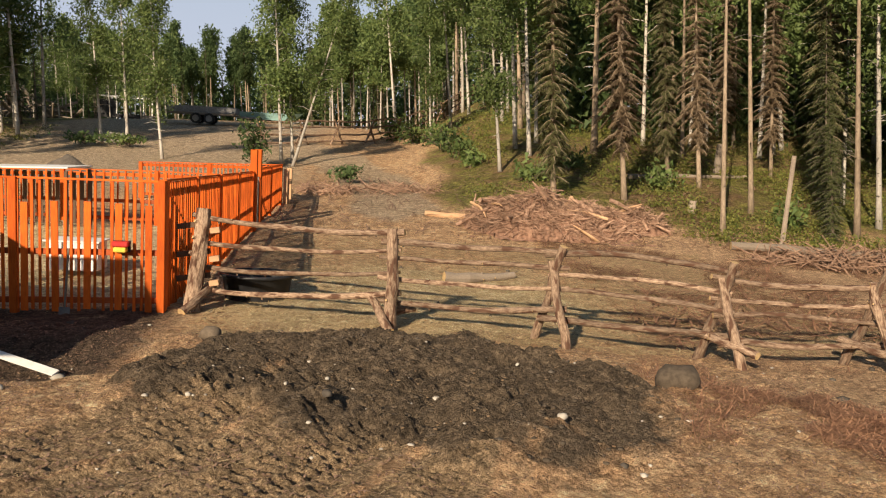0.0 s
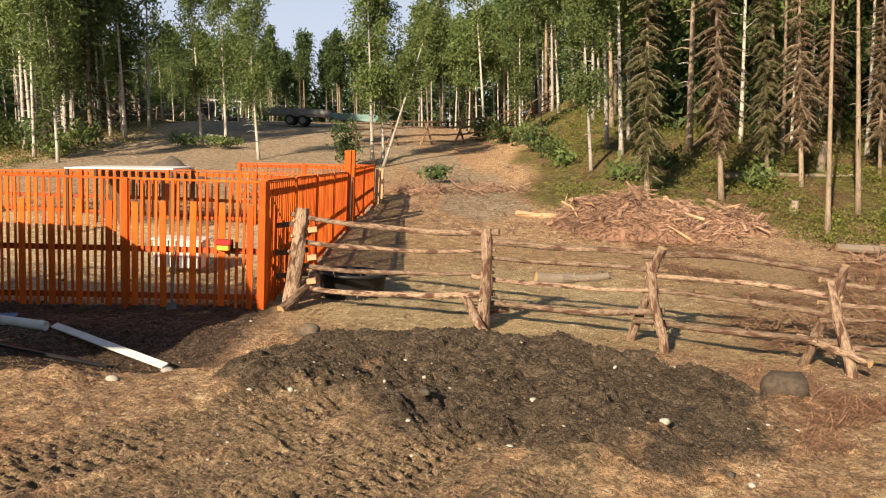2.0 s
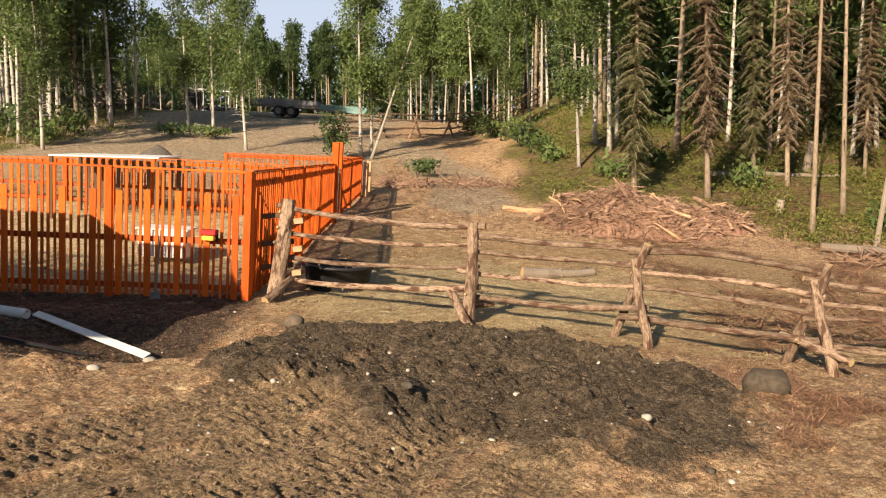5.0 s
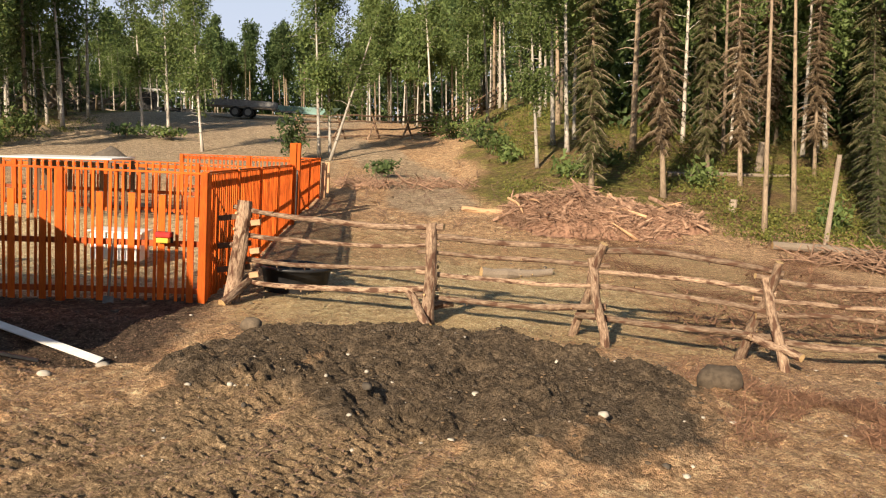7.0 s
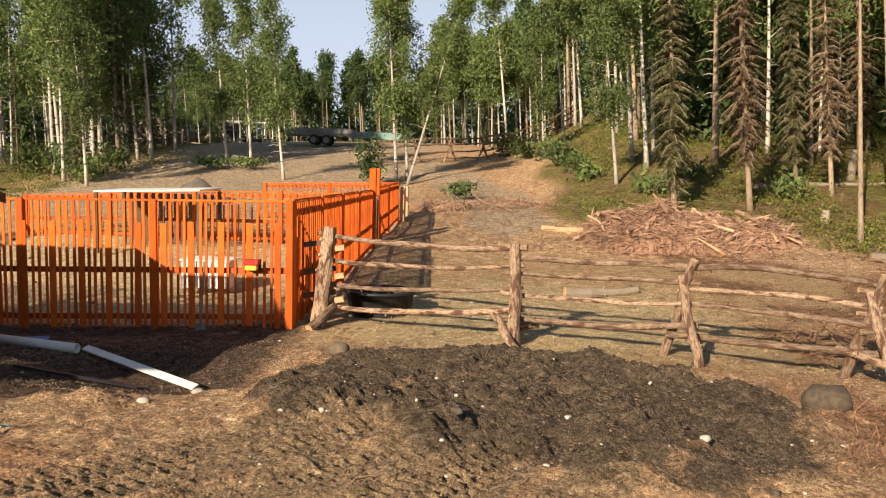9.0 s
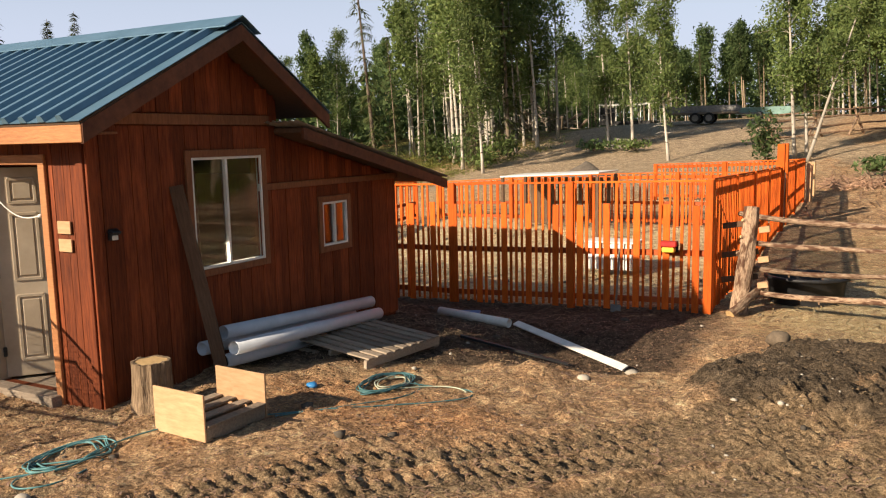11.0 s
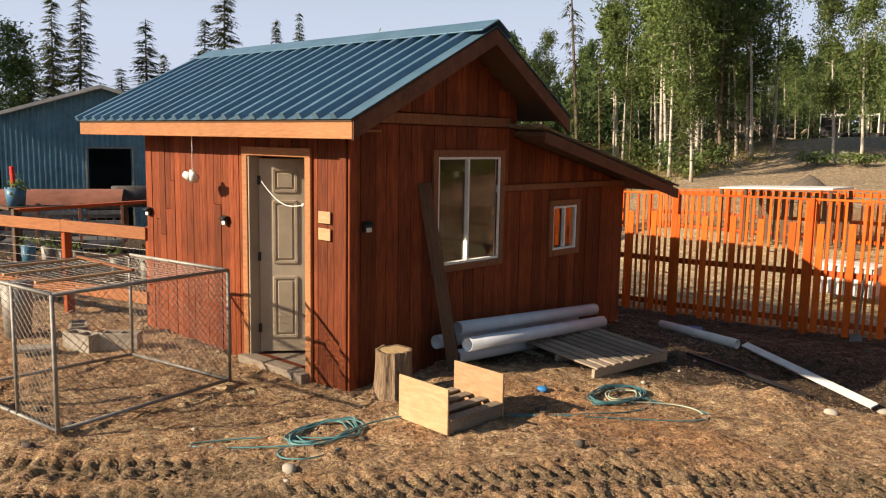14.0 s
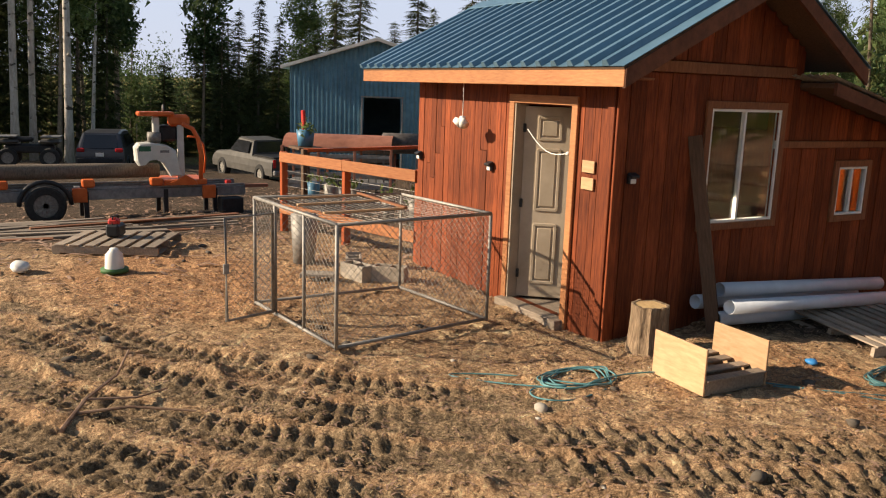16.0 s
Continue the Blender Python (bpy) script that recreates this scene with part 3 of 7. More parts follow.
def roof_z(y):
    if y <= RIDGE_Y:
        return EAVE_Z + (RIDGE_Z - EAVE_Z) * (y - EAVE_Y) / (RIDGE_Y - EAVE_Y)
    if y <= NEAVE_Y:
        return RIDGE_Z + (NEAVE_Z - RIDGE_Z) * (y - RIDGE_Y) / (NEAVE_Y - RIDGE_Y)
    return 2.45 + (1.72 - 2.45) * (y - 6.7) / (9.91 - 6.7)


def lean_z(y):
    return 2.45 + (1.72 - 2.45) * (y - 6.7) / (9.91 - 6.7)


def prism(quad, normal, t):
    """A slab from a planar outline, t thick along normal."""
    n = Vector(normal) * t
    a = [Vector(q) for q in quad]
    v = a + [p + n for p in a]
    k = len(a)
    f = [tuple(range(k - 1, -1, -1)), tuple(range(k, 2 * k))] + [(i, (i + 1) % k, k + (i + 1) % k, k + i) for i in range(k)]
    return v, f


def build_shed():
    rnd = random.Random(5)
    shed = thing("shed", "red-brown board shed with blue steel roof and a door ajar", "shed")
    D = (-8.29, -7.33, 2.10)             # door opening in the south wall
    W1, W2 = (5.68, 6.66, 1.04, 2.13), (7.67, 8.16, 1.03, 1.55)

    def wall_mesh(name, cells, normal, t):
        v, f = [], []
        for c in cells:
            pv, pf = prism(c, normal, t)
            o = len(v)
            v += pv
            f += [tuple(i + o for i in q) for q in pf]
        return mesh_of(name, v, f, SIDING)

    base = -0.25
    y = CY + 0.02
    south = [[(WX, y, base), (D[0], y, base), (D[0], y, 2.42), (WX, y, 2.42)], [(D[1], y, base), (CX, y, base), (CX, y, 2.42), (D[1], y, 2.42)],
             [(D[0], y, D[2]), (D[1], y, D[2]), (D[1], y, 2.42), (D[0], y, 2.42)], [(D[0], y, base), (D[1], y, base), (D[1], y, 0.06), (D[0], y, 0.06)]]
    put("wall", wall_mesh("wall", south, (0, 1, 0), 0.1), shed)
    x = CX - 0.02
    g = lambda yy: (lean_z(yy) if yy > NY else roof_z(yy)) - 0.05
    cells = []
    cuts = [CY + 0.125, W1[0], RIDGE_Y, W1[1], NY - 0.001, NY, W2[0], W2[1], LY]
    for a, b in zip(cuts, cuts[1:]):
        if b - a < 0.01:
            continue
        za, zb = g(a + 1e-4), g(b - 1e-4)
        hole = W1 if W1[0] <= a < W1[1] - 0.01 else W2 if W2[0] <= a < W2[1] - 0.01 else None
        if hole:
            cells.append([(x, a, base), (x, b, base), (x, b, hole[2]), (x, a, hole[2])])
            cells.append([(x, a, hole[3]), (x, b, hole[3]), (x, b, zb), (x, a, za)])
        else:
            cells.append([(x, a, base), (x, b, base), (x, b, zb), (x, a, za)])
    put("wall", wall_mesh("wall", cells, (-1, 0, 0), 0.1), shed)
    put("wall", wall_mesh("wall", [[(WX, CY + 0.12, base), (WX, RIDGE_Y, base), (WX, RIDGE_Y, roof_z(RIDGE_Y) - .05), (WX, CY + .12, roof_z(CY) - .05)],
                                   [(WX, RIDGE_Y, base), (WX, NY, base), (WX, NY, roof_z(NY) - .05), (WX, RIDGE_Y, roof_z(RIDGE_Y) - .05)],
                                   [(WX, NY, base), (WX, LY, base), (WX, LY, lean_z(LY) - .05), (WX, NY, lean_z(NY) - .05)]], (1, 0, 0), 0.1), shed)
    put("wall", wall_mesh("wall", [[(WX + .1, LY, base), (CX - .12, LY, base), (CX - .12, LY, lean_z(LY) - .05), (WX + .1, LY, lean_z(LY) - .05)]], (0, -1, 0), 0.1), shed)
    put("floor", box_mesh("floor", 3.4, 4.5, 0.06, GREYWOOD, 0, (-8.58, 6.9, 0.02)), shed, label="worn timber floor")

    # board siding: vertical boards, each a piece with its own width, butt joints here and there
    def board(w, z0, z1, place, face_y, z2=None):
        t = 0.018 + rnd.uniform(0, 0.008)
        z2 = z1 if z2 is None else z2
        v = [(-w / 2, 0, z0), (w / 2, 0, z0), (w / 2, 0, z2), (-w / 2, 0, z1)]
        v += [(a, -t, c) for a, b, c in v]
        f = [(0, 1, 2, 3), (7, 6, 5, 4), (0, 4, 5, 1), (1, 5, 6, 2), (2, 6, 7, 3), (3, 7, 4, 0)]
        me = mesh_of("board", v, f, SIDING)
        put("board", me, shed, Matrix.Translation(place) @ (Matrix() if face_y else Matrix.Rotation(radians(90), 4, "Z")))

    a = WX
    while a < CX - 0.02:
        w = min(rnd.choice([0.09, 0.12, 0.14, 0.16]), CX - a)
        c = a + w / 2
        low = -0.14 + 0.13 * (c - WX) / (CX - WX) + rnd.uniform(-0.02, 0.02)
        if D[0] - 0.06 < c < D[1] + 0.06:
            board(w - 0.006, 2.16, 2.40, (c, CY + 0.02, 0), True)
        elif rnd.random() < 0.3:
            j = rnd.uniform(0.9, 1.8)
            board(w - 0.006, low, j, (c, CY + 0.02, 0), True)
            board(w - 0.007, j + 0.006, 2.40, (c, CY + 0.02, 0), True)
        else:
            board(w - 0.006, low, 2.40, (c, CY + 0.02, 0), True)
        a += w
    a = CY - 0.0
    while a < LY:
        w = min(rnd.choice([0.10, 0.13, 0.16, 0.19]), LY - a + 0.01)
        c = a + w / 2
        low = -0.04 + rnd.uniform(-0.03, 0.02)
        ztop = min(g(min(max(a, CY + .02), LY)), g(min(a + w, LY)))
        spans = []
        if W1[0] - 0.05 < c < W1[1] + 0.05:
            spans = [(low, W1[2] - 0.07), (W1[3] + 0.07, 2.43), (2.55, ztop)]
        elif W2[0] - 0.05 < c < W2[1] + 0.05:
            spans = [(low, W2[2] - 0.06), (W2[3] + 0.06, 1.75), (1.83, ztop)]
        elif c > W1[1]:
            spans = [(low, 1.75), (1.83, min(ztop, 2.43)), (2.55, ztop)] if c < NY else [(low, 1.75), (1.83, ztop)]
        else:
            spans = [(low, 2.43 if rnd.random() < .7 else 2.2), (2.55, ztop)]
        for s0, s1 in spans:
            if s1 - s0 > 0.04:
                board(w - 0.006, s0, s1, (CX, c, 0), False)
        a += w

    def trim(name, sx, sy, sz, c, material=TRIM, label="", bev=0.004):
        return put(name, box_mesh(name, sx, sy, sz, material, bev), shed, Matrix.Translation(c), label)

    trim("trim_board", 0.03, 2.05, 0.10, (CX + 0.035, 5.78, 2.49))
    trim("trim_board", 0.03, 2.56, 0.07, (CX + 0.035, 8.0, 1.79))
    trim("corner_board", 0.09, 0.025, 2.45, (CX - 0.03, CY - 0.022, 1.19), SIDING)
    trim("corner_board", 0.025, 0.10, 2.45, (CX + 0.037, CY + 0.03, 1.19), SIDING)

    # door case and door leaf, ajar
    door_mats = FASCIA
    trim("door_casing", 0.085, 0.03, 2.22, (D[0] - 0.03, CY - 0.02, 1.04), door_mats, "amber timber door casing")
    trim("door_casing", 0.085, 0.03, 2.22, (D[1] + 0.03, CY - 0.02, 1.04), door_mats)
    trim("door_casing", D[1] - D[0] + 0.15, 0.03, 0.085, (-7.81, CY - 0.024, 2.155), door_mats)
    trim("jamb", 0.03, 0.16, 2.06, (D[0] + 0.016, CY + 0.06, 1.08), DOORPAINT)
    trim("jamb", 0.03, 0.16, 2.06, (D[1] - 0.016, CY + 0.06, 1.08), DOORPAINT)
    trim("sill", 1.05, 0.16, 0.10, (-7.81, CY - 0.05, 0.02), GREYWOOD, "scuffed timber door sill")
    leaf = thing("door", "", "")
    for key in ("label", "category"):
        if key in leaf:
            del leaf[key]
    leaf.parent = shed
    leaf.matrix_basis = Matrix.Translation((D[0] + 0.035, CY + 0.10, 0.08)) @ Matrix.Rotation(radians(50), 4, "Z")
    W = 0.88
    part("leaf", box_bm(W, 0.04, 2.0, (W / 2, 0, 1.0), 0.003), DOORPAINT, leaf, "cream six-panel steel door leaf")
    for cx_, cz_, w_, h_ in ((0.26, 1.78, 0.22, 0.22), (0.62, 1.78, 0.22, 0.22), (0.26, 1.25, 0.22, 0.62), (0.62, 1.25, 0.22, 0.62), (0.26, 0.47, 0.22, 0.62), (0.62, 0.47, 0.22, 0.62)):
        bm = bmesh.new()
        for sx, sz, w, h in ((0, h_ / 2, w_, 0.022), (0, -h_ / 2, w_, 0.022), (w_ / 2, 0, 0.022, h_), (-w_ / 2, 0, 0.022, h_)):
            box_bm(w + 0.01, 0.014, h + 0.01, (cx_ + sx, -0.024, cz_ + sz), 0.004, bm)
        box_bm(w_ - 0.07, 0.014, h_ - 0.07, (cx_, -0.0235, cz_), 0.005, bm)
        part("door_panel", bm, DOORPAINT, leaf)
    for z in (0.25, 1.0, 1.78):
        part("hinge", box_bm(0.03, 0.03, 0.09, (0.0, -0.028, z), 0.004), BLACK, leaf, "dark steel hinge")

    # windows
    def window(y0, y1, z0, z1, split, bars):
        w = thing("window", "", "")
        w.parent = shed
        for key in ("label", "category"):
            if key in w:
                del w[key]
        yc, zc = (y0 + y1) / 2, (z0 + z1) / 2
        bm = bmesh.new()
        for c, s in (((0, y0 - 0.035, zc), (0.03, 0.07, z1 - z0 + 0.14)), ((0, y1 + 0.035, zc), (0.03, 0.07, z1 - z0 + 0.14)),
                     ((0, yc, z1 + 0.035), (0.034, y1 - y0, 0.07)), ((0, yc, z0 - 0.035), (0.034, y1 - y0, 0.07))):
            box_bm(*s, (CX + 0.035, c[1], c[2]), 0.003, bm)
        part("casing", bm, TRIM, w, "brown timber window casing")
        bm = bmesh.new()
        e = 0.026
        for c, s in (((y0 + e / 2, zc), (e, z1 - z0)), ((y1 - e / 2, zc), (e, z1 - z0)), ((yc, z1 - e / 2), (y1 - y0 - 2 * e, e)), ((yc, z0 + e / 2), (y1 - y0 - 2 * e, e))):
            box_bm(0.06, s[0], s[1], (CX + 0.012, c[0], c[1]), 0.003, bm)
        box_bm(0.05, 0.03, z1 - z0 - 2 * e, (CX + 0.012, split, zc), 0.003, bm)
        part("frame", bm, PVC, w, "white vinyl sliding window frame")
        for a0, a1, dx in ((y0 + e, split - .02, 0.0), (split + .02, y1 - e, 0.012)):
            p = part("pane", box_bm(0.006, a1 - a0 + 0.004, z1 - z0 - 2 * e + 0.004, (CX + dx, (a0 + a1) / 2, zc)), GLASS, w)
            p.visible_shadow = False

    window(*W1, 6.15, 1)
    window(*W2, 7.92, 1)

    # roof: steel sheet on a thick deck, raised ribs, ridge cap
    th = 0.07
    for (y0, z0, y1, z1) in ((EAVE_Y, EAVE_Z, RIDGE_Y, RIDGE_Z), (NEAVE_Y, NEAVE_Z, RIDGE_Y, RIDGE_Z)):
        d = Vector((0, y1 - y0, z1 - z0))
        ln = d.length
        nrm = Vector((0, -d.z, d.y)).normalized() * (1 if y1 > y0 else -1)
        sgn = 1 if y1 > y0 else -1
        quad = [(RX0 + .02, y0, z0 - .05), (RX1 - .02, y0, z0 - .05), (RX1 - .02, y1, z1 - .05), (RX0 + .02, y1, z1 - .05)]
        v, f = prism(quad, nrm, 0.035)
        put("roof_deck", mesh_of("roof_deck", v, f, DARKWOOD), shed, label="dark timber roof deck")
        lift = nrm * 0.0
        quad = [Vector((RX0, y0 - .03 * sgn, z0 - .012)) , Vector((RX1, y0 - .03 * sgn, z0 - .012)), Vector((RX1, y1, z1)), Vector((RX0, y1, z1))]
        v, f = prism(quad, nrm, 0.006)
        put("roof_sheet", mesh_of("roof_sheet", v, f, ROOFBLUE), shed, label="blue painted steel roof sheet")
        k = 0
        xr = RX0 + 0.02
        while xr <= RX1 + 0.001:
            w0, w1, h = 0.042, 0.026, 0.058
            p0, p1 = Vector((xr, y0 - .034 * sgn, z0 - .014)), Vector((xr, y1, z1))
            vs = []
            for p in (p0, p1):
                for dx, dh in ((-w0, 0.006), (-w1, h), (w1, h), (w0, 0.006)):
                    vs.append(p + Vector((dx, 0, 0)) + nrm * dh)
            fs = [(0, 1, 5, 4), (1, 2, 6, 5), (2, 3, 7, 6), (3, 2, 1, 0), (4, 5, 6, 7), (0, 4, 7, 3)]
            put("roof_rib", mesh_of("roof_rib", vs, fs, ROOFBLUE), shed)
            xr += 0.2285
    bm = bmesh.new()
    for s in (-1, 1):
        yy = RIDGE_Y + s * 0.12
        slope = (RIDGE_Z - EAVE_Z) / (RIDGE_Y - EAVE_Y) if s < 0 else (RIDGE_Z - NEAVE_Z) / (NEAVE_Y - RIDGE_Y)
        rot = Matrix.Rotation(-s * math.atan(slope), 4, "X")
        box_bm(RX1 - RX0 + 0.04, 0.27, 0.012, ((RX0 + RX1) / 2, yy, RIDGE_Z + 0.062 - 0.12 * slope), 0.003, bm, rot)
    part("ridge_cap", bm, ROOFBLUE, shed)
    trim("fascia", RX1 - RX0 - 0.03, 0.04, 0.135, ((RX0 + RX1) / 2, EAVE_Y + 0.01, EAVE_Z - 0.105), FASCIA, "amber stained eaves board")
    trim("soffit", RX1 - RX0 - 0.1, CY - EAVE_Y - 0.03, 0.018, ((RX0 + RX1) / 2, (CY + EAVE_Y) / 2 + 0.02, EAVE_Z - 0.10), TRIM)

    def barge(p, q, w, t):
        p, q = Vector(p), Vector(q)
        v, f = prism([p, q, q - Vector((0, 0, w)), p - Vector((0, 0, w))], (-1, 0, 0), t)
        put("barge_board", mesh_of("barge_board", v, f, DARKTRIM), shed)

    barge((RX1 - .005, EAVE_Y, EAVE_Z - .03), (RX1 - .005, RIDGE_Y, RIDGE_Z - .02), 0.15, 0.035)
    barge((RX1 - .005, RIDGE_Y, RIDGE_Z - .02), (RX1 - .005, NEAVE_Y, NEAVE_Z - .03), 0.14, 0.035)
    barge((RX1 - .005, 6.85, lean_z(6.85) - .01), (RX1 - .005, 9.93, lean_z(9.93) - .01), 0.12, 0.035)
    # lean-to roof, corrugated
    xs_ = np.linspace(RX0 + 0.9, RX1, 150)
    vs, fs = [], []
    for i, xx in enumerate(xs_):
        h = 0.012 * math.sin(xx * 2 * math.pi / 0.076)
        for yy in (6.72, 9.95):
            vs.append((xx, yy, lean_z(yy) + 0.03 + h))
    for i in range(len(xs_) - 1):
        fs.append((2 * i, 2 * i + 2, 2 * i + 3, 2 * i + 1))
    put("lean_to_sheet", mesh_of("lean_to_sheet", vs, fs, GALV), shed, label="galvanised corrugated lean-to sheet")
    v, f = prism([(RX0 + .95, 6.9, lean_z(6.9) - .05), (RX1 - .04, 6.9, lean_z(6.9) - .05), (RX1 - .04, 9.9, lean_z(9.9) - .05), (RX0 + .95, 9.9, lean_z(9.9) - .05)], (0, .2, 1), 0.05)
    put("lean_to_deck", mesh_of("lean_to_deck", v, f, DARKWOOD), shed)
    return shed


shed = build_shed()


# ---- orange picket pen ----
def slat_mesh(name, w, h, t, material):
    return box_mesh(name, w, t, h, material, 0.0, (0, 0, h / 2))


def fence_run(label, p, q, topz, base_fn, gap, widths, wide_every=0, rails=(0.93, 0.42, 0.08), post_every=2.04, material=ORANGE, post_h=0.0, seed=1, rail_side=1, wide_drop=0.3):
    """A picket fence from p to q: posts, rails behind, slats in front; every few slats a broad shorter picket."""
    rnd = random.Random(seed)
    p, q = Vector((*p, 0)), Vector((*q, 0))
    d = (q - p)
    L = d.length
    d.normalize()
    n = Vector((d.y, -d.x, 0)) * rail_side
    ang = math.atan2(d.y, d.x)
    fence = thing("picket_fence", label, "fence", group="orange pen fences")
    turn = Matrix.Rotation(ang, 4, "Z")
    tz = topz if callable(topz) else (lambda s: topz)
    count = max(1, round(L / post_every))
    for i in range(count + 1):
        s = L * i / count
        c = p + d * s
        b = base_fn(c.x, c.y) - 0.1
        h = tz(s) + post_h + 0.03 - b
        put("post", box_mesh("post", 0.10, 0.10, h, material, 0.006, (0, 0, h / 2)), fence, Matrix.Translation((c.x, c.y, b)) @ turn)
    for k in rails:
        for i in range(count):
            s0, s1 = L * i / count, L * (i + 1) / count
            a, b = p + d * s0, p + d * s1
            za = base_fn(a.x, a.y) + (tz(s0) - base_fn(a.x, a.y)) * k
            zb = base_fn(b.x, b.y) + (tz(s1) - base_fn(b.x, b.y)) * k
            m, ln = aim((a.x - n.x * .028, a.y - n.y * .028, za), (b.x - n.x * .028, b.y - n.y * .028, zb))
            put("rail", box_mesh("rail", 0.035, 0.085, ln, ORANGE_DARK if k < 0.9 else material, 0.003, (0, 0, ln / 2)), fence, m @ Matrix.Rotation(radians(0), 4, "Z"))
    # flat cap rail
    for i in range(count):
        s0, s1 = L * i / count, L * (i + 1) / count
        a, b = p + d * s0, p + d * s1
        m, ln = aim((a.x, a.y, tz(s0) + .015), (b.x, b.y, tz(s1) + .015))
        bm = box_bm(0.03, 0.03, ln, (0, 0, ln / 2), 0.003)
        part("cap_rail", bm, material, fence, "", m)
    s, k = 0.06, 0
    cache = {}
    while s < L - 0.03:
        wide = wide_every and k % wide_every == wide_every // 2
        w = 0.095 if wide else rnd.choice(widths)
        c = p + d * s
        b = base_fn(c.x, c.y) + rnd.uniform(0.0, 0.05)
        t_ = tz(s) - (wide_drop + rnd.uniform(-0.03, 0.03) if wide else 0.005)
        h = round(t_ - b, 2)
        key = (w, h, bool(wide))
        if key not in cache:
            cache[key] = slat_mesh("slat", w, h, 0.02 if not wide else 0.024, material)
        off = 0.012 if not wide else 0.034
        put("slat", cache[key], fence, Matrix.Translation((c.x + n.x * off, c.y + n.y * off, b)) @ Matrix.Rotation(ang + rnd.uniform(-.02, .02), 4, "Z") @ Matrix.Rotation(rnd.uniform(-.008, .008), 4, "Y"))
        s += gap * rnd.uniform(0.85, 1.15)
        k += 1
    return fence


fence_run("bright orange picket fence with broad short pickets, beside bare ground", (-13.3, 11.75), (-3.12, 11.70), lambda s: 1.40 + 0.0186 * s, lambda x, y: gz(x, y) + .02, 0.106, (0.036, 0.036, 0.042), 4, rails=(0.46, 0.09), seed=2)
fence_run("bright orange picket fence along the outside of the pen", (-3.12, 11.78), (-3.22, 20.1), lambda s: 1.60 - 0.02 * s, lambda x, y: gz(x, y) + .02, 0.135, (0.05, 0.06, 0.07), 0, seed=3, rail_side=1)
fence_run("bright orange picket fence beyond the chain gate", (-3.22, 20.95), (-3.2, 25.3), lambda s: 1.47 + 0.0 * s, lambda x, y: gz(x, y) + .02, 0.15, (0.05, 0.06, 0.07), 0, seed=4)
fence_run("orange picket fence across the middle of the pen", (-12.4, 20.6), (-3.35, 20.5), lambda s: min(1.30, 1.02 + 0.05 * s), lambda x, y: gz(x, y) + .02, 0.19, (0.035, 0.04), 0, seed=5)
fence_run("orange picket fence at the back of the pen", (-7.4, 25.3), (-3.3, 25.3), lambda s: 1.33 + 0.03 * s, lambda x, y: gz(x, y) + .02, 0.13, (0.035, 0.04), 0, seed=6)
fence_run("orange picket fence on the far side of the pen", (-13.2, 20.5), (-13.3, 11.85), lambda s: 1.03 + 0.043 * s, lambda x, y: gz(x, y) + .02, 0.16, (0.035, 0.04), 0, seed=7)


def gate():
    g = thing("pen_gate", "chain-mesh gate between tall orange posts", "gate")
    for y in (20.18, 20.86):
        b = gz(-3.2, y) - 0.1
        put("post", box_mesh("post", 0.16, 0.16, 1.98 - b, ORANGE, 0.008, (0, 0, (1.98 - b) / 2)), g, Matrix.Translation((-3.2, y, b)))
    v, f, c = tube([(-3.18, 20.28, 0.0), (-3.18, 20.28, 1.3), (-3.18, 20.78, 1.3), (-3.18, 20.78, 0.0), (-3.18, 20.28, 0.0)], [0.02] * 5, 6)
    put("frame", mesh_of("frame", v, f, GALV), g, label="galvanised tube frame")
    bm = bmesh.new()
    for i in range(8):
        box_bm(0.006, 0.006, 1.3, (-3.18, 20.30 + 0.066 * i, 0.65), 0, bm)
    part("mesh_wire", bm, GALV, g)
    for y in (25.5, 26.3):
        b = gz(-3.1, y) - 0.1
        put("yellow_post", box_mesh("yellow_post", 0.16, 0.16, 1.35 - b, PALE, 0.008, (0, 0, (1.35 - b) / 2)), g, Matrix.Translation((-3.05, y, b)))


gate()


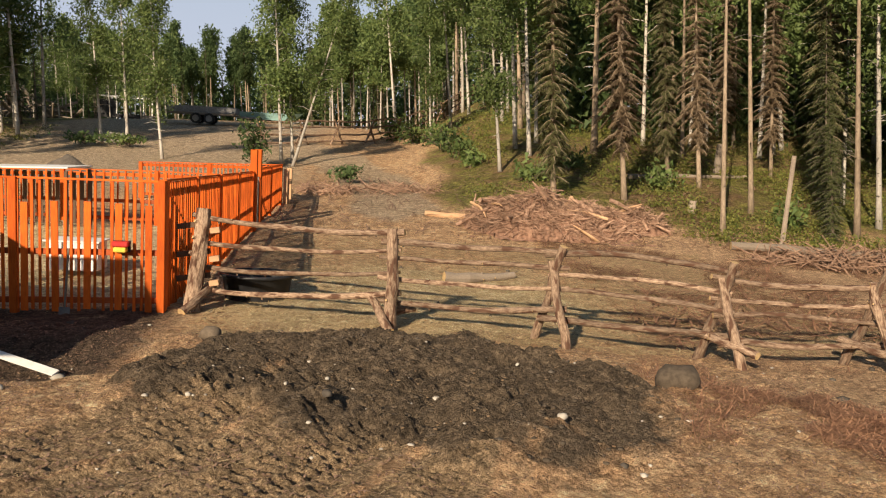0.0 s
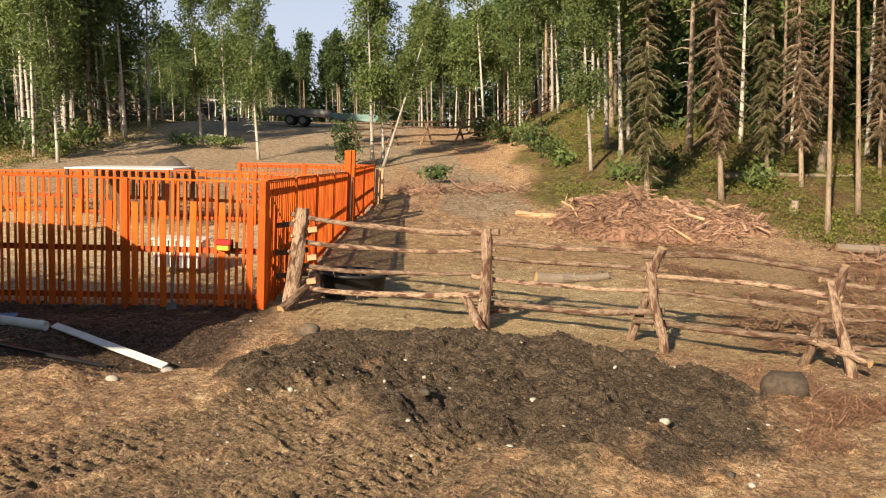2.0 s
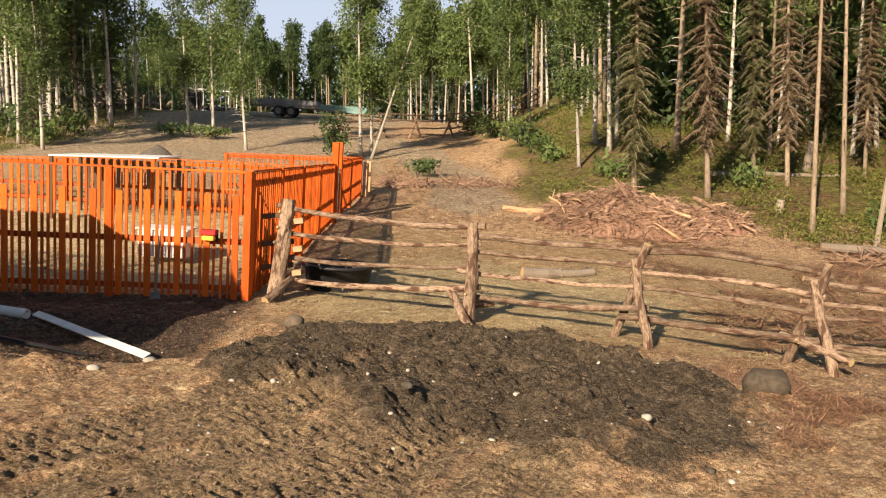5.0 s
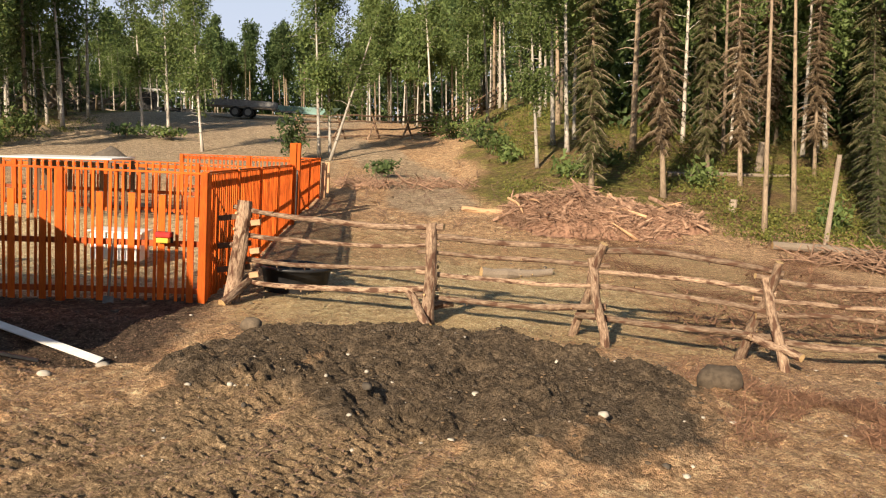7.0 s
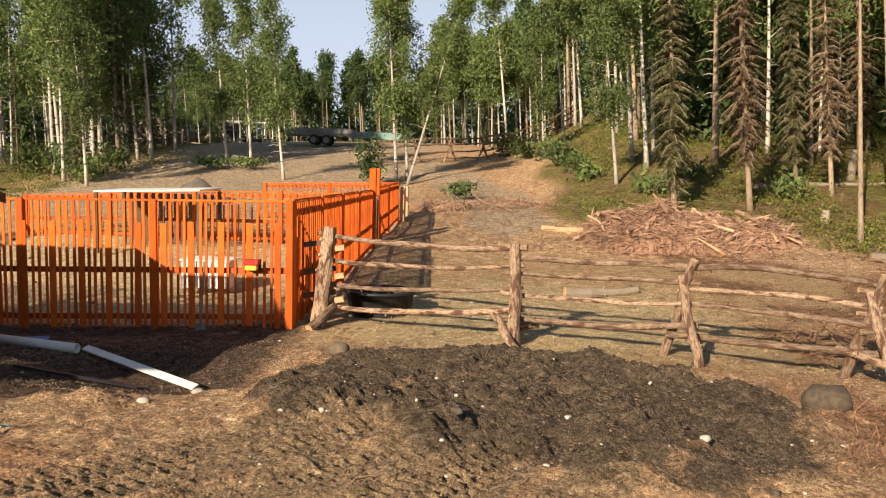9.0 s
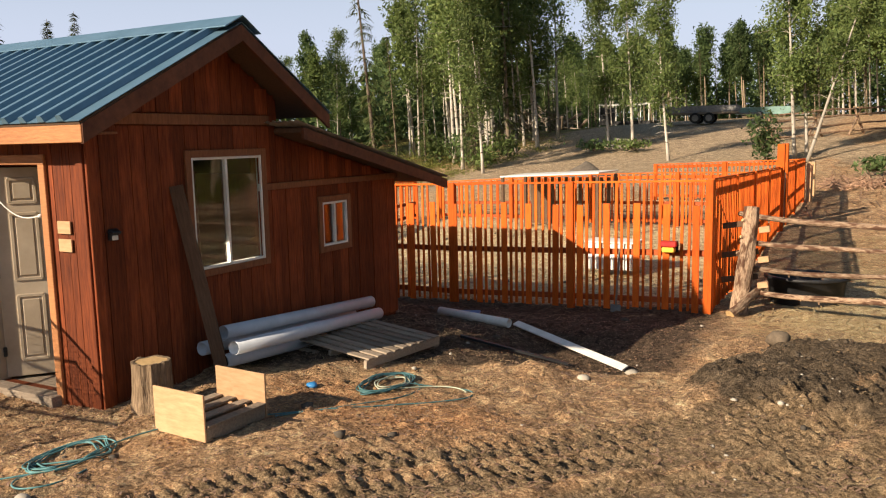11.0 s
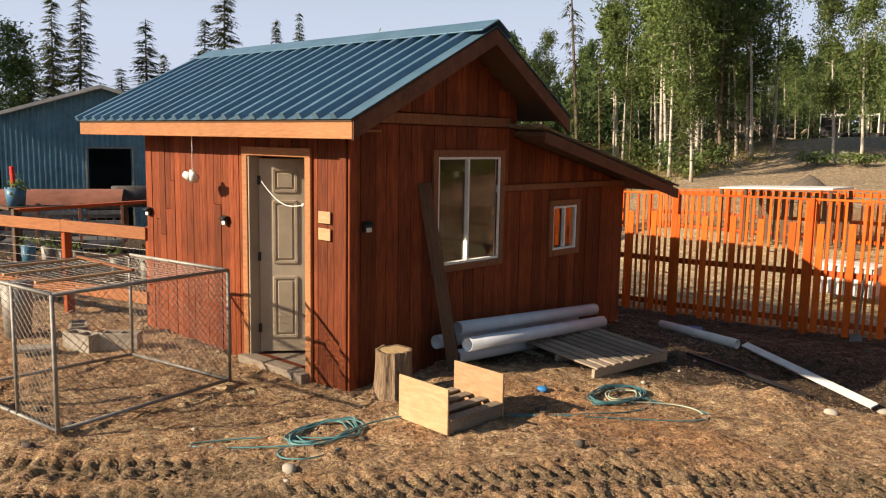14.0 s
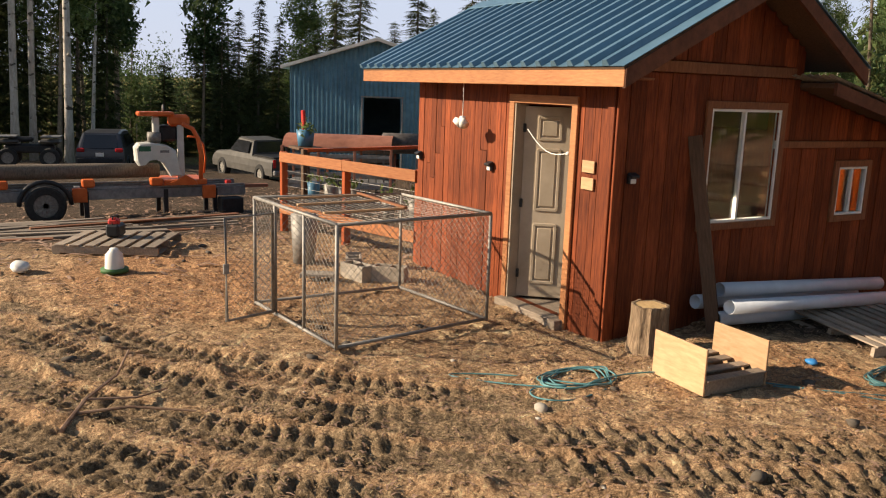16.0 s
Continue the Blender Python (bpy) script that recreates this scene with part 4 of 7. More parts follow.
# ---- buck-and-rail log fence ----
def buck_fence():
    rnd = random.Random(11)

    def log(name, parent, p, q, r0, r1, bend=0.02, knots=2, label=""):
        m, ln = aim(p, q)
        k = {"post": 1.2, "rail": 0.95}.get(name, 1.05)
        r0, r1 = r0 * k, r1 * k
        return put(name, log_mesh(name, ln, r0, r1, rnd, bend, knots=knots), parent, m, label)

    fence = thing("log_fence", "rustic buck-and-rail fence of crooked peeled logs on dry earth", "fence")
    S = gz
    A = [(-2.66, 12.05), (0.15, 11.05), (2.33, 10.58), (4.3, 9.68), (6.2, 9.55), (8.4, 9.3)]
    log("post", fence, (-2.74, 11.88, S(-2.7, 11.9) - .1), (-2.62, 12.1, 1.22), 0.105, 0.09, 0.01, 4, "thick leaning bark-covered end post")
    log("brace", fence, (-2.78, 11.5, -0.22), (-2.45, 12.25, 0.12), 0.065, 0.06, 0.01, 1)
    log("post", fence, (0.16, 10.95, S(.1, 11) - .1), (0.14, 11.1, 1.16), 0.075, 0.065, 0.01, 3)
    log("brace", fence, (0.14, 10.62, -0.18), (-0.12, 11.25, 0.18), 0.06, 0.055, 0.01, 1)
    log("brace", fence, (0.0, 11.2, -0.05), (0.5, 11.35, 0.02), 0.06, 0.055, 0.01, 1)
    for i, (x, y) in enumerate(A[2:]):
        b = S(x, y) - 0.06
        log("leg", fence, (x + 0.14, y - 0.36, b), (x - 0.06, y + 0.10, 0.86), 0.062, 0.055, 0.015, 3)
        log("leg", fence, (x - 0.17, y + 0.36, b), (x + 0.05, y - 0.04, 1.09), 0.062, 0.05, 0.015, 3)
        if i:
            log("brace", fence, (x + 0.22, y - 0.52, 0.05), (x - 0.28, y + 0.32, 0.13), 0.05, 0.045, 0.01, 1)
    heights = [((1.11, 1.11), (0.72, 0.86), (0.34, 0.56), (0.01, 0.27)), ((0.97, 1.0), (0.74, 0.79), (0.47, 0.51), (0.15, 0.23)),
               ((0.96, 0.94), (0.67, 0.69), (0.48, 0.45), (0.07, 0.16)), ((0.88, 0.88), (0.62, 0.62), (0.40, 0.38), (0.12, 0.14)), ((0.88, .9), (.62, .6), (.4, .36), (.12, .1))]
    for i, hs in enumerate(heights):
        (x0, y0), (x1, y1) = A[i], A[i + 1]
        dx, dy = (x1 - x0), (y1 - y0)
        L = math.hypot(dx, dy)
        for k, (h0, h1) in enumerate(hs):
            over = rnd.uniform(0.08, 0.2)
            ux, uy = dx / L * over, dy / L * over
            side = 0.09 if i >= 1 else 0.10
            r = 0.046 if k in (0, 3) else 0.037
            flip = rnd.random() < 0.5
            log("rail", fence, (x0 - ux, y0 - uy + side, h0), (x1 + ux, y1 + uy + side - 0.02, h1), r * (1.1 if flip else .8), r * (.8 if flip else 1.1), 0.09, 4)
    # short sawn blocks joining the log fence to the picket pen
    for z in (0.92, 0.50, 0.14):
        put("block", box_mesh("block", 0.50, 0.04, 0.08, DARKWOOD, 0.004), fence, Matrix.Translation((-2.78, 12.16, z + .05)) @ Matrix.Rotation(radians(-9), 4, "Y"))
        put("block_end", box_mesh("block_end", 0.14, 0.09, 0.08, PALE, 0.004), fence, Matrix.Translation((-2.44, 12.0, z)) @ Matrix.Rotation(radians(-9), 4, "Y"))


buck_fence()


# ---- trees ----
TREE_UP = Vector((-0.075, 0.045, 1.0)).normalized()


def leaf_cloud(centres, normals, sizes, rnd, droop=0.3, long=1.5):
    """Small pointed leaves or sprays, one triangle each, as verts and faces."""
    n = len(centres)
    c, nr, s = np.array(centres), np.array(normals), np.array(sizes)[:, None]
    nr = nr / np.maximum(np.linalg.norm(nr, axis=1, keepdims=True), 1e-6)
    ref = rnd.normal(size=(n, 3))
    a = np.cross(nr, ref)
    a /= np.maximum(np.linalg.norm(a, axis=1, keepdims=True), 1e-6)
    b = np.cross(nr, a)
    b[:, 2] -= droop
    v = np.stack([c - b * s * long * .5 + a * s * .5, c + b * s * long * .5, c - b * s * long * .5 - a * s * .5], 1).reshape(-1, 3)
    f = np.arange(3 * n).reshape(-1, 3)
    return v, f


def quick_mesh(name, v, f, material, smooth=False):
    me = bpy.data.meshes.new(name)
    me.vertices.add(len(v))
    me.vertices.foreach_set("co", np.asarray(v, np.float32).ravel())
    me.loops.add(f.size)
    me.loops.foreach_set("vertex_index", f.ravel().astype(np.int32))
    me.polygons.add(len(f))
    me.polygons.foreach_set("loop_start", np.arange(0, f.size, f.shape[1], dtype=np.int32))
    me.update(calc_edges=True)
    for mm in (material if isinstance(material, (list, tuple)) else [material]):
        me.materials.append(mm)
    return me


def trunk_and_limbs(rnd, H, r, limbs, bend=0.25, sides=8, wood=True):
    """Tapered crooked trunk with limbs (start height, direction, length) as one tube mesh; also the limb points."""
    n = 14
    ax, ay, ph = rnd.uniform(-bend, bend), rnd.uniform(-bend, bend), rnd.uniform(0, 6)
    pts = [Vector((ax * math.sin(2.2 * i / n + ph) - ax * math.sin(ph), ay * math.sin(1.7 * i / n + ph) - ay * math.sin(ph), H * i / n)) for i in range(n + 1)]
    rad = [max(0.012, r * (1 - (i / n) ** 0.9 * 0.93)) * (1.25 if i == 0 else 1) for i in range(n + 1)]
    v, f, _ = tube(pts, rad, sides)
    ends = []
    for h, d, ln in limbs:
        k = min(n - 1, int(h / H * n))
        fr = h / H * n - k
        p0 = pts[k].lerp(pts[k + 1], fr)
        p1 = p0 + d * (ln * 0.5)
        p2 = p0 + d * ln - Vector((0, 0, ln * 0.22))
        rr = max(0.010, rad[k] * 0.35)
        ends.append((p0, p1, p2))
        if not wood:
            continue
        bv, bf, _ = tube([p0, p1, p2], [rr, rr * 0.6, 0.006], 3, False)
        o = len(v)
        v += bv
        f += [tuple(i + o for i in q) for q in bf]
    return v, f, ends


def make_birch(name, seed, H, r, crown_from, spread, leaves, size, bark, leaf, sparse=0.0, limb_count=46):
    rnd, nr = random.Random(seed), np.random.RandomState(seed)
    limbs = []
    for i in range(limb_count):
        t = rnd.random() ** 0.85
        h = H * (crown_from + (0.98 - crown_from) * t)
        a = rnd.uniform(0, 6.283)
        up = rnd.uniform(0.25, 0.9)
        ln = spread * (0.45 + 0.75 * math.sin(math.pi * min(1, 0.18 + 0.8 * t))) * rnd.uniform(0.6, 1.15)
        limbs.append((h, Vector((math.cos(a), math.sin(a), up)).normalized(), ln))
    for _ in range(6):
        a = rnd.uniform(0, 6.283)
        limbs.append((H * rnd.uniform(0.15, crown_from), Vector((math.cos(a), math.sin(a), .2)).normalized(), rnd.uniform(.3, .9)))
    v, f, ends = trunk_and_limbs(rnd, H, r, limbs)
    c, nn, s = [], [], []
    use = ends[:limb_count]
    per = leaves // len(use)
    for p0, p1, p2 in use:
        if rnd.random() < sparse:
            continue
        clumps = [p0.lerp(p1, rnd.uniform(.5, 1)) if rnd.random() < .35 else p1.lerp(p2, rnd.random()) for _ in range(7)]
        for i in range(per):
            q = clumps[i % 7]
            off = nr.normal(size=3) * np.array([.26, .26, .34]) * (0.8 if size < .11 else 1.05 if size < .2 else 1.25)
            off[2] -= abs(nr.normal()) * .18
            c.append((q.x + off[0], q.y + off[1], q.z + off[2]))
            nn.append(nr.normal(size=3) + np.array([0, 0, .5]))
            s.append(size * nr.uniform(.6, 1.3))
    lv, lf = leaf_cloud(c, nn, s, nr)
    return mesh_of(name + "_trunk", v, f, bark, True), quick_mesh(name + "_crown", lv, lf, leaf)


def make_spruce(name, seed, H, r, low, radius, needle, bark, step=0.2, droop=0.35, gaps=0.1, spray=0.16, whorl=(4, 6), fine=.42):
    rnd, nr = random.Random(seed), np.random.RandomState(seed)
    limbs = []
    h = H * low
    while h < H * 0.985:
        t = (h / H - low) / (1 - low)
        R = radius * (1 - t) ** 0.75 * (0.55 + 0.45 * min(1, t * 6))
        for k in range(rnd.randint(*whorl)):
            if rnd.random() < gaps:
                continue
            a = rnd.uniform(0, 6.283)
            limbs.append((h + rnd.uniform(-.3, .3), Vector((math.cos(a), math.sin(a), 0.12 - droop * (1 - t) * rnd.uniform(.5, 1.3))).normalized(), max(.12, R * rnd.uniform(.35, 1.15))))
        h += step * rnd.uniform(.8, 1.2)
    limbs = [(min(max(h, .2), H * .985), d, ln) for h, d, ln in limbs]
    v, f, ends = trunk_and_limbs(rnd, H, r, limbs, 0.12, 7, spray < .3)
    c, a_, b_ = [], [], []
    for p0, p1, p2 in ends:
        ln = (p2 - p0).length
        m = max(3, int(ln / (spray * fine)))
        d = (p2 - p0) / max(ln, 1e-3)
        side = d.cross(Vector((0, 0, 1)))
        if side.length < .01:
            side = Vector((1, 0, 0))
        side.normalize()
        for i in range(m):
            t = (i + rnd.random()) / m
            if t < .12:
                continue
            q = p0.lerp(p1, t * 2) if t < .5 else p1.lerp(p2, t * 2 - 1)
            for sgn in (-1, 1):
                w = spray * rnd.uniform(.7, 1.3) * (1.1 - .5 * t)
                tip = q + side * (sgn * w) + d * (w * .7) - Vector((0, 0, w * rnd.uniform(.1, .9)))
                wid = (d * .5 + Vector((0, 0, rnd.uniform(-.3, .3)))) * (w * .36)
                c += [q - wid * .75, q + wid * .75, tip]
    lv = np.array([tuple(p) for p in c])
    lf = np.arange(len(lv)).reshape(-1, 3)
    return mesh_of(name + "_trunk", v, f, bark, True), quick_mesh(name + "_crown", lv, lf, needle)


PROTO = {}
for i in range(3):
    PROTO["birch", i] = make_birch("birch", 100 + i, 11.5, 0.10, 0.22 + .05 * i, 1.15, 8600, 0.098, BIRCHBARK, LEAF)
    PROTO["tallbirch", i] = make_birch("tall_birch", 120 + i, 14.5, 0.115, 0.44, 1.35, 5000, 0.14, BIRCHBARK, LEAF)
    PROTO["farbirch", i] = make_birch("far_birch", 140 + i, 14.5, 0.13, 0.40 + .06 * i, 1.7, 3000, 0.25, BIRCHBARK, LEAF, limb_count=34)
    PROTO["faraspen", i] = make_birch("far_aspen", 160 + i, 15.5, 0.14, 0.45, 1.8, 2800, 0.27, ASPENBARK, LEAF_DEEP, limb_count=34)
    PROTO["midbirch", i] = make_birch("mid_birch", 300 + i, 13.5, 0.10, 0.20 + .07 * i, 1.5, 5600, 0.125, BIRCHBARK, LEAF, 0.1, 44)
    PROTO["spruce", i] = make_spruce("spruce", 180 + i, 13.0, 0.12, 0.05, 1.6, NEEDLE, SPRUCEBARK, step=0.16, whorl=(5, 7), fine=.24, spray=.22)
    PROTO["midspruce", i] = make_spruce("mid_spruce", 190 + i, 13.0, 0.12, 0.05, 1.6, NEEDLE, SPRUCEBARK, step=0.20, whorl=(5, 8), fine=.24, spray=.32)
    PROTO["farspruce", i] = make_spruce("far_spruce", 200 + i, 14.0, 0.13, 0.05, 1.45, NEEDLE, SPRUCEBARK, step=0.42, spray=0.36)
for i in range(2):
    PROTO["thinspruce", i] = make_spruce("thin_spruce", 220 + i, 12.5, 0.10, 0.10, 1.0, foliage("olive_needles_%s" % "ab"[i], (0.055, 0.055, 0.022), (0.12, 0.115, 0.05), .15), ASPENBARK, step=0.12, gaps=0.10, droop=0.6, whorl=(5, 7), fine=.15, spray=.17)
    PROTO["deadspruce", i] = make_spruce("dry_spruce", 240 + i, 12.0, 0.10, 0.16, 1.15, NEEDLE_DEAD, ASPENBARK, step=0.14, gaps=0.2, droop=0.6, whorl=(5, 7), fine=.18, spray=.17)
    PROTO["bare", i] = make_birch("bare_birch", 260 + i, 14, 0.095, 0.62, 0.9, 1200, 0.11, ASPENBARK, LEAF_DEEP, 0.3, 26)
LABELS = {"midspruce": ("dark green narrow spruce behind the yard", "spruce tree"), "birch": ("slender white-barked birch with light green hanging leaves", "birch tree"), "tallbirch": ("tall white-barked birch with a high green crown", "birch tree"),
          "midbirch": ("leafy birch with white bark on the slope", "birch tree"), "farbirch": ("tall birch at the edge of the woods", "birch tree"), "faraspen": ("tall grey-barked aspen with a dark green crown", "aspen tree"),
          "spruce": ("dark green narrow spruce", "spruce tree"), "farspruce": ("dark green spruce at the edge of the woods", "spruce tree"),
          "thinspruce": ("thin olive spruce with sparse drooping branches", "spruce tree"), "deadspruce": ("dry brown spruce with drooping dead needles", "spruce tree"),
          "bare": ("tall nearly bare pale trunk with few leaves", "tree")}
NAMES = {"midspruce": "spruce_tree", "birch": "birch_tree", "tallbirch": "birch_tree", "midbirch": "birch_tree", "farbirch": "birch_tree", "faraspen": "aspen_tree", "spruce": "spruce_tree", "farspruce": "spruce_tree",
         "thinspruce": "spruce_tree", "deadspruce": "spruce_tree", "bare": "bare_tree"}
TREE_RND = random.Random(77)


def tree(kind, x, y, scale=1.0, lean=None, sink=0.08, spin=None, group="woodland trees", wide=1.0):
    i = TREE_RND.randrange(3 if (kind, 2) in PROTO else 2)
    tr_me, cr_me = PROTO[kind, i]
    u = Vector(lean).normalized() if lean else (TREE_UP + Vector((TREE_RND.uniform(-.03, .03), TREE_RND.uniform(-.03, .03), 0))).normalized()
    m = Matrix.Translation((x, y, gz(x, y) - sink)) @ Vector((0, 0, 1)).rotation_difference(u).to_matrix().to_4x4() @ Matrix.Rotation(TREE_RND.uniform(0, 6.28) if spin is None else spin, 4, "Z")
    t = thing(NAMES[kind], LABELS[kind][0], LABELS[kind][1], m, group)
    sc = Matrix.Diagonal((scale * wide, scale * wide, scale, 1))
    put("trunk", tr_me, t, sc)
    put("crown", cr_me, t, sc)
    return t


# trees that stand alone or at the edge, each in its place
for kind, x, y, s in (("birch", -4.5, 35.7, .85), ("birch", -4.1, 36.3, .8), ("birch", -9.4, 35.2, .72), ("birch", -13.7, 40.5, .8), ("birch", -12.5, 40.6, .85),
                      ("birch", 4.2, 29.8, .75), ("tallbirch", 5.65, 32.1, .85), ("thinspruce", 5.26, 25.0, .95), ("deadspruce", 7.6, 25.3, 1.0), ("bare", 12.1, 32.8, .95),
                      ("bare", 9.65, 22.4, .85), ("bare", 11.4, 24.5, .95), ("bare", 13.7, 22.5, 1.0), ("thinspruce", 14.4, 25.5, 1.1), ("spruce", 15.2, 26.6, .9), ("spruce", 12.6, 21.8, .33), ("spruce", 13.6, 24, .5),
                      ("tallbirch", 0.5, 48.4, .8), ("spruce", 17.3, 30.5, .9), ("thinspruce", 10.4, 29.5, .9), ("tallbirch", 8.6, 33.5, .8), ("deadspruce", 10.9, 27.6, .9),
                      ("birch", 2.2, 41.5, .7), ("tallbirch", 3.4, 44, .8), ("birch", -17.0, 32.7, .75), ("tallbirch", -24.8, 39.8, .9), ("tallbirch", -18.6, 36.5, .9), ("tallbirch", -19.4, 38, .95), ("spruce", -18, 34, .5)):
    tree(kind, x, y, s, group="trees at the edge of the clearing")
for bx, by, bs in ((-49, 1.5, 2.2), (-50, 2.4, 2.0), (-48.5, 4.0, 2.3), (-50, -0.6, 2.1)):
    tree("tallbirch", bx, by, bs, lean=(.01, .03, 1), group="large birches beside the yard", wide=.85)
for bx, by, bs, bw in [(-63.0, 24.9, 1.08, 1.25), (-63.8, 27.0, 1.13, 1.3), (-61.4, 31.4, 0.87, 1.35), (-63.9, 34.1, 0.66, 1.0), (-60.4, 28.9, 0.61, 1.1), (-56.4, 33.2, 0.83, 1.15), (-59.3, 36.8, 1.15, 1.35), (-65.2, 46.0, 0.88, 1.0), (-66.0, 49.5, 0.94, 0.95), (-70.8, 25.2, 0.73, 1.2), (-71.9, 26.8, 0.71, 1.3), (-61.4, 11.4, 0.5, 1.5), (-63.9, 16.6, 0.76, 1.4), (-64.7, 18.8, 0.65, 1.5), (-63.0, 14.4, 0.8, 1.6), (-61.7, 19.3, 0.54, 1.5), (-59.1, 12.3, 0.28, 1.3), (-54.7, 9.5, 0.22, 1.3)]:
    tree("midspruce", bx, by, bs, lean=(.01, .02, 1), wide=bw / max(bs, .6) * 1.3, group="spruces behind the yard")
tree("birch", -4.0, 35.5, 0.75, lean=(0.28, 0.05, 1), group="trees at the edge of the clearing")

for kind, by, bs in (("midspruce", 12.4, .66), ("midspruce", 13.4, .72), ("midspruce", 14.6, .78), ("midspruce", 15.8, .7), ("tallbirch", 17.0, .76), ("midspruce", 18.2, .7), ("midspruce", 19.4, .74)):
    tree(kind, -50, by, bs, lean=(.01, .02, 1), wide=1.35, group="trees behind the barn")

for i in range(15):
    tree("midspruce", TREE_RND.uniform(-60, -52.5), TREE_RND.uniform(-18, 7.5), TREE_RND.uniform(.75, 1.35), lean=(.01, .03, 1), wide=TREE_RND.uniform(1.0, 1.5), group="spruces behind the yard")

# woods: scattered by stretches of the plan
WOODS = [  # x0, x1, y0, y1, count, kinds, least and greatest size
    (4, 30, 33, 62, 110, ("midbirch", "midbirch", "midbirch", "midbirch", "farspruce", "faraspen", "tallbirch"), .7, 1.05),
    (14.5, 36, 23, 38, 44, ("farspruce", "midbirch", "birch", "deadspruce", "midbirch"), .75, 1.05),
    (-6, 8, 64, 92, 46, ("farbirch", "farbirch", "farspruce", "faraspen"), .58, .78),
    (-34, -6, 82, 104, 52, ("faraspen", "farspruce", "faraspen", "farbirch"), .5, .68),
    (-36, -19, 34, 80, 62, ("farspruce", "farbirch", "farspruce", "midbirch", "midbirch"), .38, .58),
    (-24.5, -17.8, 34, 47, 24, ("midbirch", "tallbirch", "farspruce", "midbirch"), .72, 1.0),
    (-50, -34, 34, 66, 30, ("farspruce", "farbirch", "faraspen", "midbirch"), .40, .56),
    (-84, -74, 14, 40, 12, ("faraspen", "farspruce"), .3, .5),
    (-74, -52, -24, 16, 56, ("farspruce", "farspruce", "farspruce", "faraspen", "tallbirch"), .75, 1.15),
]
placed = []
for x0, x1, y0, y1, count, kinds, s0, s1 in WOODS:
    made, tries = 0, 0
    while made < count and tries < count * 30:
        tries += 1
        x, y = TREE_RND.uniform(x0, x1), TREE_RND.uniform(y0, y1)
        if any((x - a) ** 2 + (y - b) ** 2 < 1.7 for a, b in placed):
            continue
        placed.append((x, y))
        gap = x < -50 and 0.16 < (y + 0.4) / (-x - 1.3) < 0.225      # low regrowth in a gap of the wood
        tree(TREE_RND.choice(kinds), x, y, TREE_RND.uniform(s0, s1) * (0.4 if gap else 1))
        made += 1


def undergrowth():
    """Low plants over the slope and along the wood's edge, past counting."""
    nr = np.random.RandomState(8)
    spots = [(nr.uniform(1.5, 26, 4200), nr.uniform(21.5, 46, 4200)), (nr.uniform(-27, -17, 900), nr.uniform(29, 44, 900)), (nr.uniform(9, 18, 260), nr.uniform(21, 24, 260))]
    x, y = np.concatenate([s[0] for s in spots]), np.concatenate([s[1] for s in spots])
    ok = (fbm(x, y, 0.35, 61, 3) > -.15) & ~((x < 2.6 + 0.05 * (y - 24)) & (x > -10)) & ~((np.abs(x - 4.8) < 3.6) & (y < 24))
    x, y = x[ok], y[ok]
    z = surface(x, y)
    c, nn, s = [], [], []
    for a, b, h in zip(x, y, z):
        k = nr.randint(14, 34)
        tall = nr.uniform(.1, .38) if nr.rand() < .85 else nr.uniform(.4, .9)
        for _ in range(k):
            c.append((a + nr.normal() * .2, b + nr.normal() * .2, h + nr.uniform(.02, tall)))
            nn.append(nr.normal(size=3) + np.array([0, 0, .9]))
            s.append(nr.uniform(.025, .075))
    v, f = leaf_cloud(c, nn, s, nr, .1, 1.4)
    tagged(new("undergrowth", quick_mesh("undergrowth", v, f, MOSSLEAF)), "low green shrubs, moss and seedlings covering the slope", "undergrowth", kind="stuff")


undergrowth()


def far_woods():
    """The mass of the forest behind the nearer trees, past counting, plus unseen light-blocking woods."""
    nr = np.random.RandomState(31)
    c, nn, s = [], [], []
    # e3 (east) and s (south) are out of view, added to cut skylight on the shed
    for kind, x0, x1, y0, y1, h0, h1, count in (("e4", 7, 32, 37, 54, 3, 10, 15000), ("e", 6, 60, 52, 74, 7, 15, 24000), ("e2", 24, 60, 18, 52, 6, 14, 22000), ("e3", 17, 44, -34, 18, 9, 16, 12000), ("s", -70, 44, -78, -48, 9, 15, 15000), ("w4", -84, -64, 8, 28, 4, 7, 16000), ("n", -12, 14, 92, 120, 5, 10, 8000), ("n2", -46, -10, 104, 125, 4, 9, 9000),
                                          ("w", -48, -30, 44, 96, 3, 6, 10000), ("w2", -82, -60, 18, 48, 3, 6, 20000), ("w3", -90, -66, -40, 16, 5, 10, 24000)):
        count = int(count * 1.7)
        x, y = nr.uniform(x0, x1, count), nr.uniform(y0, y1, count)
        crest = h0 + (h1 - h0) * (0.5 + 0.5 * vnoise(x * .35, y * .35, 12)) * (0.6 + 0.4 * nr.rand(count))
        t = nr.rand(count) ** 0.9
        z = ground_z(x, y) + crest * t
        c.append(np.stack([x, y, z], 1))
        nn.append(nr.normal(size=(count, 3)))
        s.append(nr.uniform(.14, .31, count) if kind[0] == "e" else nr.uniform(.08, .2, count) if kind in ("w2", "w3", "w4") else nr.uniform(.22, .46, count))
    v, f = leaf_cloud(np.concatenate(c), np.concatenate(nn), np.concatenate(s), nr, .2, 1.6)
    tagged(new("far_woods", quick_mesh("far_woods", v, f, LEAF_DEEP)), "dense dark green forest behind the clearing, with unseen woods added east and south", "forest", kind="stuff")


far_woods()


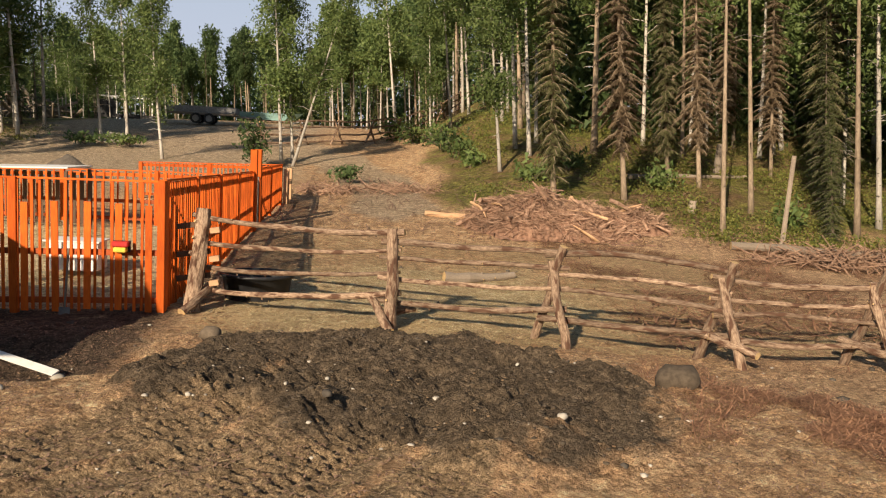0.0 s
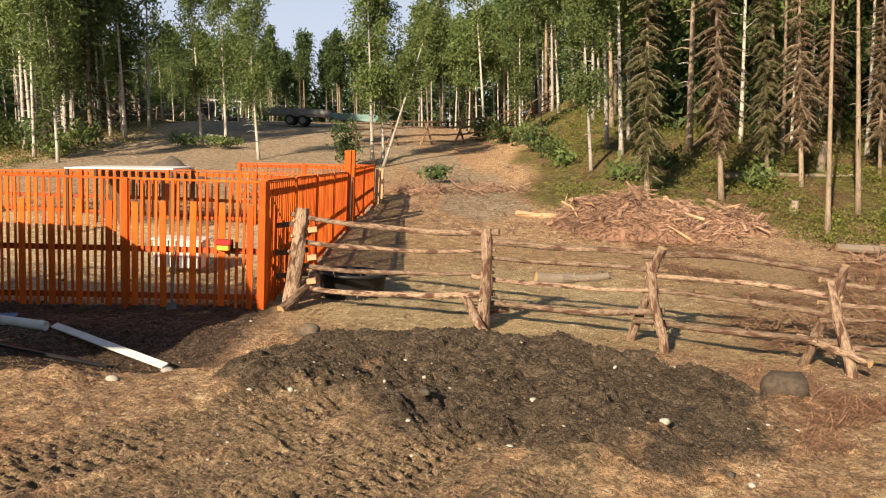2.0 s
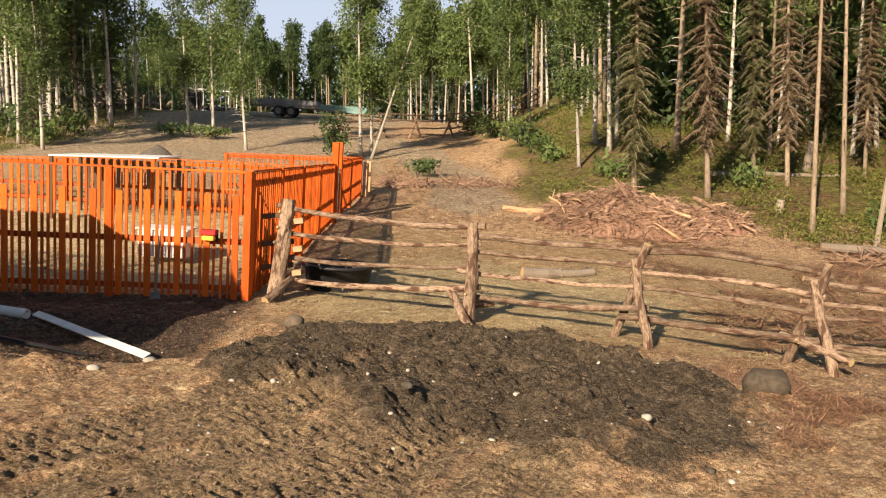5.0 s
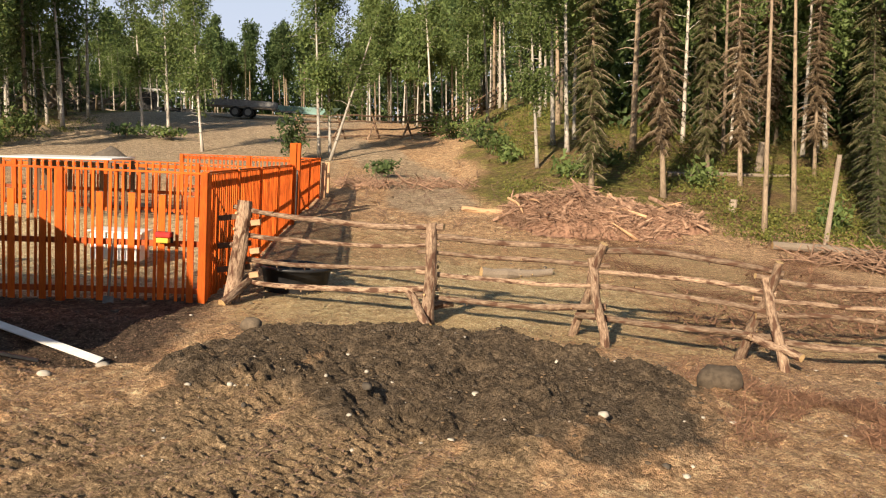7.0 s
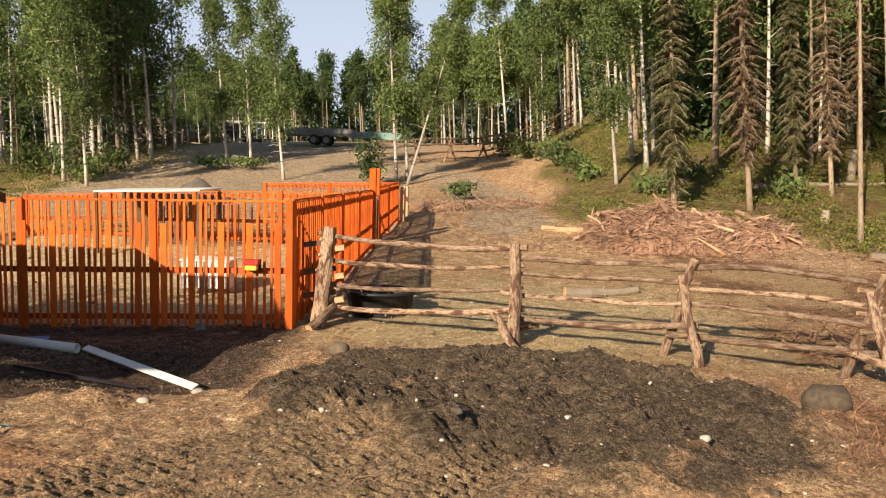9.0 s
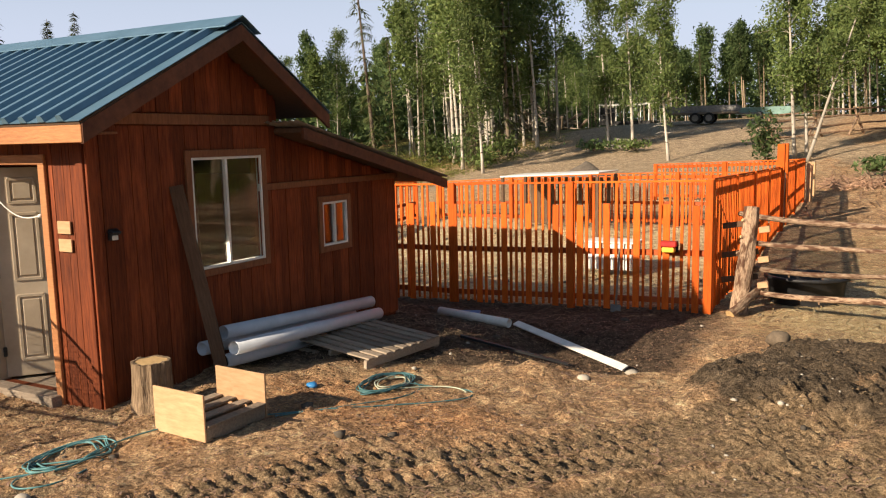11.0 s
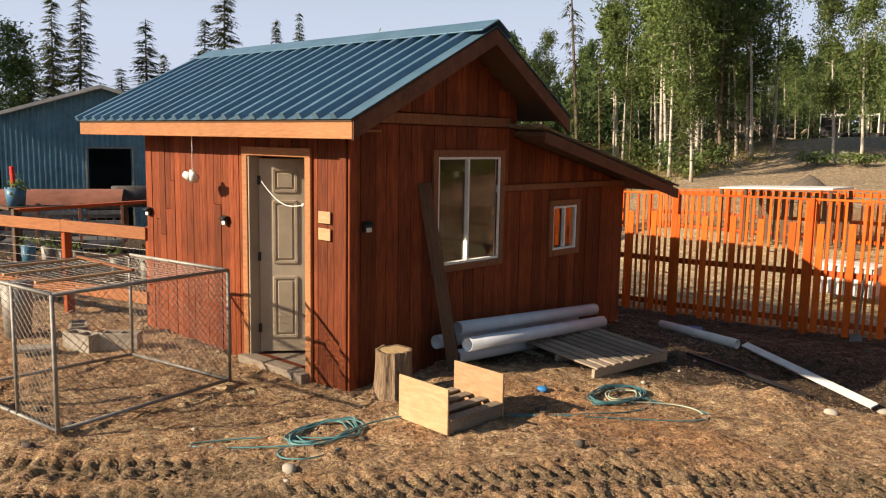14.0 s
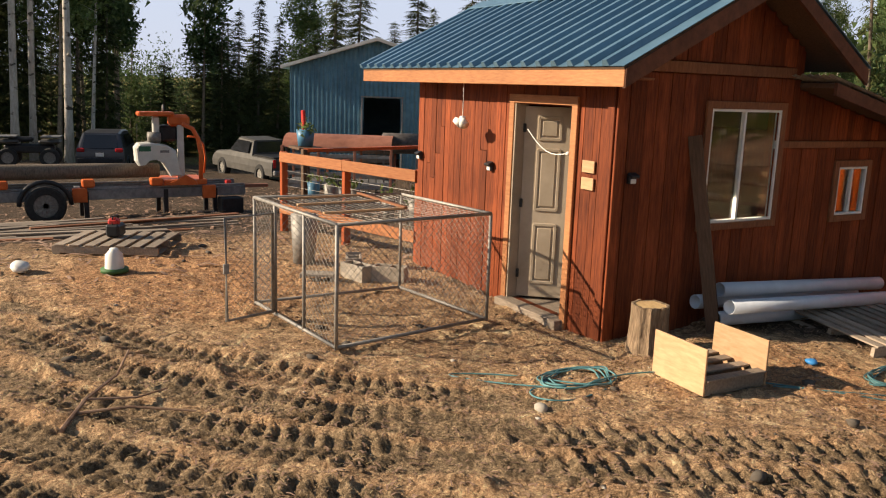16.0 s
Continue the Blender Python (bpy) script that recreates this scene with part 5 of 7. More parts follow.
# ---- litter on the ground, past counting ----
def scatter():
    nr = np.random.RandomState(17)
    ico = bmesh.new()
    bmesh.ops.create_icosphere(ico, subdivisions=1, radius=1)
    iv = np.array([tuple(v.co) for v in ico.verts])
    fi = np.array([[v.index for v in f.verts] for f in ico.faces])
    ico.free()

    def stones(name, label, x, y, r, material, flat=0.7):
        z = surface(x, y)
        k = iv[None] * (1 + 0.35 * nr.normal(size=(len(x), len(iv), 1)).clip(-1, 1) * .6)
        sc = np.stack([r * nr.uniform(.8, 1.3, len(x)), r * nr.uniform(.8, 1.3, len(x)), r * flat * nr.uniform(.7, 1.2, len(x))], 1)
        v = k * sc[:, None] + np.stack([x, y, z + r * .15], 1)[:, None]
        f = fi[None] + (np.arange(len(x)) * len(iv))[:, None, None]
        tagged(new(name, quick_mesh(name, v.reshape(-1, 3), f.reshape(-1, 3), material)), label, "stones", kind="stuff")

    n = 3600
    x, y = nr.uniform(-2.7, 2.9, n), nr.uniform(5.5, 10.6, n)
    ok = pile_mask(x, y) > .4
    stones("dark_gravel", "lumps of dark gravel and mud on the spread heap", x[ok], y[ok], .005 + .026 * nr.rand(ok.sum()) ** 4, DARKCLOD, .55)
    n = 5000
    x, y = nr.uniform(-11, 5, n), nr.uniform(-.8, 11, n)
    stones("clods", "crumbled clods of brown earth", x, y, .006 + .018 * nr.rand(n) ** 3, CLOD, .5)
    n = 150
    x, y = np.concatenate([nr.uniform(-11, 5, 90), nr.uniform(-2, 3, 60)]), np.concatenate([nr.uniform(-.8, 11, 90), nr.uniform(5.5, 9.5, 60)])
    stones("pale_pebbles", "pale pebbles scattered over bare earth", x, y, .008 + .022 * nr.rand(n) ** 2, PALESTONE)
    n = 500
    x, y = nr.uniform(-16, 8, n), nr.uniform(-2, 22, n)
    stones("pebbles", "grey pebbles scattered over bare earth", x, y, .012 + .05 * nr.rand(n) ** 3, STONE)

    def blades(name, label, x, y, ln, w, material, lift=.012, category="straw", up=.08):
        z = surface(x, y) + lift
        a = nr.uniform(0, 6.283, len(x))
        d = np.stack([np.cos(a), np.sin(a), nr.uniform(-up, up, len(x))], 1) * (ln * .5)[:, None]
        p = np.stack([-np.sin(a), np.cos(a), np.zeros(len(x))], 1) * (w * .5)[:, None]
        up_ = np.array([0, 0, 1.0])[None] * (w * .6)[:, None]
        c = np.stack([x, y, z], 1)
        bend = np.stack([nr.normal(size=len(x)), nr.normal(size=len(x)), np.zeros(len(x))], 1) * (ln * .08)[:, None]
        v = np.stack([c - d - p, c - d + p, c + bend + p + up_, c + bend - p + up_, c + d + p, c + d - p], 1).reshape(-1, 3)
        q = np.arange(len(x))[:, None] * 6
        f = np.concatenate([q + np.array([0, 1, 2, 3]), q + np.array([3, 2, 4, 5])], 0)
        tagged(new(name, quick_mesh(name, v, f, material)), label, category, kind="stuff")

    n = 30000
    x, y = nr.uniform(-10.5, 5.5, n), nr.uniform(-.5, 12, n)
    ok = (pile_mask(x, y) < .3) & (fbm(x, y, .8, 71, 3) > -.25)
    for pts, half in TRACKS:
        ok &= along(x, y, pts)[0] > half * nr.uniform(.2, 1.2, n)
    x, y = x[ok], y[ok]
    blades("straw_litter", "thin dry straw strewn over trampled earth", x, y, nr.uniform(.02, .09, len(x)), nr.uniform(.002, .0045, len(x)), STRAW)
    n = 24000
    x, y = nr.uniform(-2.5, 8, n), nr.uniform(10.2, 20, n)
    blades("hay_litter", "dry hay strewn beyond the log fence", x, y, nr.uniform(.06, .3, n), nr.uniform(.005, .014, n), STRAW)
    n = 34000
    x, y = nr.uniform(-10.5, 5, n), nr.uniform(-.5, 11, n)
    ok = (pile_mask(x, y) < .4) & (fbm(x, y, .6, 73, 3) > -.3)
    x, y = x[ok], y[ok]
    n = len(x)
    blades("wood_chips", "brown wood chips and twigs on the earth", x, y, nr.uniform(.015, .07, n), nr.uniform(.005, .014, n), TWIG, .008, "wood chips")
    n = 13000
    x, y = nr.normal(4.6, 1.0, n), nr.normal(6.9, 1.2, n)
    ok = (pile_mask(x, y) < .3) & (fbm(x, y, .9, 75, 3) > .05)
    x, y = x[ok], y[ok]
    n = len(x)
    blades("brush_litter", "reddish dry twigs and needles lying in drifts", x, y, nr.uniform(.06, .36, n), nr.uniform(.004, .010, n), REDTWIG, .03, "twigs", .4)
    n = 8000
    x, y = nr.uniform(4, 15, n), nr.uniform(10, 21, n)
    ok = fbm(x, y, .5, 78, 3) > -.05
    x, y = x[ok], y[ok]
    n = len(x)
    blades("slash_litter", "dry branches and slash over cleared ground", x, y, nr.uniform(.15, .9, n), nr.uniform(.008, .03, n), REDTWIG, .04, "twigs", .3)
    n = 2600
    x, y = nr.uniform(-27, -10.5, n), nr.uniform(-4, 9, n)
    blades("yard_chips", "bark, sticks and sawn offcuts strewn over the yard", x, y, nr.uniform(.05, .4, n), nr.uniform(.01, .05, n), TWIG, .015, "wood chips")
    n = 2600
    x, y = nr.uniform(-3, 14, n), nr.uniform(21, 36, n)
    blades("hill_litter", "fallen sticks on the slope", x, y, nr.uniform(.2, 1.1, n), nr.uniform(.01, .035, n), TWIG, .05, "twigs", .25)


scatter()

RND = random.Random(404)


def stick_heap(name, label, category, centre, size, count, r, lo, hi, seed, height, mats=(TWIG,)):
    """A tangled heap of sticks as one mesh."""
    rnd = random.Random(seed)
    v, f = [], []
    for _ in range(count):
        a = rnd.uniform(0, 6.283)
        k = math.sqrt(rnd.random())
        px_, py_ = k * math.cos(a) * size[0], k * math.sin(a) * size[1]
        hh = height * max(0, 1 - k * k) * rnd.uniform(.3, 1) * (.75 + .7 * noise.noise((px_ * 1.4, py_ * 1.4, seed)))
        ln = rnd.uniform(lo, hi)
        b, t = rnd.uniform(0, 6.283), rnd.uniform(-.7, .9)
        d = Vector((math.cos(b), math.sin(b), t)).normalized() * (ln / 2)
        c = Vector((px_, py_, hh + .05))
        mid = c + Vector((rnd.uniform(-.06, .06), rnd.uniform(-.06, .06), rnd.uniform(-.02, .08))) * ln
        rr = r * rnd.uniform(.35, 1.3)
        tv, tf, _ = tube([c - d, mid, c + d], [rr, rr * .8, rr * .4], 5)
        o = len(v)
        v += tv
        f += [tuple(i + o for i in q) for q in tf]
    x, y = centre
    return tagged(put(name, mesh_of(name, v, f, mats[0]), None, Matrix.Translation((x, y, gz(x, y)))), label, category, kind="stuff")


def root_mound(label, centre, size, height, seed, sticks, roots):
    """A mound of torn earth with roots and twigs sticking out of it, as one mesh."""
    rnd = random.Random(seed)
    x0, y0 = centre
    base = gz(x0, y0)

    def crest(px_, py_):
        k = max(0, 1 - (px_ / size[0]) ** 2 - (py_ / size[1]) ** 2) ** .6
        return height * k * (.62 + .55 * noise.noise((px_ * 1.1, py_ * 1.1, seed)) + .22 * noise.noise((px_ * 3.7, py_ * 3.7, seed))) + gz(x0 + px_, y0 + py_) - base

    v, f, idx = [], [], []
    nx, ny = 60, 34
    for j in range(ny + 1):
        for i in range(nx + 1):
            px_, py_ = size[0] * 1.1 * (2 * i / nx - 1), size[1] * 1.1 * (2 * j / ny - 1)
            v.append((px_, py_, crest(px_, py_) * .85 - .04 + .07 * noise.noise((px_ * 7, py_ * 7, 5))))
    f = [(j * (nx + 1) + i, j * (nx + 1) + i + 1, (j + 1) * (nx + 1) + i + 1, (j + 1) * (nx + 1) + i) for j in range(ny) for i in range(nx)]
    idx = [0] * len(f)
    for k in range(sticks + roots):
        big = k >= sticks
        a, q = rnd.uniform(0, 6.283), math.sqrt(rnd.random())
        px_, py_ = q * math.cos(a) * size[0], q * math.sin(a) * size[1]
        ln = rnd.uniform(.5, 1.3) if big else rnd.uniform(.12, .7)
        r = rnd.uniform(.03, .075) if big else rnd.uniform(.004, .014)
        b, t = rnd.uniform(0, 6.283), rnd.uniform(-.5, .9)
        d = Vector((math.cos(b), math.sin(b), t)).normalized() * (ln / 2)
        c = Vector((px_, py_, crest(px_, py_) * (rnd.uniform(.75, 1.05)) + .02))
        side = Vector((rnd.uniform(-1, 1), rnd.uniform(-1, 1), rnd.uniform(-.6, .6))) * (ln * .22)
        tv, tf, _ = tube([c - d, c - d * .3 + side, c + d * .4 + side * .6, c + d], [r, r * .9, r * .65, r * .2], 5 if big else 3, big)
        o = len(v)
        v += tv
        f += [tuple(i + o for i in g) for g in tf]
        idx += [2 if big and rnd.random() < .15 else 1] * len(tf)
    tagged(put("brush_pile", mesh_of("brush_pile", v, f, [LITTERSOIL, TWIG, PALE], False, idx), None, Matrix.Translation((x0, y0, base))), label, "brush pile", kind="stuff")


root_mound("tangled reddish pile of roots, branches and torn brush", (4.7, 22.1), (2.5, 1.25), 1.35, 1, 4200, 80)
root_mound("low heap of torn roots and brush", (7.2, 22.4), (.8, .6), .85, 2, 900, 14)
stick_heap("brush_pile", "grey heap of stacked logs and branches by the lane", "log pile", (-26.5, 62), (3.6, 2.0), 130, .10, 2.0, 4.5, 3, 1.7, (GREYWOOD,))
stick_heap("brush_pile", "low heap of slash and logs on cleared ground", "brush pile", (12.5, 19.5), (3.5, .8), 380, .02, .3, 1.7, 4, .3)

stick_heap("brush_pile", "torn roots and twigs along a sandy bank", "brush", (0.2, 28.6), (2.2, .8), 220, .02, .3, 1.3, 5, .25)
stick_heap("brush_pile", "dead twigs at the end of the orange pen", "brush", (-2.2, 28.0), (.9, .7), 160, .015, .3, 1.0, 6, .4)


def bush(x, y, r, h, seed, material=LEAF):
    nr = np.random.RandomState(seed)
    b = thing("shrub", "low leafy green shrub on the slope", "shrub", Matrix.Translation((x, y, gz(x, y))), "shrubs on the slope")
    v, f = [], []
    tips = []
    for k in range(9):
        a, t = nr.uniform(0, 6.283), nr.uniform(.15, .9)
        p = (r * t * math.cos(a), r * t * math.sin(a), h * nr.uniform(.55, 1))
        tips.append(p)
        tv, tf, _ = tube([(0, 0, -.05), (p[0] * .4, p[1] * .4, p[2] * .5), p], [.018, .012, .005], 4, False)
        o = len(v)
        v += tv
        f += [tuple(i + o for i in q) for q in tf]
    put("stem", mesh_of("stem", v, f, SPRUCEBARK), b)
    n = int(260 * r * h) + 120
    base = np.array(tips)[nr.randint(0, 9, n)]
    c = base * nr.uniform(.35, 1.05, (n, 1)) + nr.normal(size=(n, 3)) * np.array([.22 * r, .22 * r, .16 * h])
    c[:, 2] = np.abs(c[:, 2])
    lv, lf = leaf_cloud(c, nr.normal(size=(n, 3)) + np.array([0, 0, .6]), nr.uniform(.07, .16, n), nr)
    put("foliage", quick_mesh("foliage", lv, lf, material), b)


for i, (x, y, r, h) in enumerate(((-5.4, 34.4, .9, 1.9), (1.4, 43.5, 1.1, 1.2), (0.3, 46.0, 1.0, 1.4), (2.6, 37.5, 1.0, .9), (3.0, 34.5, .9, .8), (3.3, 31.6, .7, .7), (-1.6, 31.5, .7, .6), (2.4, 40.5, 1.1, 1.1),
                                  (5.0, 27.6, .7, .8), (6.6, 29.5, .9, .9), (9.4, 27.0, .8, .9), (11.9, 22.9, .6, 1.0), (-13.9, 38.9, 1.2, .5), (-12.0, 39.1, 1.3, .5), (-17.6, 33.8, 1.0, 1.1), (-19.0, 35.0, 1.4, 1.5), (-21, 36, 1.5, 1.4), (-18.0, 37.4, 1.2, 1.2))):
    bush(x, y, r, h, 500 + i, LEAF if i % 3 else LEAF_DEEP)


def lying_log(label, p, q, r0, r1, material=BARK, category="log"):
    m, ln = aim(p, q)
    tagged(put("fallen_log", log_mesh("fallen_log", ln, r0, r1, RND, .03, material), None, m), label, category)


lying_log("pale peeled log lying on bare earth by the brush pile", (1.2, 23.4, gz(1.2, 23.4) + .1), (3.3, 22.7, gz(3.3, 22.7) + .1), .10, .08, PALE)
lying_log("broken grey log on dry grass", (1.2, 15.2, gz(1.2, 15.2) + .08), (2.6, 15.6, gz(2.6, 15.6) + .1), .11, .07, GREYWOOD)
lying_log("grey fallen log at the foot of the slope", (9.2, 20.8, gz(9.2, 20.8) + .12), (14.5, 20.0, gz(14.5, 20) + .12), .12, .08, GREYWOOD)
lying_log("grey fallen trunk across the mossy slope", (8.6, 28.6, gz(8.6, 28.6) + .15), (13.6, 29.6, gz(13.6, 29.6) + .15), .10, .06, GREYWOOD)


def stump(x, y, r, h, label, bark=STUMPBARK, lean=0.0):
    n = 44
    groove = [1 + .10 * noise.noise((k * .9, r * 40, h)) + .07 * noise.noise((k * 2.7, h, 3)) for k in range(n)]
    v, f, cp = [], [], []
    levels = [(-.08, 1.2), (.04, 1.1), (h * .35, 1.0), (h * .7, .98), (h, .96), (h, .82), (h - .006, .80)]
    for i, (z, q) in enumerate(levels):
        for k in range(n):
            t = 6.2832 * k / n
            g = (groove[k] + .05 * noise.noise((k * .6, z * 9, 1))) if i < 5 else 1.0
            rr = r * q * g
            v.append((rr * math.cos(t) + lean * max(z, 0) / h, rr * math.sin(t), z + (.012 * noise.noise((k * .4, 7, h)) if i >= 4 else 0)))
    for i in range(len(levels) - 1):
        f += [(i * n + k, i * n + (k + 1) % n, (i + 1) * n + (k + 1) % n, (i + 1) * n + k) for k in range(n)]
        cp += [0] * n
    f.append(tuple(range((len(levels) - 1) * n, len(levels) * n)))
    cp.append(1)
    tagged(put("stump", mesh_of("stump", v, f, [bark, CUT if bark is STUMPBARK else bark], False, cp), None, Matrix.Translation((x, y, top(x, y)))), label, "stump")


stump(-6.32, 4.70, .165, .42, "upright cut log stump beside the shed wall")
stump(10.9, 21.4, .06, 2.5, "tall broken grey snag without branches", GREYWOOD, .08)
stump(12.6, 30.4, .13, 1.1, "short pale broken snag on the slope", GREYWOOD, .05)
for sx, sy, sh in ((9.4, 24.3, .35),):
    stump(sx, sy, .11, sh, "small grey stump on the cleared slope", GREYWOOD, .03)

for x, y, r, label, mm in ((3.05, 7.85, .21, "rounded dark boulder half sunk in the earth", DARKCLOD), (0.95, 5.9, .05, "grey cobble on dark gravel", STONE), (0.55, 7.1, .035, "small white stone on dark gravel", PALESTONE),
                           (1.5, 6.2, .04, "small pale stone on dark gravel", PALESTONE), (-5.6, 3.02, .05, "small pale stone on trampled earth", PALESTONE), (-3.5, 7.55, .055, "pale stone at the edge of the hollow", PALESTONE), (-3.2, 8.2, .06, "pale stone at the edge of the hollow", PALESTONE),
                           (-13.1, 40.6, .55, "sandy boulder beneath roadside birches", PALESTONE), (2.05, 9.6, .09, "grey stone at the rim of the gravel heap", STONE), (-1.9, 9.2, .12, "lump of dark earth at the rim of the heap", DARKCLOD)):
    tagged(put("stone", rock_mesh("stone", r, RND, mm, .72), None, Matrix.Translation((x, y, top(x, y) + r * .25))), label, "stone")


# ---- clutter by the shed ----
def crate():
    c = thing("crate", "open crate with two pale plywood ends and grey slats", "crate", Matrix.Translation((-5.52, 4.58, top(-5.52, 4.58))) @ Matrix.Rotation(radians(-3), 4, "Z"))
    for y in (-.315, .315):
        part("end_panel", box_bm(.56, .018, .36, (0, y, .20), .003), PALE, c, "pale plywood end panel")
    for x in (-.25, -.09, .08, .25):
        part("slat", box_bm(.09, .60, .018, (x, 0, .135), .003), GREYWOOD, c)
    for x in (-.26, 0, .26):
        part("runner", box_bm(.035, .60, .09, (x, 0, .075), .003), GREYWOOD, c)
    for x in (-.22, .22):
        part("slat", box_bm(.09, .60, .016, (x, 0, .018), .003), GREYWOOD, c)


crate()


def pallet(name, label, m, material, boards=8, L=1.1, W=1.0):
    p = thing("pallet", label, "pallet", m)
    for k in range(boards):
        part("deck_board", box_bm(W, L / boards * .66, .018, (0, -L / 2 + L * (k + .5) / boards, .115), .003), material, p)
    for x in (-W / 2 + .03, 0, W / 2 - .03):
        part("runner", box_bm(.04, L, .088, (x, 0, .06), .003), material, p)
    for y in (-L / 2 + .06, L / 2 - .06):
        part("bottom_board", box_bm(W, .09, .016, (0, y, .008), .003), material, p)


pallet("pallet", "weathered grey pallet lying tilted on dark earth", Matrix.Translation((-5.83, 7.22, top(-5.83, 7.22) + .01)) @ Matrix.Rotation(radians(-8), 4, "Z") @ Matrix.Rotation(radians(4), 4, "Y"), GREYWOOD, 9, 1.2, 1.05)


def pipe(name, label, p, q, r, material, category="pipe", wall=.006):
    m, ln = aim(p, q)
    n = 20
    v, f = [], []
    for z, rr in ((0, r), (ln, r), (ln, r - wall), (0, r - wall)):
        v += [(rr * math.cos(6.2832 * k / n), rr * math.sin(6.2832 * k / n), z) for k in range(n)]
    for a in range(4):
        b = (a + 1) % 4
        f += [(a * n + k, a * n + (k + 1) % n, b * n + (k + 1) % n, b * n + k) for k in range(n)]
    return tagged(put(name, mesh_of(name, v, f, material, True), None, m), label, category, "stacked pipes" if material is PIPE else "")


for p, q in (((-6.42, 5.66, .47), (-6.42, 8.15, .31)), ((-6.22, 5.58, .36), (-6.24, 8.05, .20)), ((-6.60, 5.55, .32), (-6.60, 8.0, .18)), ((-6.40, 5.62, .20), (-6.42, 7.0, .10))):
    pipe("drain_pipe", "long grey plastic drain pipe stacked by the shed", p, q, .068, PIPE)
pipe("white_pipe", "white plastic pipe lying in the shadow", (-6.35, 9.74, top(-6.35, 9.74) + .05), (-5.2, 9.52, top(-5.2, 9.52) + .07), .06, PVC)


def bar(name, label, p, q, w, t, material, category, roll=0):
    m, ln = aim(p, q)
    return tagged(put(name, box_mesh(name, w, t, ln, material, .003, (0, 0, ln / 2)), None, m @ Matrix.Rotation(radians(roll), 4, "Z")), label, category)


bar("white_board", "long white painted board lying over a hollow", (-5.15, 9.62, top(-5.15, 9.62) + .05), (-3.42, 8.72, top(-3.42, 8.72) + .06), .10, .022, PVC, "board", 20)
bar("black_bar", "thin black plastic bar on dark earth", (-5.35, 8.45, top(-5.35, 8.45) + .03), (-4.1, 8.75, top(-4.1, 8.75) + .04), .05, .03, BLACK, "bar")
bar("leaning_plank", "dark weathered plank leaning against the shed wall", (-6.40, 5.62, top(-6.4, 5.62) - .02), (-6.70, 5.45, 1.88), .125, .035, DARKWOOD, "plank", 90)
tagged(put("blue_sheet", box_mesh("blue_sheet", .34, .26, .03, BLUETARP, .01), None, Matrix.Translation((-6.2, 10.3, top(-6.2, 10.3) + .02)) @ Matrix.Rotation(.4, 4, "Z")), "folded blue plastic sheet on the ground", "sheet")
tagged(put("blue_bag", rock_mesh("blue_bag", .05, RND, BLUETARP, .6), None, Matrix.Translation((-5.45, 5.75, top(-5.45, 5.75) + .02))), "crumpled dark blue plastic bag on the ground", "bag")


def hose(label, pts, material, r=.0065):
    cu = bpy.data.curves.new("garden_hose", "CURVE")
    cu.dimensions, cu.bevel_depth, cu.bevel_resolution, cu.resolution_u = "3D", r, 2, 6
    sp = cu.splines.new("NURBS")
    sp.points.add(len(pts) - 1)
    sp.use_endpoint_u, sp.order_u = True, 3
    for p, (x, y, dz) in zip(sp.points, pts):
        p.co = (x, y, top(x, y) + r + dz, 1)
    cu.materials.append(material)
    dg = bpy.context.evaluated_depsgraph_get()
    tmp = new("garden_hose", cu)
    bpy.context.view_layer.update()
    me = bpy.data.meshes.new_from_object(tmp.evaluated_get(bpy.context.evaluated_depsgraph_get()))
    bpy.data.objects.remove(tmp)
    tagged(put("garden_hose", me), label, "hose")


def coil(cx, cy, rx, ry, turns, rnd, a0=0.0):
    out = []
    for i in range(int(turns * 10)):
        a = a0 + 6.2832 * i / 10
        k = rnd.uniform(.75, 1.12)
        out.append((cx + rx * k * math.cos(a) + rnd.uniform(-.03, .03), cy + ry * k * math.sin(a) + rnd.uniform(-.03, .03), rnd.uniform(0, .035)))
    return out


hose("teal garden hose coiled loosely on trampled earth", [(-5.75, 4.35, 0), (-5.9, 4.05, 0)] + coil(-6.0, 3.62, .20, .30, 3, RND) + [(-6.2, 3.0, 0), (-6.5, 2.75, 0), (-6.55, 2.9, 0), (-6.3, 3.3, 0)] + coil(-5.98, 3.66, .24, .34, 3, RND) + [(-6.0, 3.2, 0), (-5.75, 3.05, 0), (-5.55, 3.3, 0), (-5.7, 3.7, 0)], HOSE)
hose("teal garden hose coiled loosely near the pallet", [(-5.2, 4.95, 0), (-4.95, 5.3, 0), (-4.75, 5.65, 0), (-4.6, 6.0, 0), (-4.65, 6.4, 0)] + coil(-4.95, 6.2, .18, .38, 7, RND, 1.0) + [(-4.6, 6.5, 0), (-4.25, 6.6, 0), (-4.1, 6.35, 0), (-4.3, 6.05, 0), (-4.6, 5.7, 0), (-5.0, 5.2, 0), (-5.3, 4.95, 0)], HOSE)
hose("pale green hose lying over the teal one", coil(-4.9, 6.25, .14, .24, 2, RND) + [(-4.6, 6.45, .02), (-4.35, 6.55, .02), (-4.2, 6.4, .01)], HOSE_PALE)


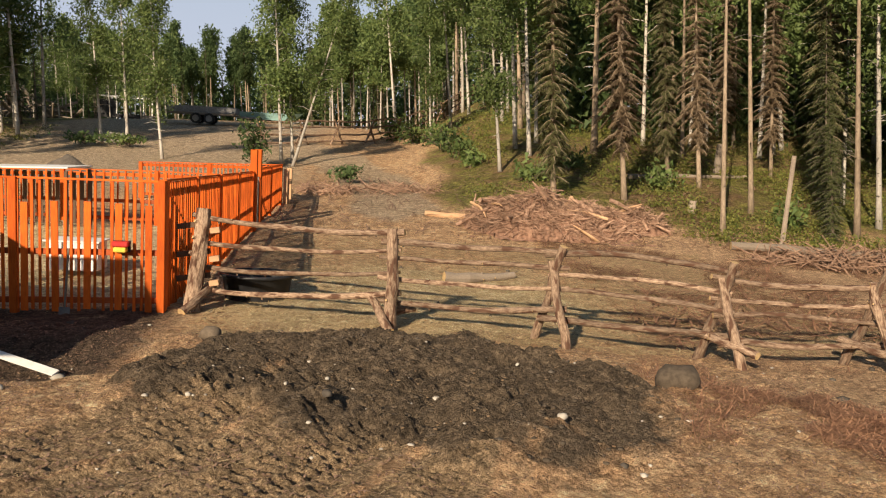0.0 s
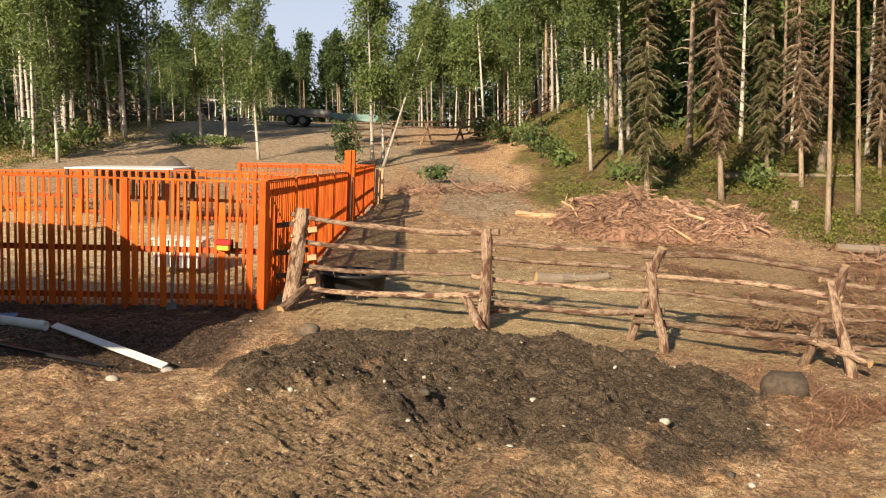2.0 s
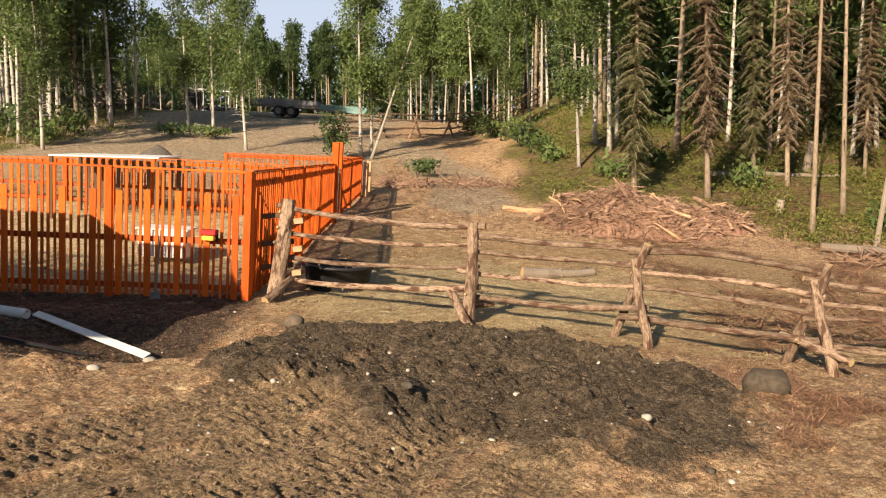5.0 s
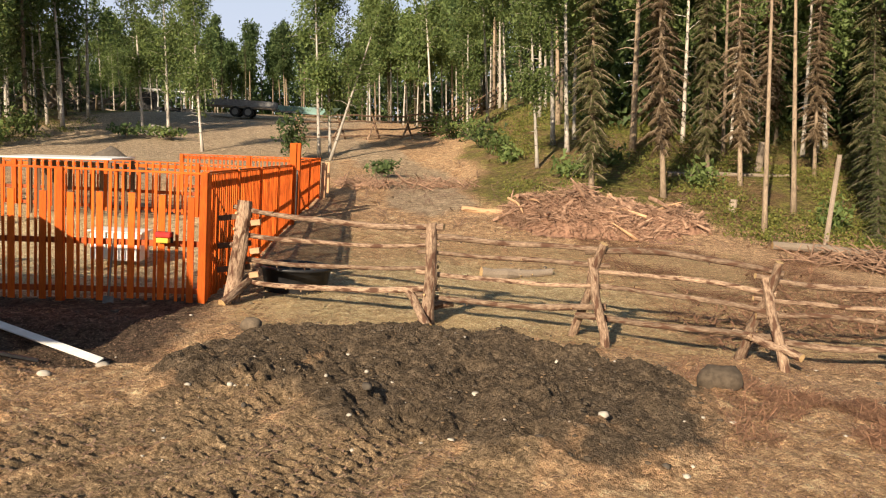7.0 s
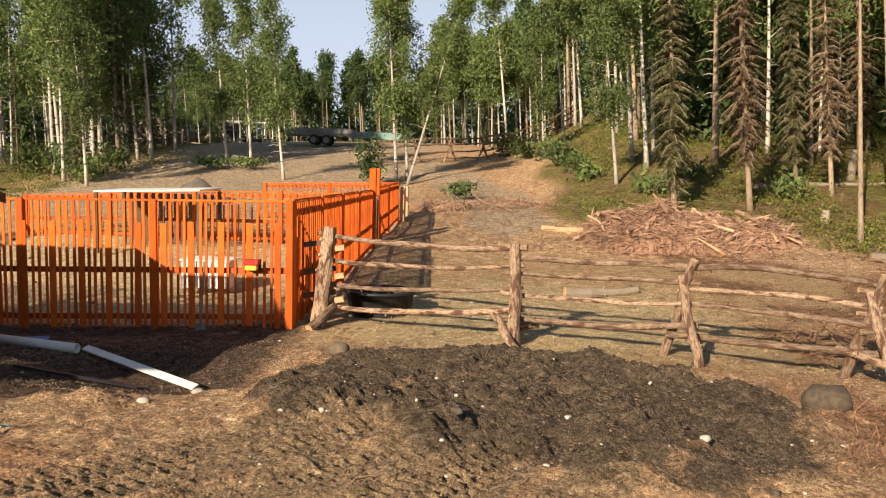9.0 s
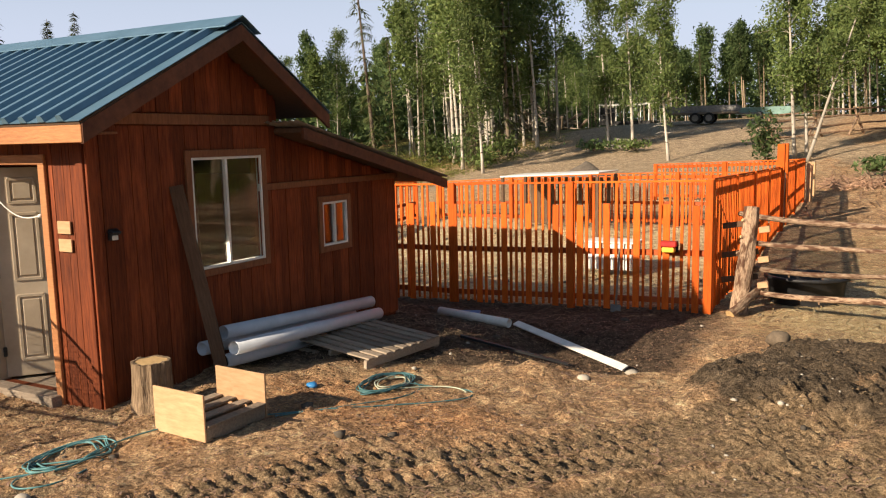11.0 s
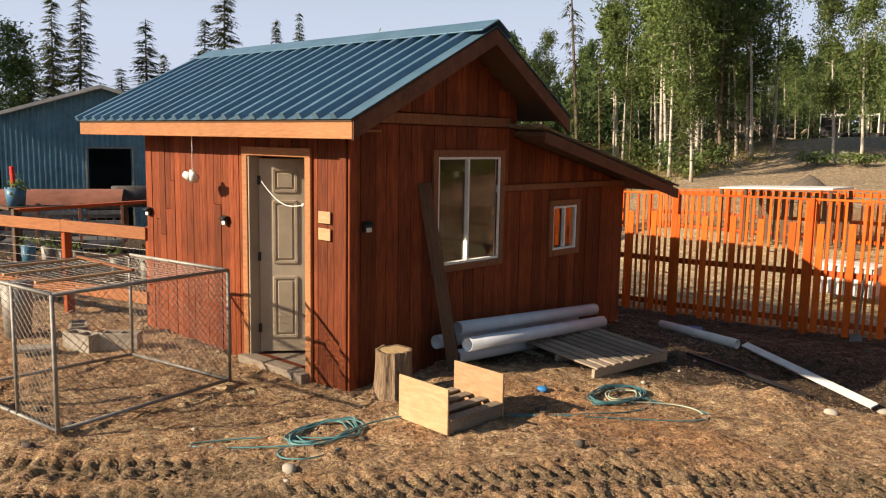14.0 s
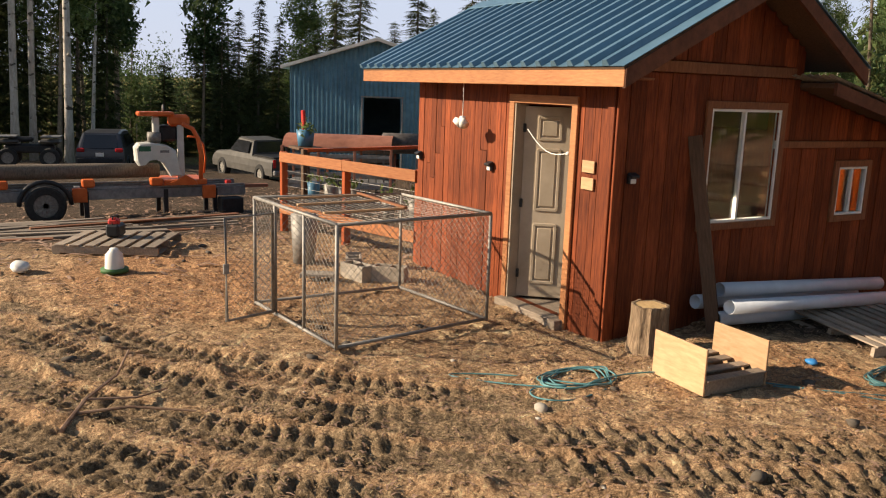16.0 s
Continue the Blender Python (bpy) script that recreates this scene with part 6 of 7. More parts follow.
# ---- fittings on the shed ----
def wall_lamp(x, y, z, facing):
    l_ = thing("wall_lamp", "small black solar lamp with a white face on the wall", "lamp", Matrix.Translation((x, y, z)) @ Matrix.Rotation(facing, 4, "Z"), "solar wall lamps")
    bm = bmesh.new()
    box_bm(.095, .07, .028, (0, -.045, .03), .006, bm, Matrix.Rotation(radians(24), 4, "X"))
    box_bm(.085, .045, .085, (0, -.022, -.005), .008, bm)
    part("housing", bm, BLACK, l_)
    part("lens", box_bm(.06, .01, .04, (0, -.048, -.022), .003), PVC, l_, "white lamp face")


wall_lamp(-10.3, CY - .005, 1.40, 0)
wall_lamp(-8.68, CY - .005, 1.42, 0)
wall_lamp(CX + .025, 4.74, 1.50, radians(90))
for z in (1.575, 1.42):
    tagged(put("plaque", box_mesh("plaque", .17, .015, .11, PALE, .003), None, Matrix.Translation((-7.07, CY - .018, z))), "small blank pale wood plate nailed beside the door", "plate", "blank plates by the door")


def flood():
    fl = thing("flood_lamp", "white twin flood lamp hanging on a cord under the eaves", "lamp", Matrix.Translation((-8.9, 4.28, 1.89)))
    for s in (-1, 1):
        bm = bmesh.new()
        bmesh.ops.create_cone(bm, cap_ends=True, segments=14, radius1=.055, radius2=.03, depth=.10, matrix=Matrix.Translation((.055 * s, -.02, -.01)) @ Matrix.Rotation(radians(55 * s), 4, "Y") @ Matrix.Rotation(radians(35), 4, "X"))
        part("lamp_head", bm, PVC, fl, "", None, True)
    part("bracket", box_bm(.06, .05, .05, (0, 0, .03), .008), PVC, fl)
    v, f, _ = tube([(0, 0, .05), (.005, 0, .25), (0, 0, .46)], [.004] * 3, 5)
    put("cord", mesh_of("cord", v, f, PVC), fl)


flood()


def cord():
    pts = [(-8.02 + .66 * t, CY - .035, 1.86 - .19 * t - .10 * math.sin(math.pi * t)) for t in [i / 8 for i in range(9)]]
    v, f, _ = tube(pts, [.005] * 9, 5)
    c = thing("door_cord", "pale cord tied across the door", "cord")
    put("rope", mesh_of("rope", v, f, PVC), c)
    put("knot", rock_mesh("knot", .022, RND, PVC, .9, 1), c, Matrix.Translation(pts[-1]))


cord()


# ---- wire dog run ----
def wire_panel(name, parent, a, b, h0, h1, step=.072, r=.0018):
    """Diamond wire between two posts, from h0 to h1, as one mesh of thin wires."""
    a, b = Vector(a), Vector(b)
    L = (b - a).length
    d = (b - a) / L
    H = h1 - h0
    v, f = [], []
    for s in (-1, 1):
        k = -H if s > 0 else 0
        while k < (L if s > 0 else L + H):
            x0, z0, x1, z1 = (k, 0, k + H, H) if s > 0 else (k, 0, k - H, H)
            t0, t1 = 0.0, 1.0
            dx = x1 - x0
            lo, hi = sorted(((0 - x0) / dx, (L - x0) / dx))
            t0, t1 = max(0, lo), min(1, hi)
            if t1 - t0 > .02:
                p = a + d * (x0 + dx * t0) + Vector((0, 0, h0 + H * t0))
                q = a + d * (x0 + dx * t1) + Vector((0, 0, h0 + H * t1))
                tv, tf, _ = tube([p, q], [r, r], 3, False)
                o = len(v)
                v += tv
                f += [tuple(i + o for i in g) for g in tf]
            k += step
    return put(name, mesh_of(name, v, f, GALV), parent)


def dog_run():
    run = thing("dog_run", "galvanised chain-link dog run with its gate open", "kennel")
    F, R, BR, BL = Vector((-7.32, 2.19, 0)), Vector((-7.68, 3.90, 0)), Vector((-9.1, 3.67, 0)), Vector((-8.86, 1.98, 0))
    H = 1.05
    z = lambda p: top(p.x, p.y) + .02
    P = {k: Vector((p.x, p.y, z(p))) for k, p in (("F", F), ("R", R), ("BR", BR), ("BL", BL))}
    M = P["F"].lerp(P["BL"], .36)
    N = P["F"].lerp(P["BL"], .72)
    up = Vector((0, 0, H))

    def rod(name, pts, r=.0165):
        v, f, _ = tube(pts, [r] * len(pts), 8)
        put(name, mesh_of(name, v, f, GALV, True), run)

    for k in P:
        rod("post", [P[k], P[k] + up])
    rod("post", [M, M + up])
    rod("post", [N, N + up])
    for a, b in (("F", "R"), ("R", "BR"), ("BR", "BL"), ("BL", "F")):
        rod("bottom_rail", [P[a] + Vector((0, 0, .02)), P[b] + Vector((0, 0, .02))])
        rod("top_rail", [P[a] + up, P[b] + up])
    for a, b in ((P["F"], P["R"]), (P["R"], P["BR"]), (P["BR"], P["BL"]), (P["F"], M), (N, P["BL"])):
        wire_panel("chain_link", run, a, b, .03, H)
    G = N + Vector((.17, -.50, 0))
    g = put("gate", None, run)
    for pts in ([N + Vector((.02, -.03, .05)), N + Vector((.02, -.03, .97)), G + Vector((0, 0, .97)), G + Vector((0, 0, .05)), N + Vector((.02, -.03, .05))],):
        v, f, _ = tube(pts, [.017] * 5, 8)
        put("gate_frame", mesh_of("gate_frame", v, f, GALV, True), g)
    w = wire_panel("gate_wire", run, N + Vector((.02, -.03, 0)), G, .06, .96)
    w.parent = g
    put("latch", box_mesh("latch", .03, .05, .09, GALV, .005), g, Matrix.Translation(G + Vector((0, 0, .52))))
    # roof wire, and a welded grid lying on it
    v, f = [], []
    n = 20
    for i in range(n + 1):
        for p, q in ((P["F"].lerp(P["R"], i / n), P["BL"].lerp(P["BR"], i / n)), (P["F"].lerp(P["BL"], i / n), P["R"].lerp(P["BR"], i / n))):
            tv, tf, _ = tube([p + up, (p + q) / 2 + up - Vector((0, 0, .03)), q + up], [.002] * 3, 3, False)
            o = len(v)
            v += tv
            f += [tuple(k + o for k in gg) for gg in tf]
    put("roof_wire", mesh_of("roof_wire", v, f, GALV), run)
    c0 = P["F"].lerp(P["BL"], .5).lerp(P["R"].lerp(P["BR"], .5), .3) + up + Vector((0, 0, .03))
    ex, ey = (P["BL"] - P["F"]).normalized(), (P["R"] - P["F"]).normalized()
    grid = thing("wire_grid", "welded wire panel with thin wooden strips lying on the dog run", "panel")
    v, f = [], []
    for i in range(13):
        t = -.42 + .07 * i
        for p, q in ((c0 + ex * t - ey * .4, c0 + ex * t + ey * .4), (c0 - ex * .45 + ey * t * .9, c0 + ex * .45 + ey * t * .9)):
            tv, tf, _ = tube([p, q], [.003] * 2, 4)
            o = len(v)
            v += tv
            f += [tuple(k + o for k in gg) for gg in tf]
    tagged(put("wire", mesh_of("wire", v, f, GALV), grid), kind="stuff")
    for t in (-.42, 0.05, .42):
        m, ln = aim(c0 + ex * t - ey * .45 + Vector((0, 0, .012)), c0 + ex * t + ey * .45 + Vector((0, 0, .012)))
        put("strip", box_mesh("strip", .03, .018, ln, PALE, .002, (0, 0, ln / 2)), grid, m)
    m, ln = aim(c0 - ex * .45 + ey * .42 + Vector((0, 0, .02)), c0 + ex * .5 + ey * .5 + Vector((0, 0, .02)))
    put("strip", box_mesh("strip", .035, .02, ln, TRIM, .002, (0, 0, ln / 2)), grid, m)


dog_run()


# ---- planter fence beside the shed ----
def planter_fence():
    fe = thing("rail_fence", "amber stained rail fence with welded wire beside the shed", "fence")
    pts = [(-10.45, 4.62), (-11.9, 4.22), (-13.35, 3.80)]
    for x, y in pts:
        b = gz(x, y) - .1
        put("post", box_mesh("post", .10, .10, 1.20 - b, ORANGE_DARK, .006, (0, 0, (1.2 - b) / 2)), fe, Matrix.Translation((x, y, b)))
    for (x0, y0), (x1, y1) in zip(pts, pts[1:]):
        for z, w in ((1.12, .15), (.33, .15)):
            m, ln = aim((x0, y0 - .06, z), (x1, y1 - .06, z))
            put("rail", box_mesh("rail", .04, w, ln, RAILWOOD, .004, (0, 0, ln / 2)), fe, m)
        v, f = [], []
        for i in range(16):
            t = i / 15
            tv, tf, _ = tube([(x0 + (x1 - x0) * t, y0 + (y1 - y0) * t, .2), (x0 + (x1 - x0) * t, y0 + (y1 - y0) * t, 1.1)], [.0025] * 2, 3, False)
            o = len(v)
            v += tv
            f += [tuple(k + o for k in g) for g in tf]
        for i in range(8):
            z = .22 + .115 * i
            tv, tf, _ = tube([(x0, y0, z), (x1, y1, z)], [.0025] * 2, 3, False)
            o = len(v)
            v += tv
            f += [tuple(k + o for k in g) for g in tf]
        tagged(put("wire", mesh_of("wire", v, f, GALV), fe), kind="stuff")
    back = thing("rail_fence", "dark stained rail fence behind the planters", "fence")
    q = [(-13.5, 4.2), (-14.2, 7.4), (-10.5, 7.2)]
    for x, y in q:
        b = gz(x, y) - .1
        put("post", box_mesh("post", .11, .11, 1.22 - b, DARKWOOD, .006, (0, 0, (1.22 - b) / 2)), back, Matrix.Translation((x, y, b)))
    for (x0, y0), (x1, y1) in zip(q, q[1:]):
        m, ln = aim((x0, y0, 1.2), (x1, y1, 1.2))
        put("rail", box_mesh("rail", .13, .05, ln, ORANGE_DARK, .004, (0, 0, ln / 2)), back, m)
    nr = np.random.RandomState(3)
    for i, (x, y, mm) in enumerate(((-13.0, 4.15, BLUEBUCKET), (-12.7, 4.3, GALV), (-12.35, 4.38, BLACK), (-12.1, 4.42, GALV), (-11.3, 4.6, GALV), (-10.75, 4.72, GALV))):
        pot = thing("planter", "small hanging planter with green seedlings on the fence", "planter", Matrix.Translation((x, y, .42)), "planters on the fence")
        v, f, _ = tube([(0, 0, 0), (0, 0, .34)], [.07, .10], 12)
        put("pot", mesh_of("pot", v, f, mm, True), pot)
        c = nr.normal(size=(26, 3)) * .055 + np.array([0, 0, .40])
        lv, lf = leaf_cloud(c, nr.normal(size=(26, 3)), nr.uniform(.03, .07, 26), nr)
        tagged(put("seedling", quick_mesh("seedling", lv, lf, LEAF), pot), kind="stuff")
    b = thing("bucket", "blue bucket with a red tool standing in it", "bucket", Matrix.Translation((-13.9, 4.35, 1.24)))
    v, f, _ = tube([(0, 0, 0), (0, 0, .26)], [.12, .15], 16)
    put("pail", mesh_of("pail", v, f, BLUEBUCKET, True), b)
    put("red_handle", box_mesh("red_handle", .09, .05, .34, RED, .01), b, Matrix.Translation((-.04, -.02, .40)) @ Matrix.Rotation(radians(-7), 4, "Y"))
    lv, lf = leaf_cloud(nr.normal(size=(60, 3)) * .07 + np.array([.05, 0, .30]), nr.normal(size=(60, 3)), nr.uniform(.03, .07, 60), nr)
    tagged(put("plant", quick_mesh("plant", lv, lf, LEAF), b), kind="stuff")
    put("shelf", box_mesh("shelf", .5, .4, .04, DARKWOOD, .004), b, Matrix.Translation((0, 0, -.03)))


planter_fence()
for x, y, a in ((-9.75, 3.45, .3), (-9.9, 3.05, 1.0), (-10.2, 3.6, -.4), (-9.5, 3.75, .8)):
    bm = bmesh.new()
    for s in (-1, 1):
        box_bm(.39, .03, .19, (0, .08 * s, .095), .004, bm)
    for s in (-.18, 0, .18):
        box_bm(.03, .13, .19, (s, 0, .095), .003, bm)
    ob = part("concrete_block", bm, CONCRETE, None, "", Matrix.Translation((x, y, top(x, y))) @ Matrix.Rotation(a, 4, "Z") @ Matrix.Rotation(radians(90 if a > .9 else 0), 4, "X"))
    tagged(ob, "hollow concrete block on the ground by the dog run", "block", "loose concrete blocks")
v_, f_, _c = tube([(0, 0, 0), (.02, 0, .62)], [.13, .17], 16)
tagged(put("metal_can", mesh_of("metal_can", v_, f_, GALV, True), None, Matrix.Translation((-10.7, 3.15, top(-10.7, 3.15)))), "dented grey metal can standing behind the dog run", "can")


# ---- pen contents ----
def tub():
    t = thing("stock_tank", "round black plastic stock tank on the ground", "tank", Matrix.Translation((-1.98, 13.1, gz(-1.98, 13.1))))
    n = 28
    prof_ = [(.50, 0), (.55, .36), (.60, .37), (.60, .41), (.53, .41), (.50, .34), (.47, .10), (0.0, .10)]
    v, f = [], []
    for r, z in prof_:
        v += [(r * math.cos(6.2832 * k / n), r * .85 * math.sin(6.2832 * k / n), z) for k in range(n)]
    for a in range(len(prof_) - 1):
        f += [(a * n + k, a * n + (k + 1) % n, (a + 1) * n + (k + 1) % n, (a + 1) * n + k) for k in range(n)]
    put("shell", mesh_of("shell", v, f, BLACK, True), t)


tub()


def pen_things():
    bx = thing("feed_box", "red and yellow plastic box fixed on the orange fence", "box", Matrix.Translation((-3.64, 11.60, .67)))
    part("lid", box_bm(.22, .12, .075, (0, -.06, .05), .012), RED, bx)
    part("tray", box_bm(.17, .12, .07, (0, -.07, -.03), .010), YELLOW, bx)
    part("back", box_bm(.24, .03, .16, (0, -.005, .01), .006), BLACK, bx)
    m, ln = aim((-4.38, 11.45, gz(-4.38, 11.45)), (-4.36, 11.58, .62))
    sh = thing("shovel", "long-handled shovel leaning on the orange fence", "shovel", m)
    v, f, _ = tube([(0, 0, .1), (0, 0, ln)], [.016, .014], 8)
    put("handle", mesh_of("handle", v, f, GREYWOOD), sh)
    part("blade", box_bm(.16, .02, .14, (0, 0, .06), .006), STEELGREY, sh)
    hv = thing("white_hutch", "low white slatted hutch standing inside the pen", "hutch", Matrix.Translation((-5.5, 15.0, gz(-5.5, 15))))
    for i in range(6):
        part("slat", box_bm(.10, .02, .50, (-.36 + .145 * i, -.28, .35), .003), PVC, hv)
    part("body", box_bm(.9, .5, .5, (0, 0, .35), .006), PVC, hv)
    part("lid", box_bm(.98, .6, .03, (0, 0, .615), .004), PVC, hv)
    st = thing("pen_shelter", "open slatted shelter with a flat pale roof in the pen", "shelter", Matrix.Translation((-8.1, 18.9, gz(-8.1, 18.9))))
    part("roof", box_bm(2.5, 1.5, .035, (0, 0, 1.36 - gz(-8.1, 18.9)), .006, None, Matrix.Rotation(radians(-2.1), 4, "Y")), PVC, st, "flat grey-white roof sheet")
    for x in (-1.2, 1.2):
        for y in (-.7, .7):
            part("post", box_bm(.07, .07, 1.33 - gz(-8.1, 18.9), (x, y, .665 - gz(-8.1, 18.9) / 2), .004), DARKWOOD, st)
    for i in range(14):
        part("slat", box_bm(.09, .02, 1.2, (-1.2 + .185 * i, .72, .75), .003), DARKWOOD, st)


pen_things()


# ---- far side: lane, trailers, log fence on the hill ----
def far_fence():
    rnd = random.Random(21)
    fe = thing("log_fence", "long buck-and-rail log fence climbing the far slope", "fence")
    line = [(-6.2, 40.5), (-4.3, 42.0), (-2.6, 43.0), (-0.9, 44.0), (0.6, 46.0), (2.0, 49.0), (3.4, 52.5), (5.0, 57), (6.4, 62)]

    def log(name, p, q, r):
        m, ln = aim(p, q)
        put(name, log_mesh(name, ln, r, r * .8, rnd, .04, sides=6, knots=0), fe, m)

    for i, (x, y) in enumerate(line):
        b = gz(x, y)
        log("leg", (x - .35, y - .35, b - .05), (x + .15, y + .2, b + 1.35), .06)
        log("leg", (x + .35, y + .35, b - .05), (x - .15, y - .2, b + 1.35), .06)
        if i:
            u, w = line[i - 1]
            c = gz(u, w)
            for h in (.25, .6, .95, 1.28):
                log("rail", (u, w - .1, c + h + rnd.uniform(-.05, .05)), (x, y - .1, b + h + rnd.uniform(-.05, .05)), .05)


far_fence()


def wheel(parent, x, y, z, r, w, ax="x", name="wheel"):
    wh = put(name, None, parent, Matrix.Translation((x, y, z)) @ (Matrix.Rotation(radians(90), 4, "Y") if ax == "x" else Matrix.Rotation(radians(90), 4, "X")))
    n = 22
    prof_ = [(r * .60, -w / 2), (r * .92, -w / 2), (r, -w * .32), (r, w * .32), (r * .92, w / 2), (r * .60, w / 2)]
    v, f = [], []
    for rr, zz in prof_:
        v += [(rr * math.cos(6.2832 * k / n), rr * math.sin(6.2832 * k / n), zz) for k in range(n)]
    for a in range(len(prof_)):
        b = (a + 1) % len(prof_)
        f += [(a * n + k, a * n + (k + 1) % n, b * n + (k + 1) % n, b * n + k) for k in range(n)]
    put("tyre", mesh_of("tyre", v, f, RUBBER), wh)
    bm = bmesh.new()
    bmesh.ops.create_cone(bm, cap_ends=True, segments=18, radius1=r * .62, radius2=r * .62, depth=w * .55)
    for k in range(5):
        box_bm(r * .16, r * 1.1, w * .7, (0, 0, 0), .004, bm, Matrix.Rotation(k * 6.2832 / 5, 4, "Z"))
    part("rim", bm, GALV, wh)


def flat_trailer(x, y, turn):
    t = thing("flat_trailer", "grey tandem-axle utility trailer parked on the lane", "trailer", Matrix.Translation((x, y, gz(x, y))) @ Matrix.Rotation(turn, 4, "Z"))
    part("deck", box_bm(4.2, 1.9, .12, (0, 0, .62), .01), GREYWOOD, t)
    for s in (-1, 1):
        part("side_rail", box_bm(4.2, .05, .35, (0, .93 * s, .9), .006), STEELGREY, t)
        wheel(t, -.4, .98 * s, .33, .33, .2, "y")
        wheel(t, .4, .98 * s, .33, .33, .2, "y")
    part("tongue", box_bm(1.3, .1, .1, (2.7, 0, .55), .006), STEELGREY, t)


flat_trailer(-11.6, 53.0, .1)


def lane_things():
    c = thing("frame_shelter", "white-framed open carport with dark sides by the woods", "shelter", Matrix.Translation((-22.0, 72, gz(-22, 72))))
    for x in (-2.2, -.7, .8, 2.2):
        for y in (-1.2, 1.2):
            part("post", box_bm(.08, .08, 1.9, (x, y, .95), .004), PVC, c)
    for y in (-1.2, 1.2):
        part("top_rail", box_bm(4.5, .09, .09, (0, y, 1.92), .004), PVC, c)
    part("side_panel", box_bm(1.6, .04, 1.5, (-1.45, -1.15, .9), .004), BLACK, c)
    part("base", box_bm(4.6, 2.5, .3, (0, 0, .3), .01), BLACK, c)
    b = thing("teal_trailer", "pale teal boat on a low trailer", "boat", Matrix.Translation((-8.6, 60, gz(-8.6, 60))))
    v = [(-2.2, -.7, .9), (1.6, -.75, .9), (2.5, 0, 1.0), (1.6, .75, .9), (-2.2, .7, .9), (-2.2, -.5, .45), (1.2, -.4, .4), (1.9, 0, .5), (1.2, .4, .4), (-2.2, .5, .45)]
    f = [(0, 1, 6, 5), (1, 2, 7, 6), (2, 3, 8, 7), (3, 4, 9, 8), (4, 0, 5, 9), (5, 6, 7, 8, 9), (4, 3, 2, 1, 0)]
    put("hull", mesh_of("hull", v, f, TEAL), b)
    wheel(b, -.6, -.75, .3, .3, .18, "y")
    wheel(b, -.6, .75, .3, .3, .18, "y")
    part("frame", box_bm(4.4, .12, .1, (.3, 0, .36), .006), STEELGREY, b)
    h = thing("gravel_heap", "grey conical gravel heap beside the lane", "gravel heap", Matrix.Translation((-10.8, 28.6, gz(-10.8, 28.6) - .05)))
    bm = bmesh.new()
    bmesh.ops.create_icosphere(bm, subdivisions=4, radius=1)
    for vv in bm.verts:
        r = math.hypot(vv.co.x, vv.co.y)
        k = 1 + .12 * noise.noise(vv.co * 3)
        vv.co = Vector((vv.co.x * 1.4 * k, vv.co.y * 1.1 * k, max(0, (1 - r)) * .9 * k))
    part("mound", bm, STONE, h, "", None, True)


lane_things()


# ---- the yard: sawmill, vehicles, blue barn ----
def yz(x, y):
    return gz(x, y)


